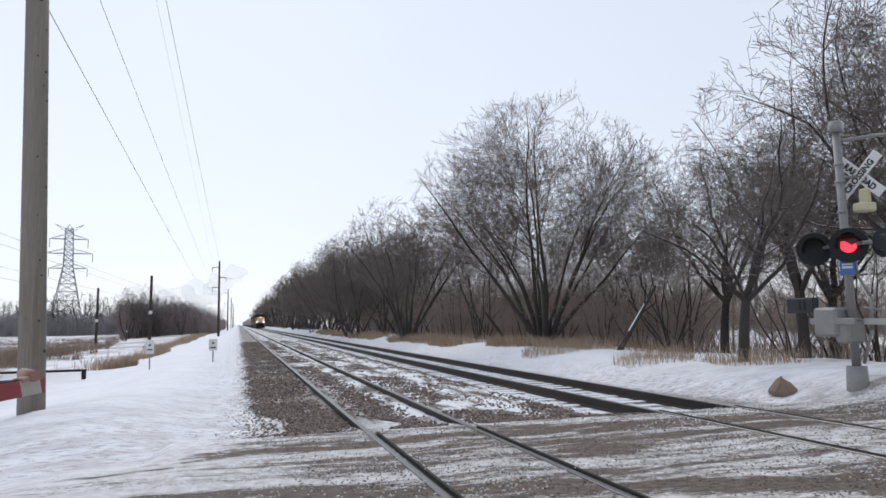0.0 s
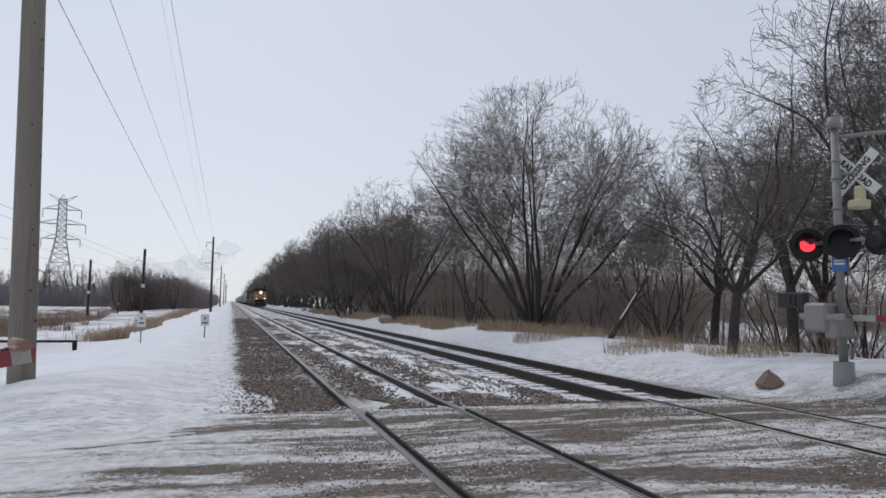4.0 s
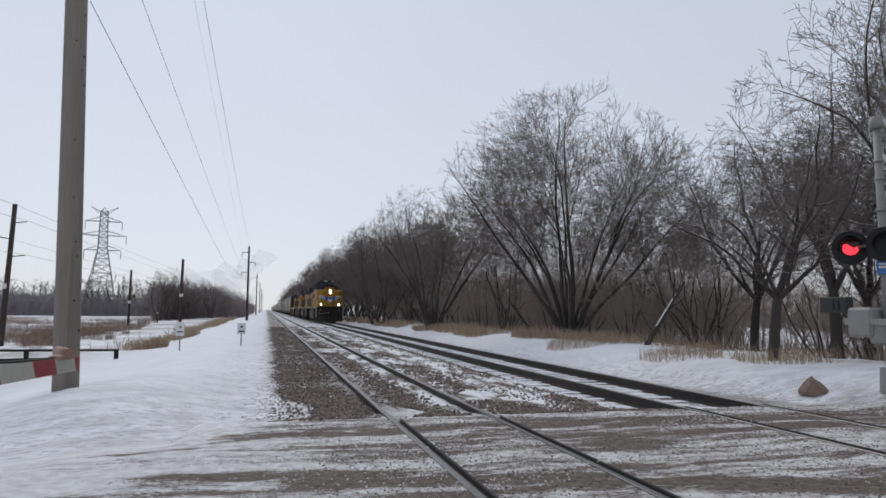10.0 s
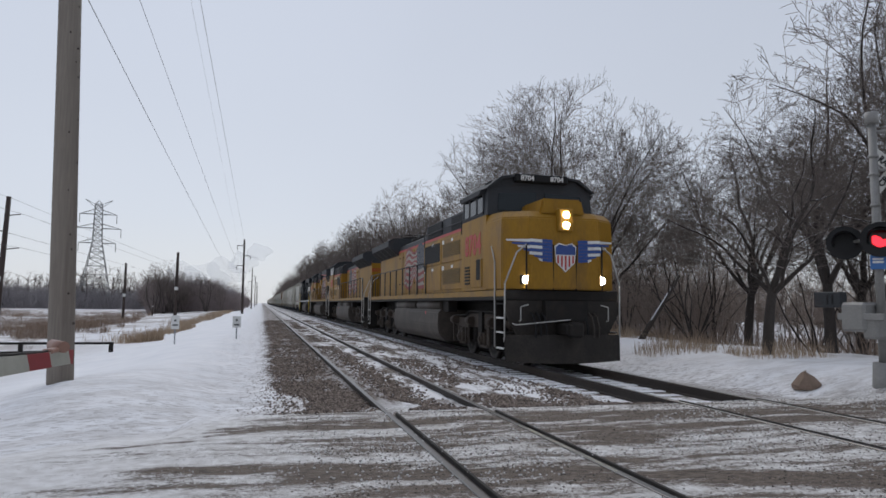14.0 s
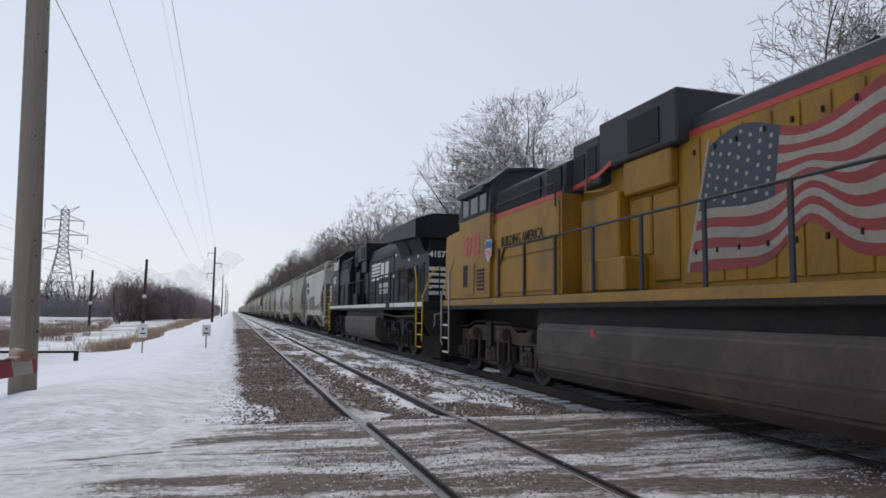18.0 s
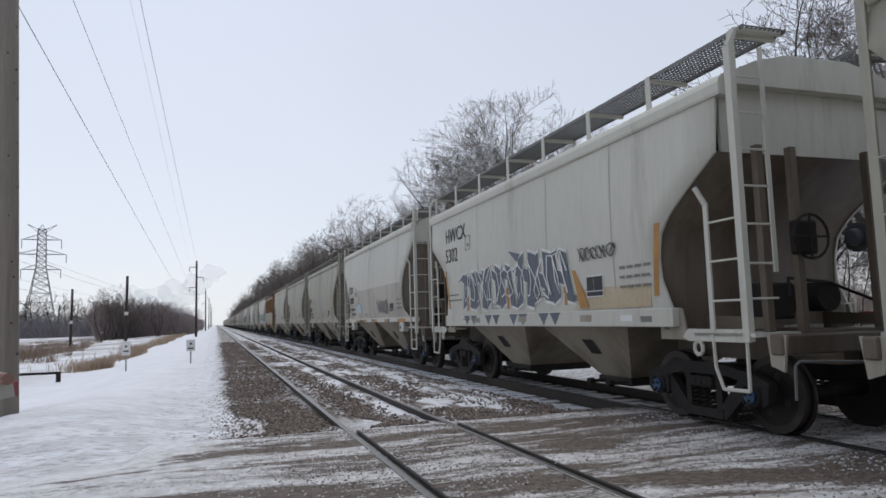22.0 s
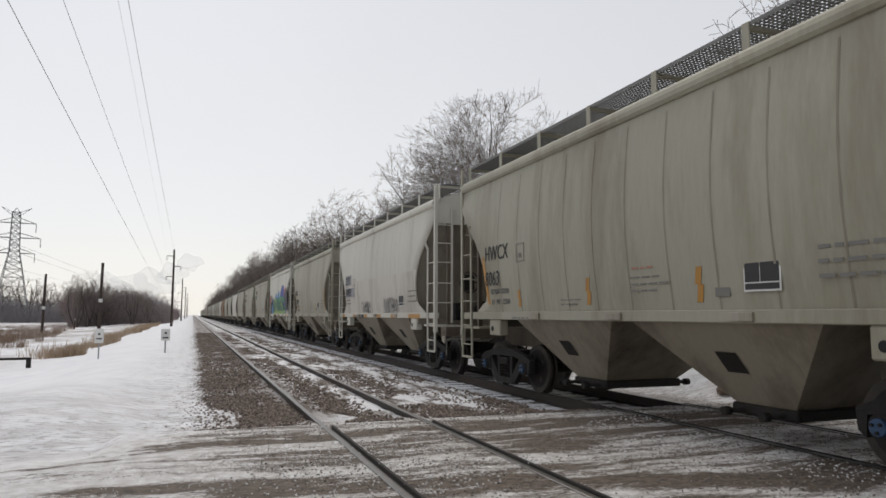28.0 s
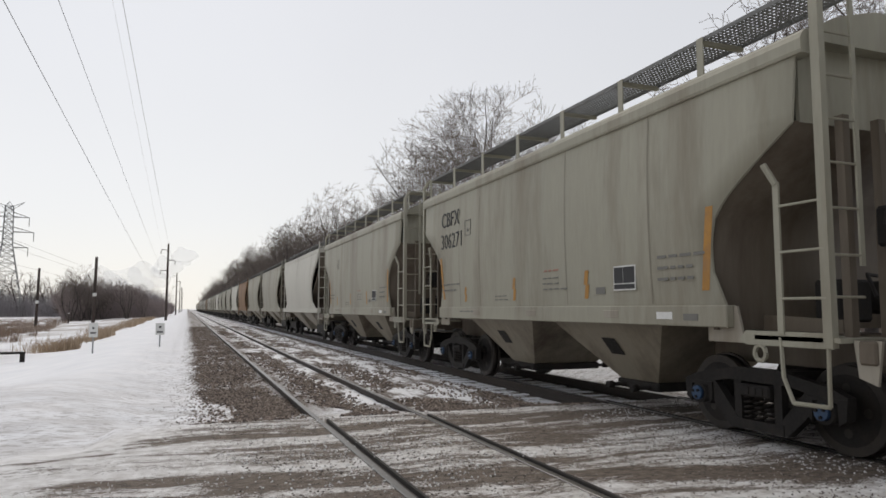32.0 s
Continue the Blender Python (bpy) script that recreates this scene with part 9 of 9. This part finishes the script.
blade(-45, "CROSSING", -0.02)
blade(45, "RAILROAD", 0.02)
bm = bmesh.new()
pipe(bm, [(0, 0, 4.42), (0.45, -0.40, 4.45), (0.9, -0.8, 4.45)], 0.035, 8)
part("top_bracket", bm, MASTPAINT, signal)
bm = bmesh.new()
bar(bm, (0, 0, 3.72), (0.26, -0.20, 3.72), 0.03, sides=8)
part("crossbuck_bracket", bm, MASTPAINT, signal)
bm = bmesh.new()
box(bm, 0.12, -0.38, 3.05, 0.42, -0.10, 3.22, 0.03)
box(bm, 0.22, -0.34, 3.2, 0.36, -0.16, 3.48, 0.03)
part("bell_housing", bm, CREAM, signal, "cream bell housing")
bm = bmesh.new()
bar(bm, (0, -0.55, 2.46), (0, 0.75, 2.46), 0.035, sides=8)
bar(bm, (0, 0.0, 2.46), (0.35, -0.42, 2.46), 0.03, sides=8)
part("lamp_arm", bm, MASTPAINT, signal)
BLINK_COVERS = []


def lamp(place, lit):
    paint_, big = (BLACKPAINT, 0.315) if lit else (UP_GREY, 0.27)
    e = new("lamp")
    e.parent, e.matrix_local = signal, place
    e["label"] = "round black hooded signal lamp"
    bm = bmesh.new()
    bar(bm, (0, 0.0, 0), (0, 0.03, 0), big, sides=32)
    bar(bm, (0, 0.03, 0), (0, 0.22, 0), 0.17, 0.12, 20)
    part("backplate", bm, paint_, e)
    bm = bmesh.new()
    n = 20
    for i in range(n):
        a0, a1 = radians(-20 + 220 * i / n), radians(-20 + 220 * (i + 1) / n)
        r_ = 0.205
        d0, d1 = 0.30 * (0.35 + 0.65 * max(0, math.sin(a0))), 0.30 * (0.35 + 0.65 * max(0, math.sin(a1)))
        for rr, flip in ((r_, False), (r_ - 0.012, True)):
            q = [(rr * math.cos(a0), 0, rr * math.sin(a0)), (rr * math.cos(a1), 0, rr * math.sin(a1)), (rr * math.cos(a1), -d1, rr * math.sin(a1)), (rr * math.cos(a0), -d0, rr * math.sin(a0))]
            bm.faces.new([bm.verts.new(p) for p in (q if flip else q[::-1])])
    part("visor", bm, BLACKPAINT, e)
    if lit:
        bm = bmesh.new()
        bar(bm, (0, -0.012, 0), (0, 0.0, 0), 0.165, 0.17, 28)
        lens = part("lens", bm, REDGLASS, e, "dark red lens")
        bm = bmesh.new()
        lower = [(0.135 * math.cos(radians(200 + 140 * i / 12)), 0.135 * math.sin(radians(200 + 140 * i / 12))) for i in range(13)]
        upper = [(0.11, 0.02), (0.05, -0.015), (0.0, 0.03), (-0.06, 0.07), (-0.12, 0.06)]
        bm.faces.new([bm.verts.new((x_, -0.016, z_)) for x_, z_ in lower + upper])
        part("lit_glass", bm, REDLIT, lens, "red glass lit from within")
        # added cover disc: hides the ever-glowing glass while the lamp counts as off
        bm = bmesh.new()
        bar(bm, (0, -0.004, -0.18), (0, 0.004, -0.18), 0.178, sides=28)
        bmesh.ops.translate(bm, verts=bm.verts, vec=(0, 0, 0.0))
        sh = part("shutter", bm, BLACKPAINT, e)
        sh.location = (0, -0.03, 0.18)
        BLINK_COVERS.append(sh)
    return e


lamp(Matrix.Translation((-0.10, -0.17, 2.44)) @ toward, True)
lamp(Matrix.Translation((-0.10, 0.60, 2.44)) @ toward, True)
lamp(Matrix.Translation((0.42, -0.50, 2.46)) @ Matrix.Rotation(radians(95), 4, "Z"), False)
lamp(Matrix.Translation((0.46, 0.30, 2.46)) @ Matrix.Rotation(radians(95), 4, "Z"), False)
bm = bmesh.new()
box(bm, -0.12, -0.012, -0.13, 0.12, 0.012, 0.13, 0.006)
plate_ = part("blue_sign", bm, SIGNBLUE, signal, "small blue notice plate")
plate_.matrix_local = Matrix.Translation((-0.07, -0.08, 2.04)) @ toward
bm = bmesh.new()
box(bm, -0.085, -0.016, -0.02, 0.085, -0.013, 0.02)
box(bm, -0.085, -0.016, 0.04, 0.085, -0.013, 0.07)
part("text_bar", bm, WHITE, plate_)
bm = bmesh.new()
box(bm, -0.26, 0.08, 0.78, 0.18, 0.62, 1.32, 0.05)
box(bm, -0.2, -0.12, 0.66, 0.2, 0.2, 1.05, 0.04)
part("gate_machine", bm, MASTPAINT, signal)
bm = bmesh.new()
box(bm, -0.22, 0.62, 1.22, -0.06, 1.28, 1.52, 0.02)
cw = part("counterweight", bm, UP_GREY, signal)
for y_ in (0.80, 0.92):
    bm = bmesh.new()
    box(bm, -0.235, y_, 1.28, -0.215, y_ + 0.03, 1.46)
    part("weight_bolt", bm, BLACKPAINT, cw)
bm = bmesh.new()
box(bm, -0.24, -0.30, 1.0, -0.18, 0.7, 1.12, 0.01)
box(bm, 0.16, -0.30, 1.0, 0.20, 0.4, 1.1, 0.01)
part("gate_lever", bm, MASTPAINT, signal)
for k in range(12):
    bm = bmesh.new()
    a, b = -0.3 - k * 0.45, -0.3 - (k + 1) * 0.45
    slab(bm, rect(b, 1.0, a, 1.11), -0.03, 0.01)
    part("gate_band", bm, GATERED if k % 2 else GATEWHITE, signal)
bm = bmesh.new()
pipe(bm, [(0.12, -0.1, 0.3), (0.2, -0.25, 0.9), (0.18, -0.3, 1.5), (0.1, -0.12, 1.9), (0.1, -0.1, 2.4)], 0.028, 8)
pipe(bm, [(0.2, -0.1, 1.3), (0.35, -0.35, 1.25), (0.33, -0.4, 0.8)], 0.025, 8)
part("conduit", bm, MASTPAINT, signal)


motions()
